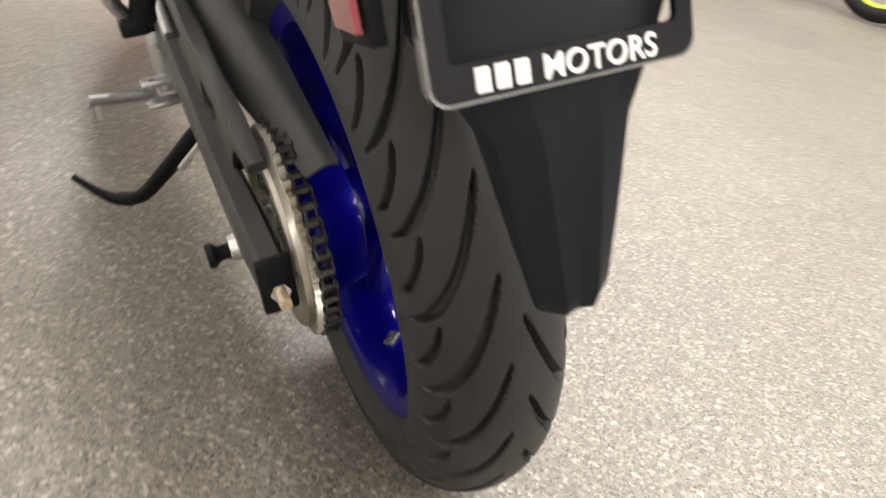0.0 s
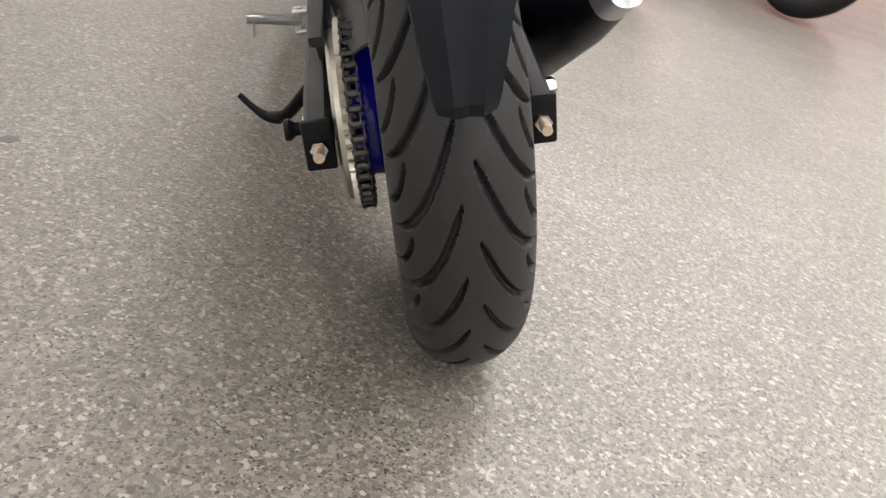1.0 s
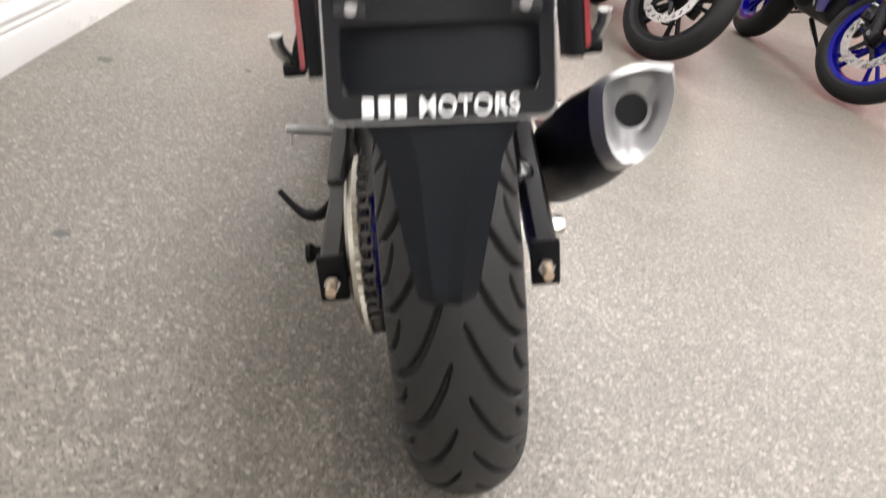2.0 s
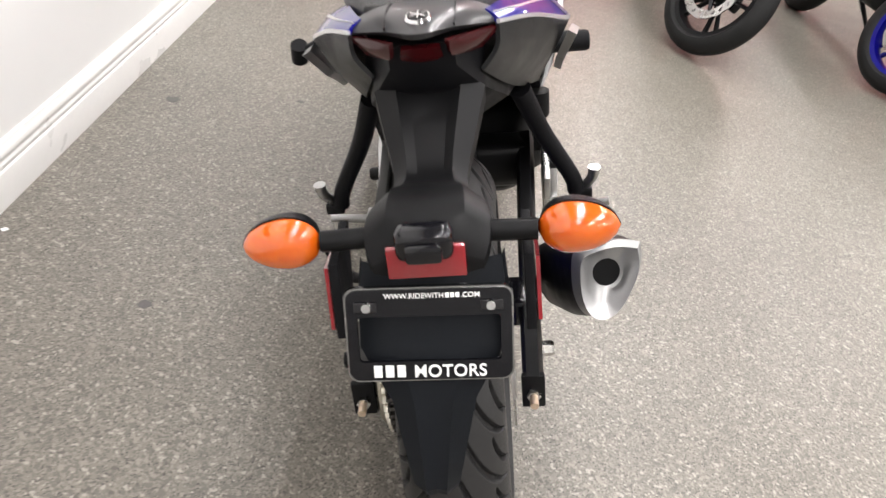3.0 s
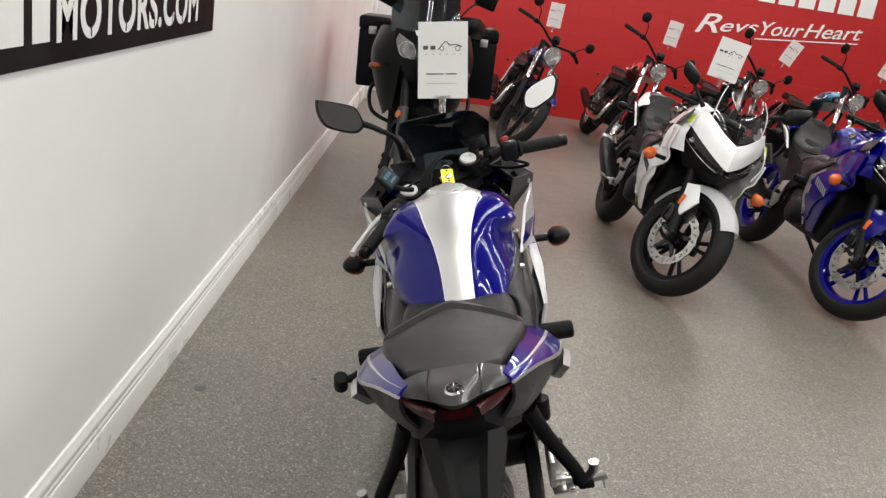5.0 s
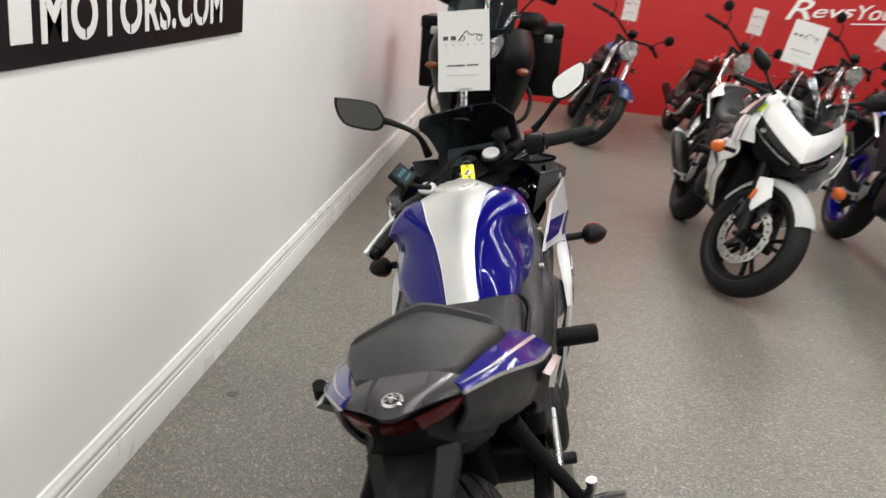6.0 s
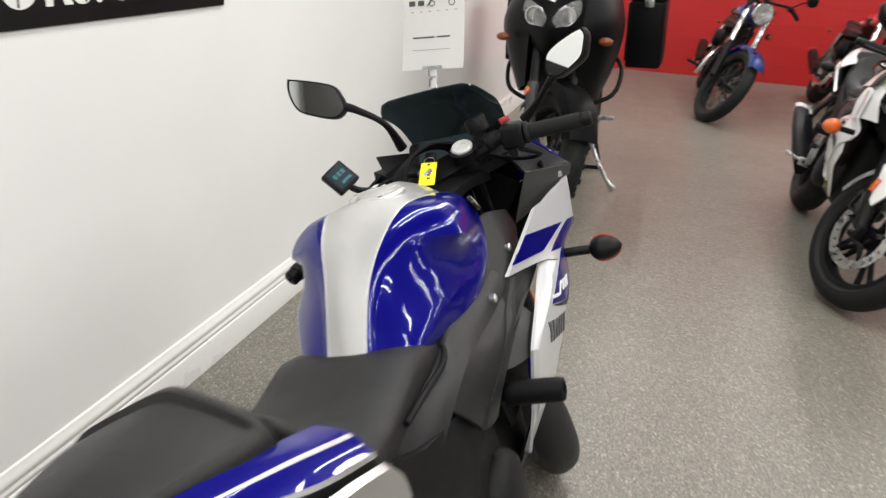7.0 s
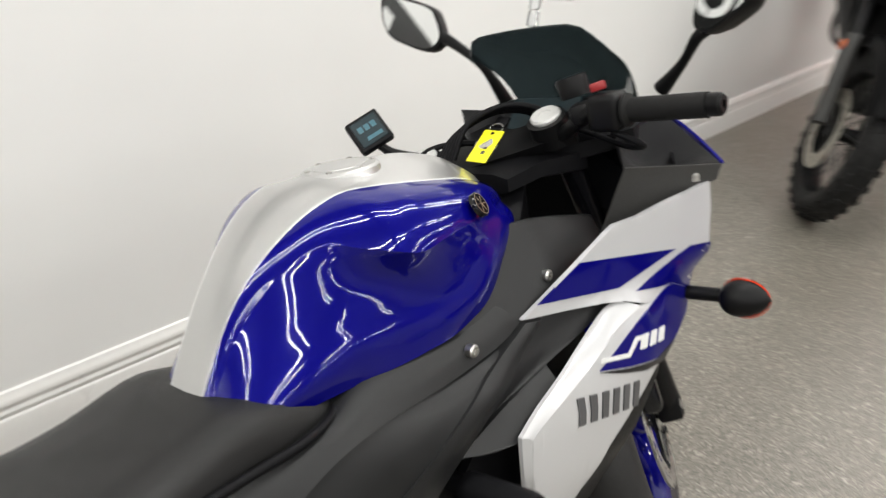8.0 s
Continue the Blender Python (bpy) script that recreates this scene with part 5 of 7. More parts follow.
    part("reflector", box((0.076, 0.008, 0.034), (0, -0.350, 0.713), 0.002, 2), RED, pc, "red rear reflector")
    flap_rows = []
    for z, y, hw, dp in ((0.700, -0.330, 0.072, 0.018), (0.660, -0.343, 0.077, 0.02), (0.618, -0.360, 0.077, 0.03), (0.598, -0.368, 0.066, 0.03), (0.56, -0.379, 0.045, 0.030), (0.50, -0.393, 0.033, 0.022), (0.462, -0.400, 0.0255, 0.014), (0.452, -0.397, 0.0225, 0.010)):
        fx = -0.012 * min(1.0, (0.668 - z) / 0.2)
        flap_rows.append([(fx + q * hw, y + b, z) for q, b in ((-1, dp), (-0.96, 0.006), (-0.42, -0.006), (0, -0.003), (0.42, -0.006), (0.96, 0.006), (1, dp))])
    bm = loft(flap_rows, closed=False)
    bmesh.ops.solidify(bm, geom=bm.faces[:], thickness=0.003)
    part("mud_flap", bm, FENDER, pc, "long tapered dark plastic mudflap", 25)
    if hero:
        plate(pc)
    for sx in (-1, 1):
        signal(t, (sx * 0.05, -0.305, 0.716), (sx * 0.188, -0.312, 0.716), (SATIN, AMBER), 1.0)
        b = slab([(-0.262, 0.685), (-0.318, 0.690), (-0.334, 0.625), (-0.296, 0.618)], lambda y, z: 0.108, 0.004, 0)
        part("side_reflector", b if sx > 0 else flip_x(b), RED, pc, "red side reflector")
        b = slab([(-0.24, 0.70), (-0.325, 0.698), (-0.340, 0.618), (-0.285, 0.605)], lambda y, z: 0.102, 0.010, 0, bevel=0.001)
        part("reflector_bracket", b if sx > 0 else flip_x(b), BLACK, pc, "black reflector bracket")
    # exhaust
    tri = [(0.050, 0.046), (0.052, 0.020), (0.042, -0.012), (0.021, -0.045), (-0.002, -0.058), (-0.024, -0.051), (-0.037, -0.024), (-0.040, 0.010), (-0.036, 0.038), (-0.014, 0.048), (0.020, 0.052)]
    sec = cat_rom([(x, 0, z) for x, z in tri + tri[:1]], 45)[:-1]
    ax0, ax1 = Vector((0.207, -0.045, 0.473)), Vector((0.150, 0.30, 0.270))

    def can_ring(f, s, dy=0.0):
        c = ax0.lerp(ax1, f)
        return [c + Vector((p.x * s, p.x * 0.10 + p.z * 0.28 + dy, p.z * s)) for p in sec]
    can = part("silencer", loft([can_ring(0.06, 0.96), can_ring(0.3, 1.14), can_ring(0.7, 1.12), can_ring(1.0, 0.85)]), SATIN, t, "matt black exhaust silencer", 50)

    def hole_ring(s, dy):
        out = []
        for k in range(44):
            q = sec[k]
            a = math.atan2(q.z + 0.006, q.x - 0.004)
            x, z = 0.004 + s * math.cos(a), -0.006 + s * math.sin(a)
            out.append(ax0 + Vector((x, x * 0.10 + z * 0.28 + dy, z)))
        return out
    bm = loft([can_ring(0.08, 1.0), can_ring(0.0, 0.97), can_ring(0.0, 0.88, -0.011), can_ring(0.0, 0.78, -0.006), can_ring(0.0, 0.62, 0.010), hole_ring(0.0235, 0.022), hole_ring(0.0195, 0.024), hole_ring(0.0180, 0.030), hole_ring(0.0175, 0.07)], caps=False)
    part("silencer_cap", bm, CAN, can, "brushed silver silencer end cap", 50)
    part("silencer_throat", loft([hole_ring(0.0172, 0.064), hole_ring(0.0172, 0.072)]), BLACK, can, "", 50)
    # foot rests, passenger rests, stand
    for sx in (-1, 1):
        b = tube([(sx * 0.105, 0.10, 0.70), (sx * 0.135, 0.13, 0.62), (sx * 0.178, 0.15, 0.535), (sx * 0.186, 0.155, 0.505)], 0, 10, 16, radii=[0.016, 0.014, 0.013, 0.014])
        hg = part("rest_hanger", b, BLACK, t, "black passenger footrest hanger", 50)
        part("passenger_rest", tube([(sx * 0.192, 0.165, 0.498), (sx * 0.210, 0.150, 0.528), (sx * 0.213, 0.146, 0.548)], 0, 10, 8, radii=[0.008, 0.008, 0.010]), ALU, hg, "folded bright passenger footrest")
        part("rest_pivot", box((0.03, 0.03, 0.018), (sx * 0.196, 0.162, 0.500), 0.004), SATIN, hg, "")
        b = slab([(0.50, 0.50), (0.42, 0.48), (0.36, 0.42), (0.39, 0.34), (0.44, 0.31), (0.48, 0.36), (0.46, 0.42)], lambda y, z: 0.158, 0.012, 0, bevel=0.002)
        br = part("rest_bracket", b if sx > 0 else flip_x(b), ALU, t, "cast aluminium footrest bracket", 40)
        part("rider_rest", tube([(sx * 0.186, 0.436, 0.316), (sx * 0.272, 0.420, 0.333)], 0, 10, 6, radii=[0.0085, 0.008]), ALU, br, "bright aluminium rider footrest")
        part("rest_feeler", tube([(sx * 0.262, 0.42, 0.335), (sx * 0.264, 0.415, 0.305)], 0.003, 8), STEEL, br, "")
        part("rest_web", box((0.024, 0.012, 0.100), (sx * 0.164, 0.450, 0.360), 0.005, 2), ALU, br, "")
        for dz in (0.0, 0.032):
            part("rest_web", box((0.048, 0.026, 0.008), (sx * 0.176, 0.438, 0.300 + dz), 0.003, 2), ALU, br, "")
        part("rest_boss", revolve([(0, 0.150), (0.013, 0.150), (0.013, 0.182), (0.010, 0.186), (0, 0.186)], (0, 0.452, 0.408), "X", 16) if sx > 0 else flip_x(revolve([(0, 0.150), (0.013, 0.150), (0.013, 0.182), (0.010, 0.186), (0, 0.186)], (0, 0.452, 0.408), "X", 16)), SATIN, br, "black pivot boss", 40)
        part("rest_joint", revolve([(0, -0.022), (0.008, -0.022), (0.008, 0.022), (0, 0.022)], (sx * 0.190, 0.438, 0.316), "Z", 14), STEEL, br, "")
    if stand:
        part("side_stand", tube([(-0.120, 0.41, 0.275), (-0.16, 0.425, 0.236), (-0.205, 0.452, 0.186), (-0.245, 0.485, 0.142), (-0.2764, 0.529, 0.124)], 0, 10, 20, radii=[0.014, 0.013, 0.012, 0.011, 0.011]), BLACK, t, "black side stand on the floor", 50)
        part("stand_foot", tube([(-0.262, 0.508, 0.128), (-0.285, 0.535, 0.123), (-0.310, 0.560, 0.133), (-0.336, 0.588, 0.151)], 0, 8, 14, radii=[0.011, 0.010, 0.007, 0.006]), BLACK, t, "black stand foot", 50)
        part("stand_spring", tube([(-0.125, 0.395, 0.262), (-0.18, 0.425, 0.200)], 0.006, 8), STEEL, t, "steel stand spring")
    part("shock", tube([(0.0, 0.42, 0.40), (0.0, 0.36, 0.62)], 0.026, 14), BLACK, t, "black rear shock absorber")
    part("brake_reservoir", revolve([(0, 0), (0.016, 0), (0.018, 0.006), (0.018, 0.042), (0, 0.042)], (0.135, 0.235, 0.60), "Z", 16), SATIN, t, "black rear brake reservoir")
    part("brake_caliper", box((0.05, 0.08, 0.05), (0.085, 0.09, 0.345), 0.012), GLOSSBLACK, t, "black rear brake caliper")
    # frame sliders
    for sx in (-1, 1):
        b = revolve([(0, 0.10), (0.014, 0.10), (0.014, 0.165), (0.0225, 0.167), (0.0225, 0.262), (0.020, 0.270), (0.013, 0.272), (0.012, 0.262), (0, 0.262)], (0, 0.765, 0.537), "X", 28)
        part("frame_slider", b if sx > 0 else flip_x(b), BLACK, t, "black plastic frame slider", 40)
    # front end: all parts turned about the steering head
    fw = cast_wheel("front_wheel", fc, 0.216, 0.085, 0.055, cols["wheel"], t, cols["wheel_label"], st)
    part("tyre", tyre_mesh(fc, 0.293, 0.11, 0.216, False, 120), RUBBER if hero else DARKTYRE, fw, "black front tyre", 40, st)
    part("brake_disc", disc_mesh(fc, 0.068, 0.149, 0.108, 32, 0.005), STEEL, fw, "bright drilled brake disc", 30, st)
    part("disc_carrier", carrier_mesh(fc, 0.068, 0.112), GLOSSBLACK, fw, "black disc carrier", 30, st)
    part("front_axle", revolve([(0, -0.125), (0.014, -0.125), (0.014, 0.125), (0, 0.125)], fc, "X", 16), STEEL, fw, "", 30, st)
    sb = Matrix.Translation((0.0, -0.004, -0.015)) @ st if hero else st
    for sx in (-1, 1):
        fk = part("fork_leg", tube([(sx * 0.10, 1.1015, 0.908), (sx * 0.10, 1.245, 0.605)], 0.0205, 18), GLOSSBLACK if hero else STEEL, t, "dark polished fork tube" if hero else "bright fork tube", 40, st)
        part("fork_slider", loft([[Vector((sx * 0.10, 1.235, 0.625)) + Vector((0.027 * math.cos(a * math.pi / 9), 0.0245 * math.sin(a * math.pi / 9), 0.0114 * math.sin(a * math.pi / 9))) for a in range(18)],
                                  [Vector((sx * 0.10, 1.385, 0.300)) + Vector((0.026 * math.cos(a * math.pi / 9), 0.0235 * math.sin(a * math.pi / 9), 0.011 * math.sin(a * math.pi / 9))) for a in range(18)]]), SATIN, fk, "black lower fork leg", 40, st)
        part("fork_foot", box((0.05, 0.05, 0.06), (sx * 0.10, 1.385, 0.292), 0.012), SATIN, fk, "", 40, st)
        part("fork_cap", revolve([(0, 0.005), (0.009, 0.005), (0.010, 0.007), (0.021, 0.007), (0.0235, 0.004), (0.0235, -0.010), (0, -0.010)], (0, 0, 0), "Z", 28), FORKCAP, fk, "bright fork cap", 30, sb @ pose(sx * 0.10, 1.096, 0.919, 25))
        side = control(t, (sx * 0.3275, 0.961, 0.874), (sx * 0.10, 1.070, 0.925), sx)
        bar = None
        for nm, b, mt, lb in side[0]:
            if bar is None:
                bar = part(nm, b, mt, t, "black clip-on handlebar", 40, sb)
            else:
                part(nm, b, mt, bar, lb, 40, sb)
        part("bar_clamp", revolve([(0.0215, -0.02), (0.03, -0.02), (0.03, 0.02), (0.0215, 0.02)], (0, 0, 0), "Z", 24), SATIN, bar, "", 40, sb @ pose(sx * 0.10, 1.100, 0.900, 25))
        g0, d = side[1], side[2]
        fwd = Vector((0, 0.9, -0.05))
        pv = g0 - d * 0.05 + fwd * 0.035
        part("lever", tube([pv, pv + d * 0.05 + fwd * 0.045, pv + d * 0.12 + fwd * 0.052, pv + d * 0.190 + fwd * 0.040], 0, 8, 14, radii=[0.009, 0.008, 0.007, 0.009]), LEVERSILVER if sx < 0 else SATIN, bar, "bright clutch lever" if sx < 0 else "black brake lever", 50, sb)
        part("lever_perch", box((0.04, 0.045, 0.03), g0 - d * 0.065 + fwd * 0.02, 0.008), SATIN, bar, "", 40, sb)
        if sx > 0:
            part("stop_switch", box((0.022, 0.014, 0.012), g0 - d * 0.030 + Vector((0, -0.002, 0.036)), 0.003), REDBTN, bar, "red engine stop switch", 40, sb)
            part("cable", tube([g0 - d * 0.03 + Vector((0, -0.01, -0.028)), g0 + d * 0.01 + Vector((0, 0.0, -0.050)), g0 - d * 0.02 + Vector((0, 0.05, -0.058)), g0 - d * 0.07 + Vector((0, 0.07, -0.04)), g0 - d * 0.11 + Vector((0, 0.05, -0.02))], 0.0045, 8, 22), BLACK, bar, "black throttle cable", 60, sb)
            rv = revolve([(0, 0.03), (0.022, 0.03), (0.024, 0.026), (0.022, 0), (0, 0)], (0, 0, 0), "Z", 20)
            part("brake_reservoir", rv, SATIN, bar, "black brake fluid reservoir", 40, sb @ Matrix.Translation(g0 - d * 0.075 + Vector((0, 0.055, 0.02))))
    part("top_clamp", slab([(-0.03, 0), (0.03, 0), (0.035, 0.02), (-0.035, 0.02)], lambda y, z: 0.13, 0.26, 0), SATIN, t, "black top fork clamp", 40, st @ pose(0, 1.112, 0.868, 25))
    part("ignition", revolve([(0, 0.012), (0.012, 0.012), (0.017, 0.010), (0.018, 0), (0, 0)], (0, 0, 0), "Z", 20), STEEL, t, "steel ignition lock", 40, st @ pose(0, 1.075, 0.892, 25))
    fen = []
    for k in range(19):
        a = radians(38 + 125 * k / 18)
        r = 0.305
        hw = 0.062 * (1 - 0.25 * abs(k - 9) / 9)
        y, z = fc[1] + r * math.cos(a), fc[2] + r * math.sin(a)
        dy, dz = math.cos(a), math.sin(a)
        fen.append([(-hw - 0.012, y - dy * 0.045, z - dz * 0.045), (-hw, y - dy * 0.016, z - dz * 0.016), (-hw * 0.6, y + dy * 0.002, z + dz * 0.002), (0, y + dy * 0.010, z + dz * 0.010), (hw * 0.6, y + dy * 0.002, z + dz * 0.002), (hw, y - dy * 0.016, z - dz * 0.016), (hw + 0.012, y - dy * 0.045, z - dz * 0.045)])
    bm = loft(fen, closed=False)
    bmesh.ops.solidify(bm, geom=bm.faces[:], thickness=0.003)
    fd = part("front_fender", bm, cols["fender"], t, cols["fender_label"], 50, st)
    for sx in (-1, 1):
        b = slab([(1.26, 0.545), (1.36, 0.575), (1.42, 0.50), (1.37, 0.40), (1.335, 0.42), (1.33, 0.48)], lambda y, z: 0.122, 0.01, 0, bevel=0.002)
        part("fender_stay", b if sx > 0 else flip_x(b), cols["fender"], fd, "", 40, st)
        b = box((0.008, 0.022, 0.055), (sx * 0.128, 1.325, 0.47), 0.003, 2)
        part("fork_reflector", b, AMBER, fd, "orange fork reflector", 40, st)
    part("front_caliper", box((0.06, 0.07, 0.10), (0.075, 1.285, 0.385), 0.015, 3), GLOSSBLACK, t, "black front brake caliper", 40, st)
    if hero:
        part("inner_cowl", quad_panel([(-0.15, 1.300, 0.875), (0.15, 1.300, 0.875), (0.13, 1.27, 0.66), (-0.13, 1.27, 0.66)], 0.004, 5, 0.02, (0, 1, 0)), BLACK, t, "black inner cowl behind the lamps", 50)
    # nose, lamps, screen, dash
    nose = part("nose_cowl", quad_panel([(-0.02, 1.447, 0.828), (0.02, 1.447, 0.828), (0.02, 1.474, 0.722), (-0.02, 1.474, 0.722)], 0.004, 3), cols["nose"], t, cols["nose_label"], 50)
    for sx in (-1, 1):
        if hero:
            wing = [(0.165, 1.335, 0.868), (0.200, 1.315, 0.850), (0.222, 1.290, 0.833)]
        else:
            wing = [(0.165, 1.290, 0.937), (0.192, 1.275, 0.895), (0.212, 1.262, 0.845)]
        half = sweep_panel([[(0, 1.442, 0.834), (0.06, 1.402, 0.862), (0.115, 1.352, 0.898 if not hero else 0.875), wing[0]], [(0, 1.486 if hero else 1.473, 0.776), (0.07, 1.438 if hero else 1.427, 0.808), (0.14, 1.356 if hero else 1.350, 0.854), wing[1]],
                            [(0, 1.484, 0.708), (0.07, 1.434, 0.742), (0.15, 1.345, 0.795), wing[2]]], 21, 11, 0.004)
        part("nose_half", half if sx > 0 else flip_x(half), cols["nose"], nose, "", 50)
        if hero:
            cheek = sweep_panel([[(0.158, 1.345, 0.880), (0.172, 1.327, 0.894)], [(0.196, 1.355, 0.845), (0.214, 1.331, 0.858)], [(0.215, 1.360, 0.795), (0.252, 1.341, 0.813)]], 9, 7, 0.004)
        else:
            cheek = sweep_panel([[(0.135, 1.300, 0.945), (0.165, 1.20, 0.960), (0.178, 1.12, 0.930)], [(0.195, 1.285, 0.888), (0.216, 1.19, 0.872), (0.224, 1.11, 0.845)], [(0.214, 1.318, 0.832), (0.240, 1.20, 0.815), (0.247, 1.10, 0.795)]], 13, 9, 0.005)
        part("nose_cheek", cheek if sx > 0 else flip_x(cheek), cols["cheek"], nose, "", 50)
        if cols["lime"]:
            fl = sweep_panel([[(0.1995, 1.295, 0.890), (0.206, 1.262, 0.884)], [(0.2165, 1.305, 0.846), (0.226, 1.268, 0.842)]], 6, 5, 0.003)
            part("decal", fl if sx > 0 else flip_x(fl), LIME, nose, "lime yellow flash", 50)
    chin = sweep_panel([[(-0.19, 1.26, 0.770), (-0.09, 1.385, 0.700), (0, 1.445, 0.680), (0.09, 1.385, 0.700), (0.19, 1.26, 0.770)], [(-0.19, 1.27, 0.715), (-0.09, 1.36, 0.668), (0, 1.41, 0.655), (0.09, 1.36, 0.668), (0.19, 1.27, 0.715)],
                        [(-0.13, 1.24, 0.64), (-0.06, 1.30, 0.62), (0, 1.33, 0.61), (0.06, 1.30, 0.62), (0.13, 1.24, 0.64)]], 25, 9, 0.005)
    part("chin", chin, BLACK, t, "black plastic chin under the lamps", 50)
    for sx in (-1, 1):
        hl = sweep_panel([[(0.208, 1.262, 0.846), (0.15, 1.340, 0.796), (0.07, 1.428, 0.744), (0.020, 1.474, 0.710)], [(0.216, 1.258, 0.815), (0.16, 1.338, 0.768), (0.08, 1.420, 0.720), (0.03, 1.458, 0.696)], [(0.207, 1.262, 0.782), (0.16, 1.322, 0.742), (0.085, 1.398, 0.700), (0.03, 1.442, 0.684)]], 14, 8, 0.004)
        h = part("headlight", hl if sx > 0 else flip_x(hl), GLOSSBLACK, t, "dark slanted twin headlight", 50)
        for c, size in (((0.168, 1.322, 0.772), (0.040, 0.022, 0.026)),):
            part("projector", ball(size, (sx * c[0], c[1], c[2])), CHROME, h, "chrome headlight projector")
        rim = tube([(sx * 0.208, 1.264, 0.780), (sx * 0.16, 1.324, 0.740), (sx * 0.085, 1.400, 0.698), (sx * 0.03, 1.444, 0.682)], 0.003, 6, 14)
        part("lamp_rim", rim, STEEL, h, "thin bright rim under the headlight", 60)
    rows = []
    crest = cat_rom([(-0.112, 1.205, 1.010), (-0.110, 1.203, 1.026), (-0.098, 1.201, 1.043), (-0.050, 1.197, 1.049), (0.000, 1.195, 1.052), (0.050, 1.195, 1.053), (0.100, 1.196, 1.050), (0.130, 1.201, 1.029), (0.150, 1.210, 1.006)], 15)
    for f in range(7):
        v = f / 6
        row = []
        for i in range(15):
            u = -1 + 2 * i / 14
            w = abs(u)
            top = Vector((u * 0.105, 1.262 - 0.030 * w ** 2, 1.090 - 0.012 * w ** 3))
            low = Vector((0.010 + u * 0.118, 1.385 - 0.135 * w, 0.888 + 0.020 * w)) if hero else Vector((u * 0.135, 1.438 - 0.110 * w, 0.836 + 0.078 * w))
            if hero:
                top, low = crest[i], Vector((0.033 + u * 0.113, 1.405 - 0.120 * w, 0.890 + 0.022 * w))
            p = top.lerp(low, v)
            p.z += 0.022 * math.sin(math.pi * v) * (1 - 0.5 * w)
            p.x += u * 0.012 * math.sin(math.pi * v) * (0 if hero else 1)
            p.y += 0.012 * math.sin(math.pi * v)
            row.append(p)
        rows.append(row)
    bm = loft(rows, closed=False)
    bmesh.ops.recalc_face_normals(bm, faces=bm.faces[:])
    bmesh.ops.solidify(bm, geom=bm.faces[:], thickness=0.003)
    ws = part("windscreen", bm, screen or SMOKE, t, "smoked windscreen" if screen is None else "clear windscreen", 50)
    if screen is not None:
        # opaque white tubes paint in the light caught along the clear screen's edges
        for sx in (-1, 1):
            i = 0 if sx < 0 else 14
            part("screen_edge", tube([r[i] for r in rows], 0.0022, 8, 16), LETTER, ws, "clear screen edge with its glint painted white", 60)
    dash = part("instrument_panel", box((0.19, 0.05, 0.075), (0, 0, 0), 0.016, 3), BLACK, t, "black instrument panel", 40, pose(0.015, 1.235, 0.898, -35))
    part("instrument_glass", box((0.13, 0.004, 0.055), (0, -0.026, 0.004), 0.0015, 1), SCREENBLUE, dash, "dark instrument glass", 40, pose(0.015, 1.235, 0.898, -35))
    part("cockpit_floor", loft([ring_at((0, 1.13, 0.86), 0.06, 0.02), ring_at((0, 1.22, 0.88), 0.17, 0.02), ring_at((0, 1.34, 0.87), 0.13, 0.03)]), BLACK, t, "", 50)
    for sx in (-1, 1):
        signal(t, (sx * 0.225, 1.245, 0.630), (sx * 0.350, 1.264, 0.625), (SATIN, SIGNALRED if hero else AMBER), -1.0)
        if sx < 0:
            mirror(t, (-0.112, 1.285, 0.925), (-0.186, 1.250, 1.036), MIRROR_L, 1.24, (0.245, -1.0, 0.225), (-0.126, 1.250, 0.992))
        else:
            mirror(t, (0.186, 1.282, 0.938), (0.262, 1.252, 1.012), MIRROR_R, 1.245, (-0.30, -1.0, 0.27))
    for k in range(5):
        d = 0.007 * k
        part("cable", tube([(-0.065 + d, 1.045, 0.880), (-0.052 + d, 1.075, 0.912 + d * 0.6), (-0.012 + d, 1.125, 0.936 + d * 0.4), (0.030 + d, 1.165, 0.925), (0.045, 1.18, 0.88)], 0.0045, 8, 24), BLACK, t, "black control cable", 60)
    part("cable", tube([(-0.115, 1.03, 0.872), (-0.09, 1.055, 0.893), (-0.05, 1.085, 0.897), (-0.02, 1.12, 0.885)], 0.0045, 8, 18), BLACK, t, "black clutch cable", 60)
    part("head_cover", loft([ring_at((0.0, 1.04, 0.845), 0.065, 0.016), ring_at((0.0, 1.10, 0.856), 0.085, 0.018), ring_at((0.01, 1.18, 0.852), 0.10, 0.022)]), BLACK, t, "black steering head cover", 45)
    return t


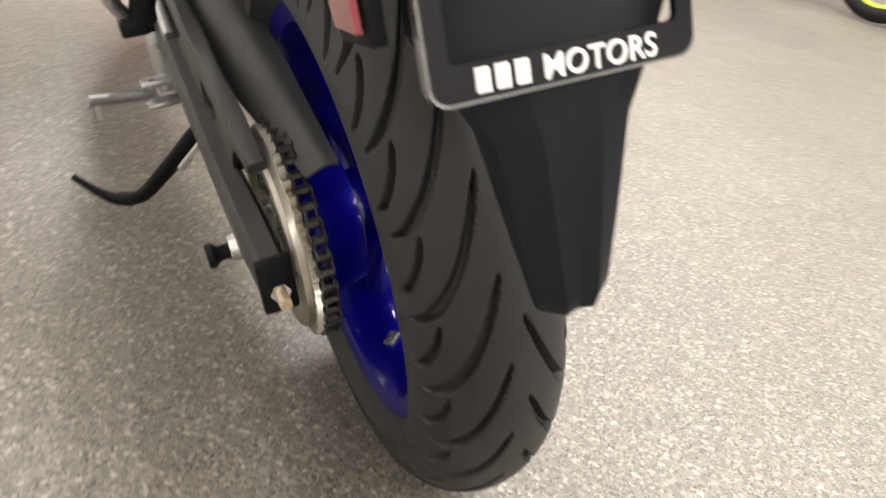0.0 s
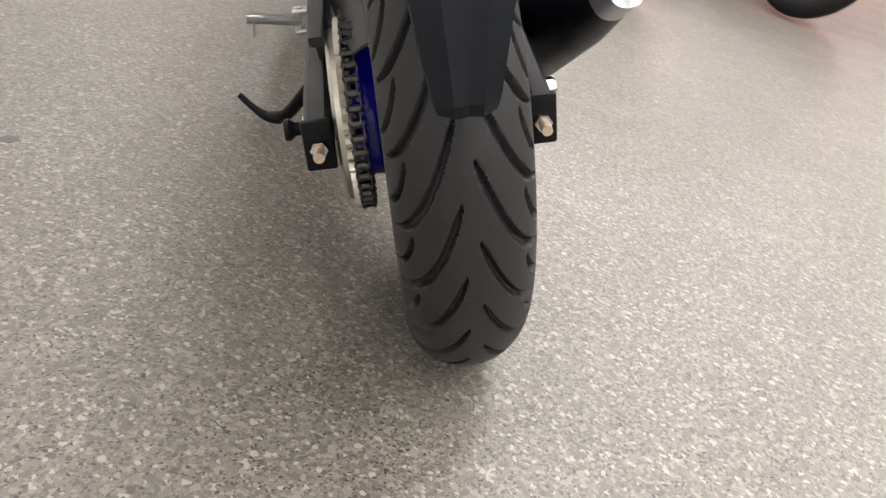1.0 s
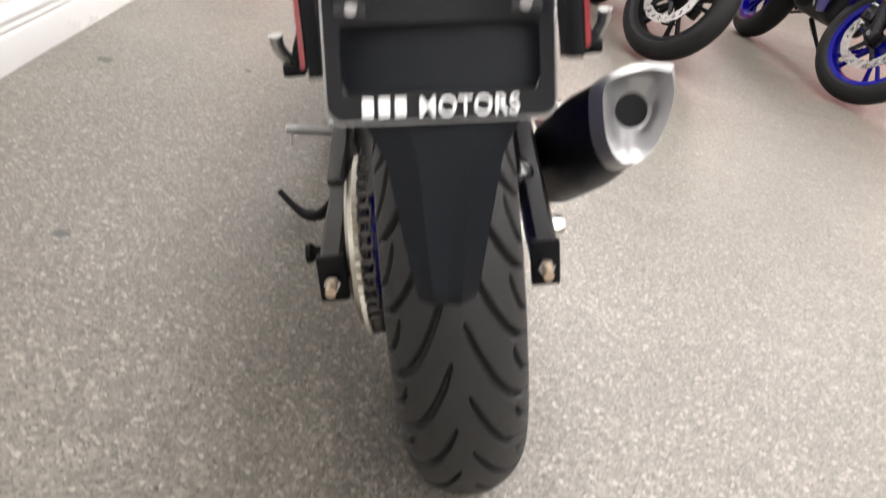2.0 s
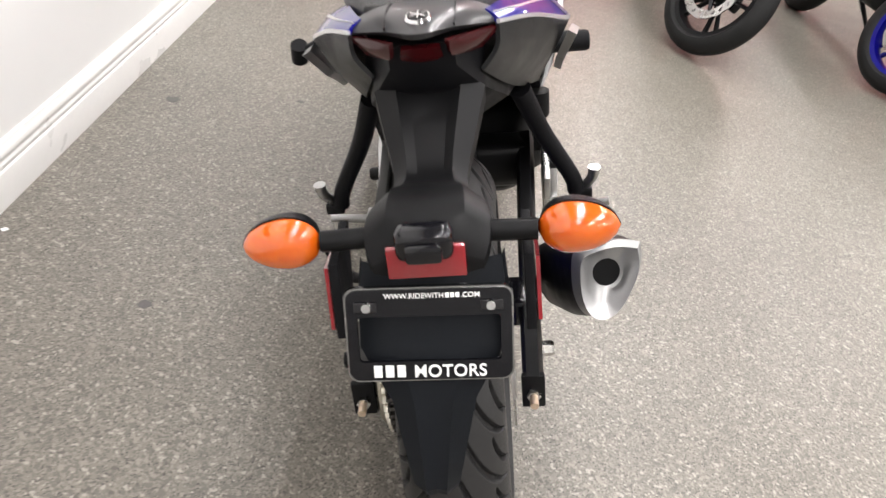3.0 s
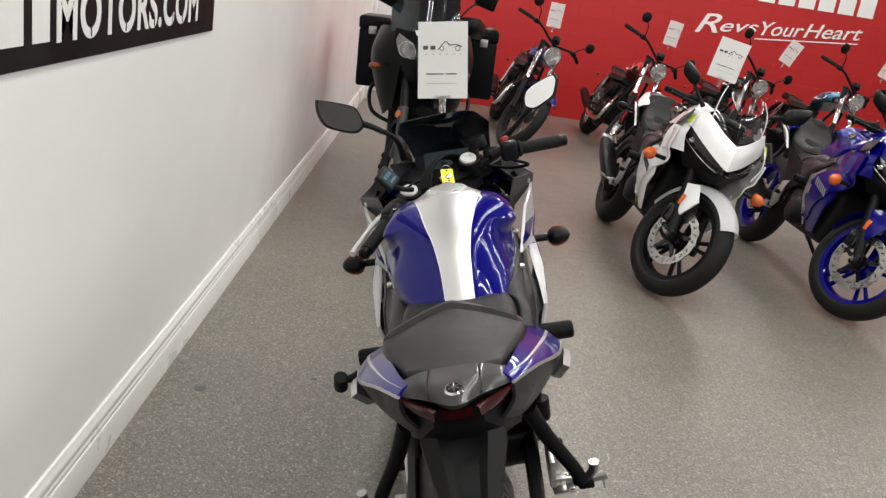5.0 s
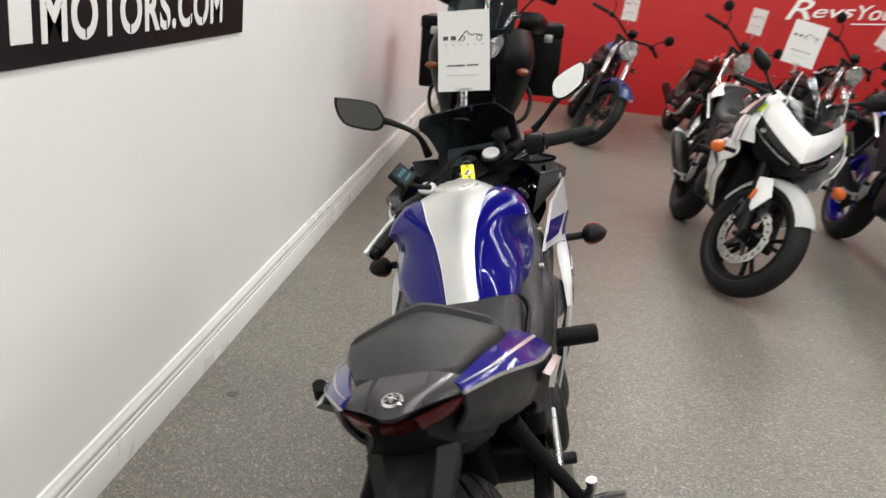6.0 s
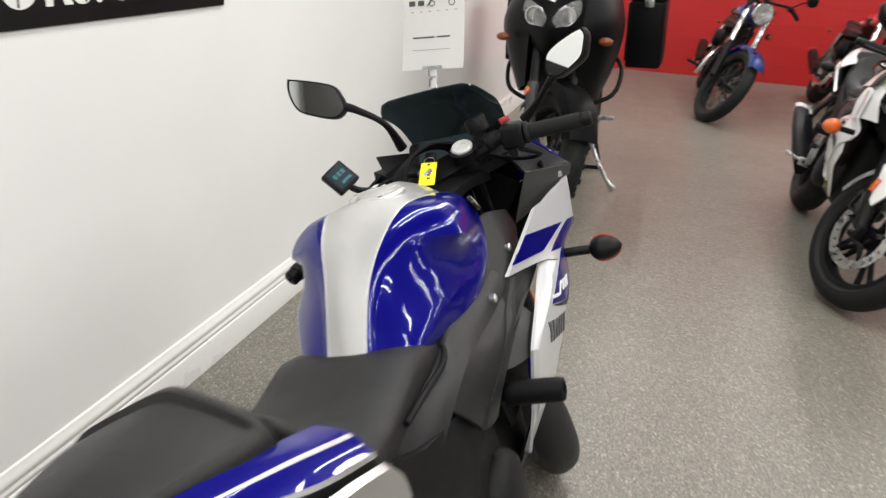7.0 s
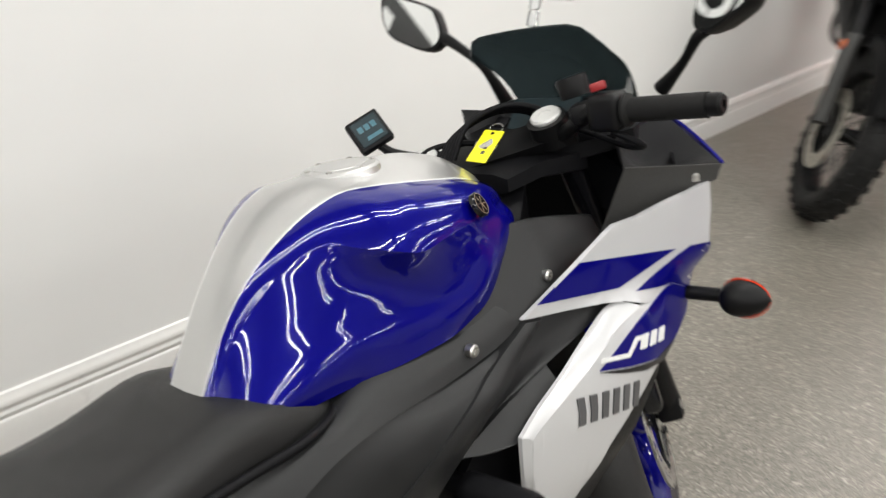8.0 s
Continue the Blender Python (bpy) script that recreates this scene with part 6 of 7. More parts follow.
def plate(parent):
    """A dealer's plate frame over an empty black plate, on the carrier."""
    m = Matrix.Translation((-0.004, -0.362, 0.636)) @ pose(0, 0, 0, -16.0, 2.8, 1.5)
    # the plate's own plane: x across, z up
    rim = []
    for cx, cz, a0 in ((0.0715, 0.0385, 0), (-0.0715, 0.0385, 90), (-0.0715, -0.0375, 180), (0.0715, -0.0375, 270)):
        for k in range(6):
            a = radians(a0 + 18 * k)
            rim.append((cx + 0.011 * math.cos(a), cz + 0.011 * math.sin(a)))

    def inset(pts, d):
        return [(x * (1 - d / 0.0825), z * (1 - d / 0.0495)) for x, z in pts]

    hole = []
    for cx, cz, a0 in ((0.066, 0.016, 0), (-0.066, 0.016, 90), (-0.066, -0.0235, 180), (0.066, -0.0235, 270)):
        for k in range(6):
            a = radians(a0 + 18 * k)
            hole.append((cx + 0.004 * math.cos(a), cz + 0.004 * math.sin(a)))

    def hollow(outer, inner, y0, y1):
        bands = [(outer, y1), (inner, y1), (inner, y0), (outer, y0), (outer, y1)]
        bm = loft([[(x, y, z) for x, z in pts] for pts, y in bands], caps=False)
        bmesh.ops.remove_doubles(bm, verts=bm.verts, dist=1e-6)
        return bm
    fr = part("plate_frame", hollow(rim, inset(rim, 0.0022), 0.004, -0.004), FRAMERIM, parent, "chrome edged dealer plate frame", 30, m)
    part("frame_face", hollow(inset(rim, 0.0018), hole, 0.0, -0.0052), GLOSSBLACK, fr, "black frame face", 30, m)
    for sx in (-1, 1):
        part("slot", box((0.022, 0.002, 0.010), (sx * 0.0615, -0.0064, 0.0305), 0.0008, 1), GREY, fr, "", 30, m)
        part("plate_screw", revolve([(0, -0.010), (0.0045, -0.010), (0.0055, -0.008), (0.0055, -0.005), (0, -0.005)], (sx * 0.0605, 0, 0.0305), "Y", 14), CHROME, fr, "bright plate screw", 30, m)
    turn = Matrix(((1, 0, 0, 0), (0, 0, -1, 0), (0, 1, 0, 0), (0, 0, 0, 1)))
    lettering("MOTORS", 0.0182, m @ Matrix.Translation((-0.017, -0.0056, -0.0438)) @ turn, LETTER, fr, "lettering", 0.0005, 1.0, 0.0, 1.06, "white lettering", 0.014, 0.071)
    for k in range(3):
        part("letter_bar", box((0.0082, 0.0012, 0.0128), (-0.0525 + k * 0.0116, -0.0058, -0.0371), 0.0003, 1), LETTER, fr, "white plain bar", 30, m)
    lettering("WWW.RIDEWITH", 0.0072, m @ Matrix.Translation((-0.043, -0.0056, 0.0388)) @ turn, LETTER, fr, "lettering", 0.0004, 1.0, 0.0, 1.0, "small white lettering", 0.010, 0.058)
    for k in range(3):
        part("letter_bar", box((0.0040, 0.001, 0.0050), (0.0185 + k * 0.0050, -0.0058, 0.0413), 0.0003, 1), LETTER, fr, "small white plain bar", 30, m)
    lettering(".COM", 0.0072, m @ Matrix.Translation((0.0315, -0.0056, 0.0388)) @ turn, LETTER, fr, "lettering", 0.0004, 1.0, 0.0, 1.0, "small white lettering", 0.010, 0.018)
    return fr


# ---- cruiser and touring motorcycles ----
def spoke_wheel(parent, name, c, tyre_r, tyre_w, rim_r, rim_mat, m=None, spokes=36, knobs=False):
    bm = revolve([(rim_r + 0.004, -tyre_w * 0.36), (rim_r - 0.010, -tyre_w * 0.30), (rim_r - 0.014, 0), (rim_r - 0.010, tyre_w * 0.30), (rim_r + 0.004, tyre_w * 0.36), (rim_r - 0.004, tyre_w * 0.36), (rim_r - 0.022, 0), (rim_r - 0.004, -tyre_w * 0.36)], c, "X", 56)
    revolve([(0, -0.07), (0.03, -0.07), (0.034, -0.05), (0.026, 0), (0.034, 0.05), (0.03, 0.07), (0, 0.07)], c, "X", 20, bm)
    w = part(name, bm, rim_mat, parent, "spoked wheel with a bright rim", 45, m)
    sp = bmesh.new()
    o = Vector(c)
    for k in range(spokes):
        a = 2 * math.pi * k / spokes
        b = a + (0.35 if k % 2 else -0.35)
        s = 1 if k % 4 < 2 else -1
        tube([o + Vector((s * 0.05, 0.03 * math.cos(b), 0.03 * math.sin(b))), o + Vector((0, (rim_r - 0.015) * math.cos(a), (rim_r - 0.015) * math.sin(a)))], 0.0022, 5, 0, sp)
    part("spokes", sp, ARM, w, "thin dark spokes", 40, m)["kind"] = "stuff"
    part("tyre", tyre_mesh(c, tyre_r, tyre_w, rim_r, False, 96), DARKTYRE, w, "black tyre", 40, m)
    if knobs:
        kb = bmesh.new()
        for k in range(56):
            a = 2 * math.pi * k / 56
            for x in ((-0.03, 0.006), (0.03, 0.006)) if k % 2 else ((-0.012, 0.0), (0.018, 0.0), (-0.047, 0.02), (0.047, 0.02)):
                box((0.022, 0.026, 0.007), (0, 0, 0), 0.002, 1, kb, m=Matrix.Translation(o) @ Matrix.Rotation(a, 4, "X") @ Matrix.Translation((x[0], 0, tyre_r - 0.002 - 1.3 * x[1])))
        part("tread", kb, DARKTYRE, w, "black knobbly tread", 40, m)["kind"] = "stuff"
    return w


def cruiser(m, label, tank_mat, tank_label, steer=24.0, rim=SATIN):
    t = thing("cruiser_motorcycle", m, label, "motorcycle", "cruiser motorcycles")
    P, A = Vector((0, 1.14, 0.80)), Vector((0, -math.sin(radians(29)), math.cos(radians(29))))
    st = Matrix.Translation(P) @ Matrix.Rotation(radians(steer), 4, A) @ Matrix.Translation(-P)
    fc, rc = (0, 1.55, 0.325), (0, 0, 0.315)
    spoke_wheel(t, "front_wheel", fc, 0.325, 0.10, 0.245, rim, st)
    spoke_wheel(t, "rear_wheel", rc, 0.315, 0.15, 0.21, rim)
    part("brake_disc", disc_mesh(fc, -0.075, 0.149, 0.10, 24, 0.005), STEEL, t, "drilled front disc", 30, st)
    for sx in (-1, 1):
        fk = part("fork_leg", tube([(sx * 0.105, 1.09, 0.97), (sx * 0.105, 1.33, 0.57)], 0.022, 14), CHROME, t, "bright fork tube", 40, st)
        part("fork_boot", tube([(sx * 0.105, 1.09, 0.965), (sx * 0.105, 1.15, 0.855)], 0.028, 14), SATIN, fk, "black fork cover", 40, st)
        part("fork_slider", tube([(sx * 0.105, 1.30, 0.61), (sx * 0.105, 1.47, 0.33)], 0.030, 14), SATIN, fk, "black lower fork leg", 40, st)
        part("reflector", box((0.006, 0.02, 0.06), (sx * 0.137, 1.31, 0.60), 0.002, 1), AMBERDARK, fk, "orange fork reflector", 40, st)
        bar = part("handlebar", tube([(0, 1.08, 1.0), (sx * 0.10, 1.07, 1.03), (sx * 0.24, 1.02, 1.07), (sx * 0.38, 0.92, 1.05), (sx * 0.42, 0.89, 1.045)], 0.012, 10, 20), SATIN, t, "black handlebar", 50, st)
        part("grip", tube([(sx * 0.30, 0.985, 1.064), (sx * 0.425, 0.885, 1.044)], 0.018, 12), GRIP, bar, "black rubber grip", 40, st)
        part("switch_box", box((0.05, 0.05, 0.045), (sx * 0.265, 1.005, 1.066), 0.012), SATIN, bar, "", 40, st)
        ms = part("mirror_stalk", tube([(sx * 0.25, 1.01, 1.07), (sx * 0.30, 1.02, 1.16), (sx * 0.36, 1.0, 1.20)], 0.006, 8, 10), SATIN, bar, "black mirror stalk", 50, st)
        b = revolve([(0, -0.018), (0.03, -0.016), (0.048, -0.004), (0.05, 0.004), (0.046, 0.006), (0, 0.006)], (0, 0, 0), "Y", 28)
        part("mirror_head", b, SATIN, ms, "round black mirror", 40, st @ pose(sx * 0.37, 1.0, 1.215, 0, 0, 180))
        sg = part("signal_shell", ball((0.055, 0.06, 0.055), (sx * 0.19, 1.17, 0.80)), SATIN, t, "black front signal", 40, st)
        part("lens", ball((0.034, 0.026, 0.034), (sx * 0.19, 1.195, 0.80)), AMBERDARK, sg, "orange signal lens", 40, st)
        part("rear_signal", ball((0.036, 0.05, 0.036), (sx * 0.16, -0.20, 0.62)), AMBERDARK, t, "orange rear signal")
    hl = part("headlight", revolve([(0, -0.10), (0.05, -0.09), (0.078, -0.05), (0.086, 0.0), (0.088, 0.02), (0.082, 0.026)], (0, 1.20, 0.915), "Y", 36, closed=False), CHROME, t, "round chrome headlight", 40, st)
    part("reflector_bowl", revolve([(0.082, 0.024), (0.06, -0.01), (0.03, -0.035), (0, -0.04)], (0, 1.20, 0.915), "Y", 36, closed=False), CHROME, hl, "chrome reflector", 40, st)
    part("headlight_glass", revolve([(0.082, 0.024), (0.06, 0.034), (0.03, 0.04), (0, 0.041), (0, 0.038), (0.03, 0.037), (0.06, 0.031), (0.08, 0.022)], (0, 1.20, 0.915), "Y", 36), LAMPGLASS, hl, "clear headlight glass", 40, st)
    part("triple_clamp", box((0.27, 0.06, 0.035), (0, 1.09, 0.965), 0.012), SATIN, t, "black fork clamp", 40, st)
    part("speedometer", revolve([(0, 0.03), (0.035, 0.03), (0.042, 0.02), (0.042, -0.02), (0, -0.02)], (0, 0, 0), "Z", 28), SATIN, t, "round black speedometer", 40, st @ pose(0, 1.06, 1.05, 30))
    rings = []
    for y, z, hw, hh in ((0.56, 0.735, 0.04, 0.03), (0.62, 0.77, 0.085, 0.06), (0.74, 0.81, 0.125, 0.085), (0.88, 0.84, 0.145, 0.095), (1.0, 0.855, 0.125, 0.085), (1.08, 0.86, 0.075, 0.06), (1.105, 0.86, 0.04, 0.035)):
        rings.append([(hw * math.sin(a), y, z + hh * (math.cos(a) if math.cos(a) > -0.5 else -0.5)) for a in [2 * math.pi * k / 28 for k in range(28)]])
    fine = [cat_rom([r[k] for r in rings], 25) for k in range(28)]
    tk = part("tank", loft([[fine[k][i] for k in range(28)] for i in range(25)]), tank_mat, t, tank_label, 60)
    for sx in (-1, 1):
        b = slab([(0.74, 0.80), (0.88, 0.855), (0.98, 0.86), (0.96, 0.83), (0.86, 0.80)], lambda y, z: 0.137, 0.01, 0)
        part("tank_badge", b if sx > 0 else flip_x(b), LETTER, tk, "pale tank badge")
    part("fuel_cap", revolve([(0, 0.012), (0.03, 0.012), (0.034, 0.006), (0.034, -0.01), (0, -0.01)], (0, 0.88, 0.938), "Z", 24), CHROME, tk, "chrome fuel cap")
    seat = [ring_at((0, 0.60, 0.70), 0.07, 0.03), ring_at((0, 0.48, 0.685), 0.125, 0.04), ring_at((0, 0.32, 0.68), 0.15, 0.045), ring_at((0, 0.20, 0.70), 0.13, 0.045), ring_at((0, 0.12, 0.735), 0.10, 0.03)]
    part("seat", loft(seat), VINYL, t, "low black vinyl seat", 60)
    part("pillion_seat", loft([ring_at((0, 0.10, 0.745), 0.09, 0.03), ring_at((0, -0.05, 0.755), 0.095, 0.035), ring_at((0, -0.18, 0.74), 0.06, 0.025)]), VINYL, t, "black pillion seat", 60)
    fen = []
    for k in range(15):
        a = radians(20 + 150 * k / 14)
        y, z = rc[1] - 0.345 * math.cos(a), rc[2] + 0.345 * math.sin(a)
        fen.append([(-0.085, y + 0.05 * math.cos(a), z - 0.05 * math.sin(a)), (-0.075, y, z), (0, y - 0.012 * math.cos(a), z + 0.012 * math.sin(a)), (0.075, y, z), (0.085, y + 0.05 * math.cos(a), z - 0.05 * math.sin(a))])
    bm = loft(fen, closed=False)
    bmesh.ops.solidify(bm, geom=bm.faces[:], thickness=0.003)
    part("rear_fender", bm, SATIN, t, "black rear fender", 50)
    fen = []
    for k in range(13):
        a = radians(45 + 105 * k / 12)
        y, z = fc[1] + 0.348 * math.cos(a), fc[2] + 0.348 * math.sin(a)
        fen.append([(-0.066, y - 0.035 * math.cos(a), z - 0.035 * math.sin(a)), (-0.058, y, z), (0, y + 0.010 * math.cos(a), z + 0.010 * math.sin(a)), (0.058, y, z), (0.066, y - 0.035 * math.cos(a), z - 0.035 * math.sin(a))])
    bm = loft(fen, closed=False)
    bmesh.ops.solidify(bm, geom=bm.faces[:], thickness=0.003)
    part("front_fender", bm, tank_mat, t, "painted front fender", 50, st)
    eng = part("engine", box((0.22, 0.36, 0.24), (0, 0.70, 0.36), 0.05, 3), ENGINE, t, "black air-cooled engine", 50)
    for tilt, y in ((-28, 0.62), (28, 0.82)):
        for k in range(9):
            part("cooling_fin", box((0.19 - 0.004 * abs(k - 4), 0.15, 0.009), (0, 0, 0.02 + 0.02 * k), 0.003, 1), ENGINE, eng, "", 40, Matrix.Translation((0, y, 0.44)) @ pose(0, 0, 0, tilt * -0.9))
    for sx in (-1, 1):
        part("engine_cover", revolve([(0, sx * 0.15), (0.07, sx * 0.148), (0.09, sx * 0.13), (0.095, sx * 0.10), (0, sx * 0.10)], (0, 0.68, 0.36), "X", 32), ENGINE, eng, "round black engine cover")
        part("footrest", tube([(sx * 0.14, 0.86, 0.29), (sx * 0.29, 0.86, 0.30)], 0.014, 10), SATIN, t, "black footrest")
        part("frame_tube", tube([(sx * 0.04, 1.10, 0.78), (sx * 0.09, 1.02, 0.45), (sx * 0.10, 0.90, 0.22), (sx * 0.10, 0.55, 0.20), (sx * 0.10, 0.42, 0.40), (sx * 0.09, 0.30, 0.64)], 0.016, 10, 24), SATIN, t, "black steel frame tube", 50)
        part("shock", tube([(sx * 0.12, 0.02, 0.36), (sx * 0.11, 0.14, 0.66)], 0.026, 12), CHROME, t, "chrome rear shock")
        part("swingarm", tube([(sx * 0.11, 0.45, 0.36), (sx * 0.11, 0, 0.315)], 0.018, 10), SATIN, t, "black swingarm tube")
    part("air_cleaner", revolve([(0, 0.19), (0.05, 0.188), (0.075, 0.17), (0.078, 0.12), (0, 0.12)], (0, 0.72, 0.56), "X", 32), SATIN, t, "round black air cleaner")
    ex = part("exhaust_pipe", tube([(0.08, 0.88, 0.52), (0.14, 0.98, 0.42), (0.16, 0.90, 0.26), (0.17, 0.55, 0.23), (0.17, 0.30, 0.27)], 0.022, 12, 24), CHROME, t, "chrome exhaust pipe", 50)
    part("silencer", tube([(0.17, 0.32, 0.265), (0.18, -0.02, 0.34), (0.185, -0.22, 0.38)], 0, 16, 8, radii=[0.036, 0.048, 0.044]), SATIN, ex, "black silencer", 50)
    part("silencer_tip", tube([(0.185, -0.21, 0.378), (0.187, -0.25, 0.386)], 0.046, 16), CHROME, ex, "bright silencer tip")
    part("side_stand", tube([(-0.10, 0.60, 0.22), (-0.20, 0.66, 0.11), (-0.245, 0.67, 0.073)], 0.012, 8, 8), SATIN, t, "black side stand")
    part("tail_lamp", ball((0.10, 0.05, 0.05), (0, -0.28, 0.66)), RED, t, "red tail lamp")
    part("radiator", box((0.16, 0.04, 0.24), (0, 1.00, 0.42), 0.008, 1), BLACK, t, "black radiator", 40, pose(0, 0, 0))
    return t


def touring_bike(m):
    t = thing("touring_motorcycle", m, "tall black adventure touring motorcycle with side cases", "motorcycle")
    P, A = Vector((0, 1.20, 0.95)), Vector((0, -math.sin(radians(26)), math.cos(radians(26))))
    st = Matrix.Translation(P) @ Matrix.Rotation(radians(35), 4, A) @ Matrix.Translation(-P)
    fc, rc = (0, 1.58, 0.335), (0, 0, 0.335)
    spoke_wheel(t, "front_wheel", fc, 0.335, 0.115, 0.245, SATIN, st, 32, True)
    spoke_wheel(t, "rear_wheel", rc, 0.335, 0.15, 0.22, SATIN)
    for sx in (-1, 1):
        part("brake_disc", disc_mesh(fc, sx * 0.078, 0.155, 0.10, 28, 0.005), SPROCKET, t, "drilled front disc", 30, st)
        fk = part("fork_leg", tube([(sx * 0.105, 1.17, 1.02), (sx * 0.105, 1.43, 0.60)], 0.023, 14), SATIN, t, "dark fork tube", 40, st)
        part("fork_slider", tube([(sx * 0.105, 1.40, 0.64), (sx * 0.105, 1.565, 0.34)], 0.030, 14), ARM, fk, "dark grey lower fork leg", 40, st)
        part("brake_caliper", box((0.05, 0.06, 0.11), (sx * 0.098, 1.48, 0.42), 0.012), GLOSSBLACK, fk, "black brake caliper", 40, st)
        part("reflector", revolve([(0, 0), (0.022, 0), (0.022, 0.01), (0, 0.01)], (sx * 0.13, 1.42, 0.60), "X", 16), AMBER, fk, "round orange reflector", 40, st)
        b = sweep_panel([[(0.06, 1.36, 1.06), (0.20, 1.20, 1.08), (0.27, 0.95, 1.05), (0.22, 0.70, 0.98)], [(0.10, 1.40, 0.92), (0.27, 1.22, 0.93), (0.30, 0.95, 0.90), (0.24, 0.70, 0.86)], [(0.12, 1.36, 0.76), (0.24, 1.20, 0.74), (0.26, 0.95, 0.70), (0.20, 0.72, 0.72)],
                         [(0.14, 1.28, 0.62), (0.20, 1.16, 0.58), (0.20, 0.98, 0.55), (0.17, 0.80, 0.60)]], 16, 14, 0.006)
        part("side_fairing", b if sx > 0 else flip_x(b), TOURBLACK, t, "matt black tank side fairing", 50)
        h = sweep_panel([[(0.015, 1.455, 0.995), (0.07, 1.445, 1.03), (0.125, 1.395, 1.055)], [(0.015, 1.475, 0.962), (0.075, 1.465, 0.985), (0.14, 1.41, 1.01)], [(0.018, 1.475, 0.925), (0.07, 1.468, 0.935), (0.115, 1.43, 0.955)]], 10, 8, 0.004)
        hl = part("headlight", h if sx > 0 else flip_x(h), LAMPGLASS, t, "clear slanted headlight", 50)
        b = revolve([(0.040, 0.012), (0.03, -0.012), (0.012, -0.02), (0, -0.021), (0, -0.026), (0.032, -0.018), (0.044, 0.012)], (0, 0, 0), "Y", 28)
        part("reflector_bowl", b, CHROME, hl, "chrome headlight bowl", 40, pose(sx * 0.075, 1.445, 0.978))
        bar = part("handlebar", tube([(0, 1.10, 1.13), (sx * 0.14, 1.08, 1.16), (sx * 0.30, 1.0, 1.20), (sx * 0.42, 0.95, 1.19)], 0.012, 10, 18), SATIN, t, "black handlebar", 50, st)
        part("grip", tube([(sx * 0.31, 0.995, 1.198), (sx * 0.43, 0.945, 1.189)], 0.018, 12), GRIP, bar, "black grip", 40, st)
        part("lever", tube([(sx * 0.27, 1.06, 1.19), (sx * 0.35, 1.07, 1.20), (sx * 0.43, 1.03, 1.19)], 0.006, 8, 8), SATIN, bar, "black lever", 40, st)
        hg = sweep_panel([[(sx * 0.22, 1.10, 1.22), (sx * 0.34, 1.10, 1.25), (sx * 0.46, 1.02, 1.23)], [(sx * 0.22, 1.13, 1.17), (sx * 0.34, 1.13, 1.19), (sx * 0.47, 1.03, 1.18)], [(sx * 0.23, 1.11, 1.12), (sx * 0.34, 1.10, 1.13), (sx * 0.45, 1.02, 1.14)]], 12, 8, 0.004)
        part("knuckle_guard", hg, TOURBLACK, bar, "black knuckle guard", 50, st)
        ms = part("mirror_stalk", tube([(sx * 0.25, 1.03, 1.20), (sx * 0.30, 1.04, 1.30), (sx * 0.36, 1.02, 1.34)], 0.006, 8, 10), SATIN, bar, "black mirror stalk", 50, st)
        part("mirror_head", box((0.15, 0.03, 0.095), (sx * 0.40, 1.02, 1.37), 0.013, 3), TOURBLACK, ms, "black mirror head", 40, st)
        cs = part("side_case", box((0.20, 0.42, 0.38), (sx * 0.36, 0.16, 0.81), 0.018, 3), TOURBLACK, t, "large black hard side case", 40)
        part("case_lid", box((0.212, 0.432, 0.09), (sx * 0.36, 0.16, 1.035), 0.022, 3), TOURBLACK, cs, "black case lid", 40)
        part("case_latch", box((0.05, 0.012, 0.05), (sx * 0.37, 0.376, 0.99), 0.003, 2), ALU, cs, "bright case latch")
        part("case_frame", tube([(sx * 0.26, 0.36, 0.66), (sx * 0.26, 0.36, 0.98), (sx * 0.26, -0.04, 0.98), (sx * 0.26, -0.04, 0.66)], 0.009, 8), SATIN, cs, "black case carrier tube")
        cr = part("crash_bar", tube([(sx * 0.12, 1.06, 0.50), (sx * 0.27, 1.02, 0.56), (sx * 0.30, 0.92, 0.68), (sx * 0.24, 0.80, 0.74)], 0.012, 10, 16), SATIN, t, "black tubular crash bar", 50)
        part("footrest", tube([(sx * 0.14, 0.62, 0.36), (sx * 0.25, 0.62, 0.365)], 0.013, 10), ALU, t, "bright footrest")
        part("front_signal", ball((0.07, 0.05, 0.04), (sx * 0.25, 1.32, 0.86)), AMBERDARK, t, "orange front signal")
    scr = sweep_panel([[(-0.18, 1.30, 1.06), (-0.09, 1.40, 1.06), (0, 1.43, 1.06), (0.09, 1.40, 1.06), (0.18, 1.30, 1.06)], [(-0.19, 1.22, 1.22), (-0.10, 1.29, 1.23), (0, 1.31, 1.235), (0.10, 1.29, 1.23), (0.19, 1.22, 1.22)], [(-0.15, 1.16, 1.38), (-0.08, 1.21, 1.42), (0, 1.225, 1.43), (0.08, 1.21, 1.42), (0.15, 1.16, 1.38)]], 15, 9, 0.004)
    part("windscreen", scr, SMOKE, t, "tall smoked windscreen", 50)
    nose = sweep_panel([[(-0.15, 1.36, 1.08), (-0.07, 1.43, 1.075), (0, 1.45, 1.07), (0.07, 1.43, 1.075), (0.15, 1.36, 1.08)], [(-0.15, 1.37, 1.0), (-0.06, 1.44, 0.99), (0, 1.47, 0.985), (0.06, 1.44, 0.99), (0.15, 1.37, 1.0)], [(-0.14, 1.37, 0.91), (-0.06, 1.45, 0.905), (0, 1.48, 0.90), (0.06, 1.45, 0.905), (0.14, 1.37, 0.91)],
                        [(-0.12, 1.32, 0.80), (-0.05, 1.38, 0.78), (0, 1.40, 0.775), (0.05, 1.38, 0.78), (0.12, 1.32, 0.80)]], 21, 14, 0.005)
    part("nose_cowl", nose, TOURBLACK, t, "black nose cowl around the lamps", 50)
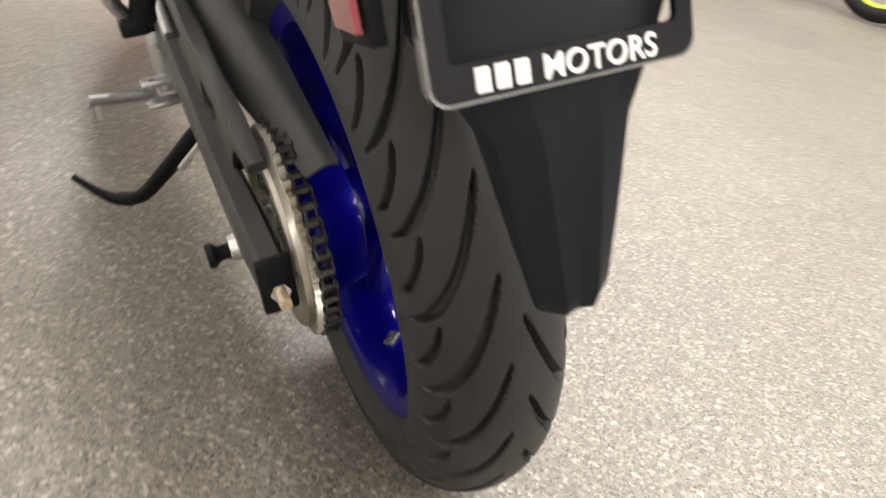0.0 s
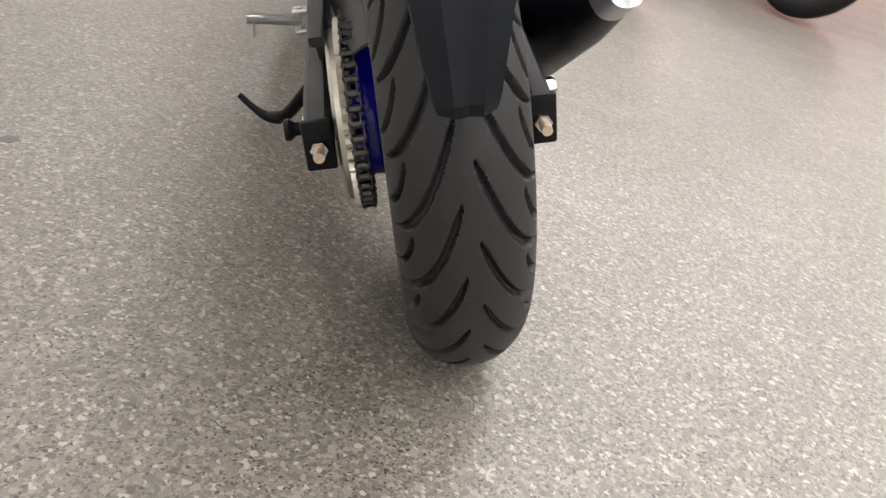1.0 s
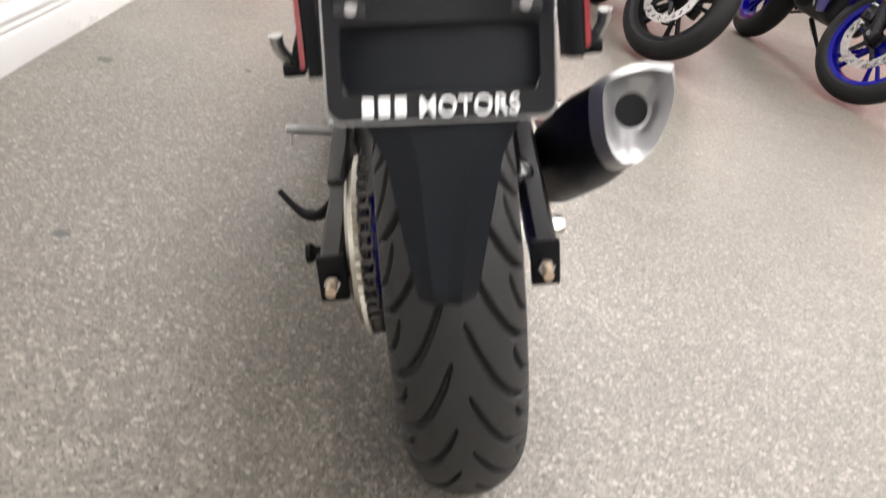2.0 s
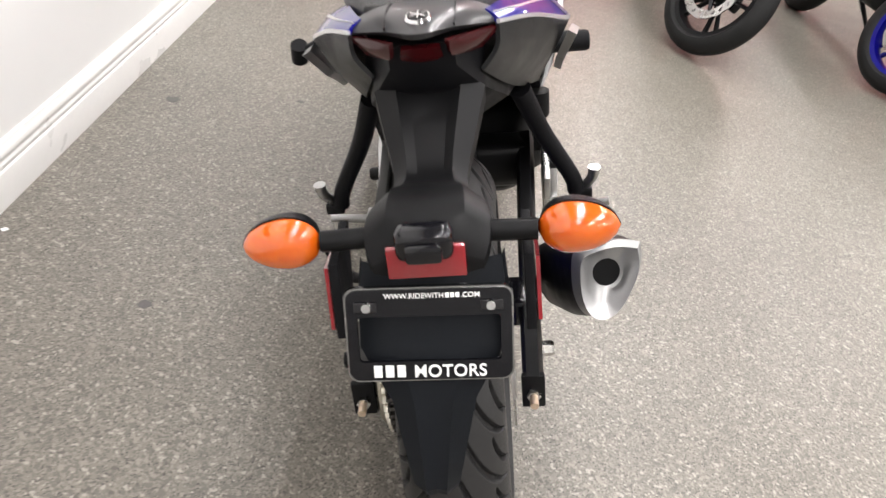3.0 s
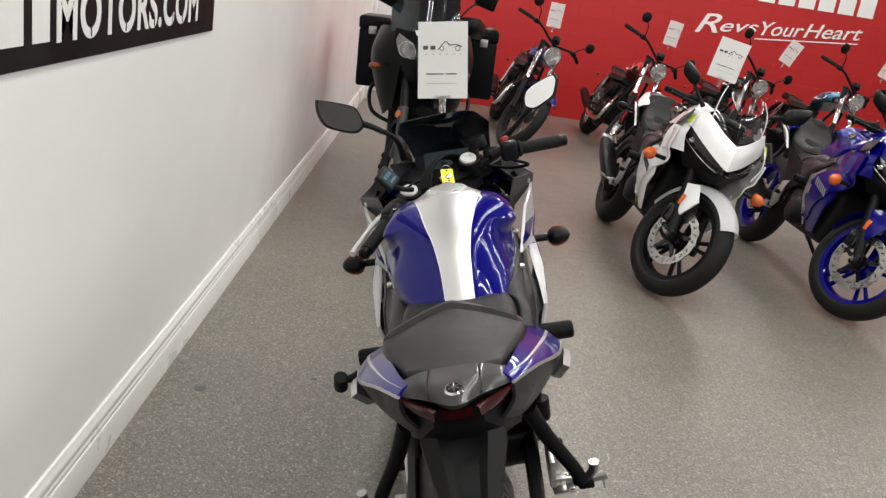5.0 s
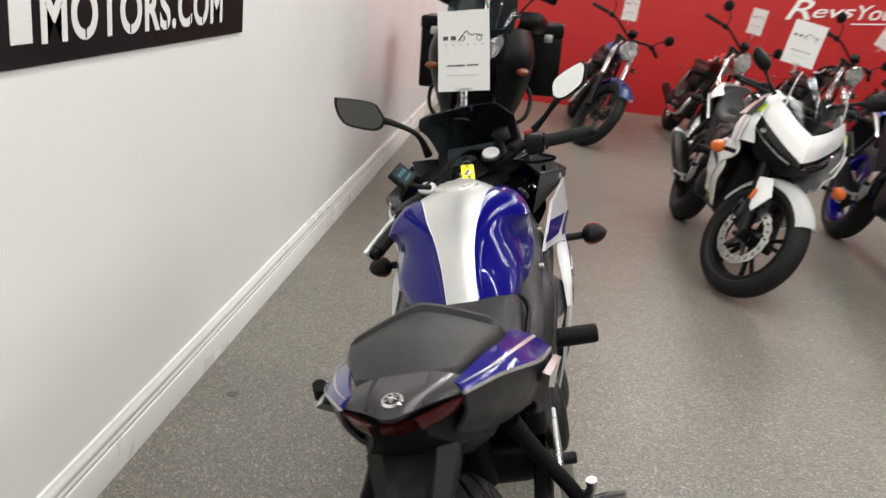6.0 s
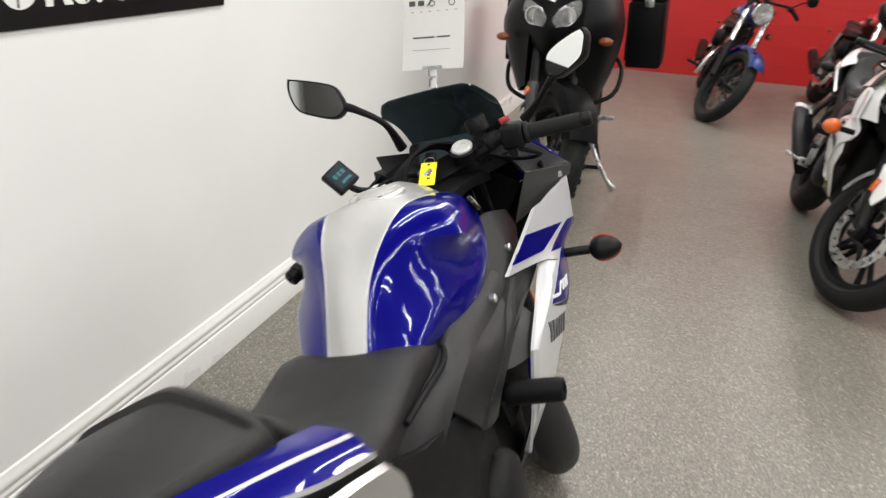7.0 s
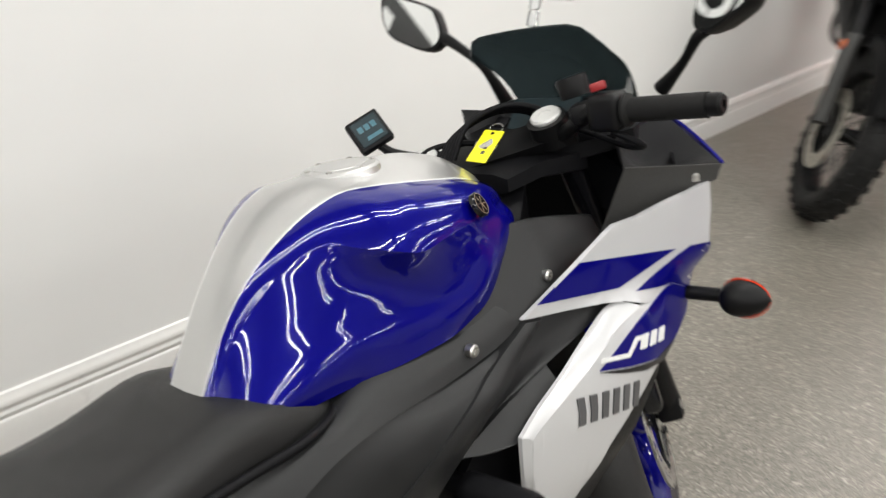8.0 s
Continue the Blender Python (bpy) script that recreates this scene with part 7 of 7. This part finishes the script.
    part("nose_flash", quad_panel([(-0.03, 1.462, 1.075), (0.04, 1.458, 1.085), (0.03, 1.462, 1.06), (-0.02, 1.475, 1.04)], 0.002, 4), LETTER, t, "white zigzag flash")
    fen = []
    for k in range(15):
        a = radians(30 + 125 * k / 14)
        y, z = fc[1] + 0.362 * math.cos(a), fc[2] + 0.362 * math.sin(a)
        fen.append([(-0.085, y - 0.05 * math.cos(a), z - 0.05 * math.sin(a)), (-0.07, y, z), (0, y + 0.012 * math.cos(a), z + 0.012 * math.sin(a)), (0.07, y, z), (0.085, y - 0.05 * math.cos(a), z - 0.05 * math.sin(a))])
    bm = loft(fen, closed=False)
    bmesh.ops.solidify(bm, geom=bm.faces[:], thickness=0.004)
    part("front_fender", bm, TOURBLACK, t, "matt black front fender", 50, st)
    part("tank", loft([ring_at((0, 0.62, 0.86), 0.10, 0.06), ring_at((0, 0.78, 0.94), 0.17, 0.10), ring_at((0, 1.0, 1.0), 0.19, 0.11), ring_at((0, 1.18, 1.02), 0.14, 0.09)]), GLOSSBLACK, t, "black fuel tank", 60)
    part("rider_seat", loft([ring_at((0, 0.66, 0.86), 0.09, 0.04), ring_at((0, 0.45, 0.85), 0.15, 0.05), ring_at((0, 0.22, 0.88), 0.15, 0.05), ring_at((0, -0.1, 0.93), 0.13, 0.05)]), VINYL, t, "black seat", 60)
    eng = part("engine", box((0.34, 0.50, 0.44), (0, 0.86, 0.50), 0.06, 3), ENGINE, t, "black engine behind a skid plate", 50)
    part("radiator", box((0.30, 0.05, 0.34), (0, 1.17, 0.66), 0.012, 2), TOURBLACK, t, "black radiator")
    part("skid_plate", quad_panel([(-0.13, 1.16, 0.48), (0.13, 1.16, 0.48), (0.11, 0.80, 0.22), (-0.11, 0.80, 0.22)], 0.006, 6), SATIN, t, "dark skid plate")
    part("tail_rack", box((0.22, 0.24, 0.02), (0, -0.16, 1.0), 0.006, 2), SATIN, t, "black luggage rack")
    part("side_stand", tube([(-0.13, 0.74, 0.30), (-0.20, 0.80, 0.16), (-0.27, 0.82, 0.045), (-0.31, 0.83, 0.012)], 0, 10, 14, radii=[0.014, 0.013, 0.012, 0.02]), ALU, t, "pale aluminium side stand")
    for sx in (-1, 1):
        part("centre_stand", tube([(sx * 0.11, 0.45, 0.33), (sx * 0.14, 0.42, 0.16), (sx * 0.17, 0.40, 0.02)], 0.014, 8, 8), SATIN, t, "black centre stand leg")
    part("stand_bar", tube([(-0.19, 0.40, 0.014), (0.19, 0.40, 0.014)], 0.013, 8), SATIN, t, "")
    return t

# ---- the motorcycles ----
def stand_at(x, y, heading, lean, z=0.0):
    """Rear contact point, heading (degrees to the left from +y) and lean to the bike's left."""
    return Matrix.Translation((x, y, z)) @ pose(0, 0, 0, 0, 0, heading) @ pose(0, 0, 0, 0, -lean, 0)


HERO = stand_at(0.9635, 1.3125, 1.0, 17.0, -0.009)
hero_cols = dict(tank=BLUE, stripe=SILVER, upper=PEARL, lower=PEARLWHITE, decal=BLUE, bars=SCRIPT, belly=SATIN, belly_label="black belly panel", cheek_label="glossy front cowl side", wheel=BLUE, fender=BLUE, nose=BLUE, cheek=BLUE, lime=False, edge=False, tail=BLUE, flash=SILVER, tank_label="glossy blue fuel tank with a broad silver stripe",
                 upper_label="silver white upper fairing panel", lower_label="white lower fairing panel", decal_label="blue fairing graphic", wheel_label="glossy blue cast wheel", fender_label="blue front fender",
                 nose_label="blue nose cowl", tail_label="glossy blue tail side panel")
hero = sport_bike(HERO, "blue and white sport motorcycle leaning on its side stand", hero_cols, 31.6, True)

white_cols = dict(hero_cols, belly=WHITE, belly_label="white belly panel", lime=True, cheek=WHITE, tank=GLOSSBLACK, stripe=GLOSSBLACK, upper=WHITE, lower=WHITE, decal=None, bars=GREY, wheel=SATIN, fender=WHITE, nose=WHITE, tail=WHITE, flash=SILVER, tank_label="black fuel tank", upper_label="white upper fairing panel",
                  lower_label="white lower fairing panel", wheel_label="satin black cast wheel", fender_label="white front fender", tail_label="white tail side panel")
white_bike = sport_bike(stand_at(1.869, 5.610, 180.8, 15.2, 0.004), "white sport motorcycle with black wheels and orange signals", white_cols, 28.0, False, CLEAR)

blue_cols = dict(hero_cols, belly=BLUE, belly_label="dark blue belly panel", edge=True, tank=BLUE, stripe=BLUE, upper=BLUE, lower=BLUE, decal=None, bars=SILVER, tank_label="dark blue fuel tank", upper_label="dark blue upper fairing panel", lower_label="dark blue lower fairing panel", nose=BLUE, nose_label="blue nose cowl")
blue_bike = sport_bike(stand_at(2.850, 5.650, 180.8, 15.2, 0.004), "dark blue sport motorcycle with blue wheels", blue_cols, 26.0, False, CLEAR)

lime_cols = dict(white_cols, wheel=LIME, wheel_label="lime yellow cast wheel", lower=GREY, lower_label="dark grey lower fairing panel", upper=GREY, upper_label="dark grey upper fairing panel", nose=GREY, nose_label="dark grey nose cowl", cheek=GREY, belly=GREY, belly_label="dark grey belly panel", fender=GREY, fender_label="dark grey front fender", tail=GREY, tail_label="dark grey tail side panel", lime=False)
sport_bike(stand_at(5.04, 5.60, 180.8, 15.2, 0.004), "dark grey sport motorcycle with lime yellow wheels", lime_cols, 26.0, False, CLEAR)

touring_bike(stand_at(0.580, 6.26, 180 - 0.9, -2.0, 0.0))
ROW = [(1.41, "cruiser motorcycle with a bright blue tank", TANKBLUE, "bright blue teardrop tank", 22.0), (2.42, "cruiser motorcycle with a red tank", CARDINAL, "red teardrop tank with a pale badge", 24.0),
       (3.40, "cruiser motorcycle with a black tank", GLOSSBLACK, "black teardrop tank", 24.0), (4.34, "cruiser motorcycle with a teal blue tank", TEALTANK, "teal blue teardrop tank", 22.0)]
for x, label, mat, tl, steer in ROW:
    cruiser(stand_at(x - 0.096, 9.45, 180.0, 21.0, 0.003), label, mat, tl, steer, STEEL if mat is CARDINAL else SATIN)


# ---- sheets, tags and small things ----
def price_sheet(m, w, h, label, marks=True):
    """A printed sheet, origin at its lower middle, x across, z up, printed side to -y, held by a clear clip."""
    t = thing("price_sheet", m, label, "paper", "price sheets")
    n = 9
    rows = []
    for j in range(n):
        v = j / (n - 1)
        rows.append([((-0.5 + i / 6) * w, 0.006 * math.sin(math.pi * v) + 0.002 * math.sin(2 * math.pi * i / 6) * v, v * h) for i in range(7)])
    bm = loft(rows, closed=False)
    bmesh.ops.solidify(bm, geom=bm.faces[:], thickness=0.0006)
    s = part("sheet", bm, PAPER, t, "white printed sheet", 60)
    if marks:
        def mark(x0, x1, z0, z1, mat, y=-0.0016):
            vv = (z0 + z1) / 2 / h
            yy = 0.006 * math.sin(math.pi * vv) + y
            part("print_bar", box(((x1 - x0) * w, 0.0006, z1 - z0), ((x0 + x1) / 2 * w, yy, (z0 + z1) / 2), 0.0, 1), mat, s, "printed plain bar")
        for k in range(2):
            mark(-0.40 + 0.15 * k, -0.30 + 0.15 * k, h * 0.64, h * 0.69, INK)
        logo = tube([(-0.10 * w, 0.0035, h * 0.635), (-0.02 * w, 0.0035, h * 0.70), (0.06 * w, 0.0035, h * 0.745), (0.14 * w, 0.0035, h * 0.70), (0.26 * w, 0.0035, h * 0.705), (0.38 * w, 0.0035, h * 0.68)], 0.0013, 6, 22)
        part("print_curve", logo, INK, s, "drawn curve")
        for q in ((0.30, 0.035), (-0.02, 0.03)):
            ring = revolve([(q[1] * w * 1.2, -0.0006), (q[1] * w * 1.2 + 0.0016, -0.0006), (q[1] * w * 1.2 + 0.0016, 0.0006), (q[1] * w * 1.2, 0.0006)], (q[0] * w, 0.0035, h * 0.655), "Y", 24)
            part("print_curve", ring, INK, s, "drawn ring")
        for k in range(6):
            mark(-0.36 + 0.14 * k, -0.32 + 0.14 * k, h * 0.575, h * 0.585, PALEINK)
        mark(-0.33, 0.02, h * 0.315, h * 0.330, INK)
        mark(0.06, 0.28, h * 0.315, h * 0.330, INK)
        mark(-0.33, 0.28, h * 0.195, h * 0.202, PALEINK)
    c = part("clip", box((0.020, 0.006, 0.022), (0, 0.002, -0.004), 0.002, 2), CLIPGLASS, t, "clear plastic sheet clip")
    part("clip_jaw", box((0.046, 0.004, 0.007), (0, -0.001, 0.004), 0.0015, 1), CLIPGLASS, c, "")
    part("clip_foot", box((0.018, 0.010, 0.024), (0, 0.004, -0.028), 0.003, 2), CLIPGLASS, c, "")
    return t


def placed(parent_m, origin, right, up):
    """A pose in a bike's space from an origin, the way across and the way up."""
    u = Vector(up).normalized()
    r = Vector(right)
    r = (r - u * r.dot(u)).normalized()
    b = u.cross(r)
    return parent_m @ Matrix(((r.x, b.x, u.x, origin[0]), (r.y, b.y, u.y, origin[1]), (r.z, b.z, u.z, origin[2]), (0, 0, 0, 1)))


price_sheet(placed(HERO, (0.028, 1.205, 1.092), (1, -0.08, -0.17), (0.15, 0.30, 0.94)), 0.140, 0.216, "white printed sheet clipped upright on the windscreen")
price_sheet(pose(2.095, 4.60, 1.085, 0, 10, 0), 0.160, 0.205, "white printed sheet on the white motorcycle's screen")
for x, tilt in ((1.62, 3), (2.70, 8), (3.78, 24), (4.72, 20)):
    price_sheet(pose(x, 8.1, 1.10, 0, tilt, 0), 0.13, 0.216, "small white sheet hung on a cruiser's handlebar")


def key_tag():
    m = placed(HERO, (0.013, 1.036, 0.880), (1, -0.1, -0.24), (-0.03, 0.85, 0.53))
    t = thing("key_tag", m, "yellow plastic key tag hanging from the ignition key", "key tag")
    bm = box((0.034, 0.002, 0.066), (0, 0, 0.033), 0.0009, 1)
    g = part("tag", bm, YELLOW, t, "yellow plastic tag")
    for k, (z0, z1) in enumerate(((0.016, 0.022), (0.026, 0.030), (0.034, 0.042))):
        part("mark", box((0.006, 0.0008, z1 - z0), (0.003, -0.0013, (z0 + z1) / 2), 0, 1), INK, g, "dark ink mark")
    part("hole", revolve([(0, -0.0014), (0.003, -0.0014), (0.003, 0.0014), (0, 0.0014)], (0, 0, 0.059), "Y", 12), BLACK, g, "")
    pts = [(0.011 * math.cos(a), 0.0, 0.070 + 0.011 * math.sin(a)) for a in [2 * math.pi * k / 20 for k in range(21)]]
    part("key_ring", tube(pts, 0.0009, 6), STEEL, t, "thin steel key ring")
    part("key", box((0.022, 0.006, 0.022), (0.0, 0.004, 0.088), 0.003, 2), BLACK, t, "black key head")
    return t


key_tag()


def small_display():
    """A small square display on a short arm at the left fork clamp."""
    m = placed(HERO, (-0.139, 0.978, 0.940), (0.021, 0.036, 0.016), (-0.032, 0.002, 0.037))
    t = thing("small_display", m, "small square black display on a short arm", "display")
    b = part("body", box((0.056, 0.016, 0.056), (0, 0.008, 0), 0.004, 3), SATIN, t, "black plastic body")
    part("screen", box((0.044, 0.0015, 0.044), (0, -0.0008, 0), 0.0006, 1), SCREENBLUE, b, "dark blue screen")
    for k in range(3):
        part("print_bar", box((0.008, 0.0006, 0.010), (-0.011 + 0.011 * k, -0.0018, 0.006), 0, 1), TEAL, b, "pale blue plain bar")
    part("print_bar", box((0.026, 0.0006, 0.006), (0.004, -0.0018, -0.012), 0, 1), TEAL, b, "pale blue plain bar")
    part("arm", tube([(0, 0.014, -0.012), (0.01, 0.018, -0.04), (0.03, 0.02, -0.062), (0.042, 0.022, -0.072)], 0.007, 8, 12), SATIN, t, "black mounting arm")
    return t


small_display()


def luggage_hook():
    t = thing("luggage_hook", HERO @ pose(-0.182, 0.215, 0.755), "small black luggage hook under the tail", "hook")
    bm = tube([(0.01, -0.01, 0.01), (-0.015, 0.0, -0.008), (-0.032, 0.010, -0.016)], 0.008, 10, 8)
    part("arm", bm, BLACK, t)
    part("knob", tube([(-0.040, 0.004, -0.006), (-0.046, 0.020, -0.034)], 0.013, 12), BLACK, t, "black rubber knob")
    return t


luggage_hook()
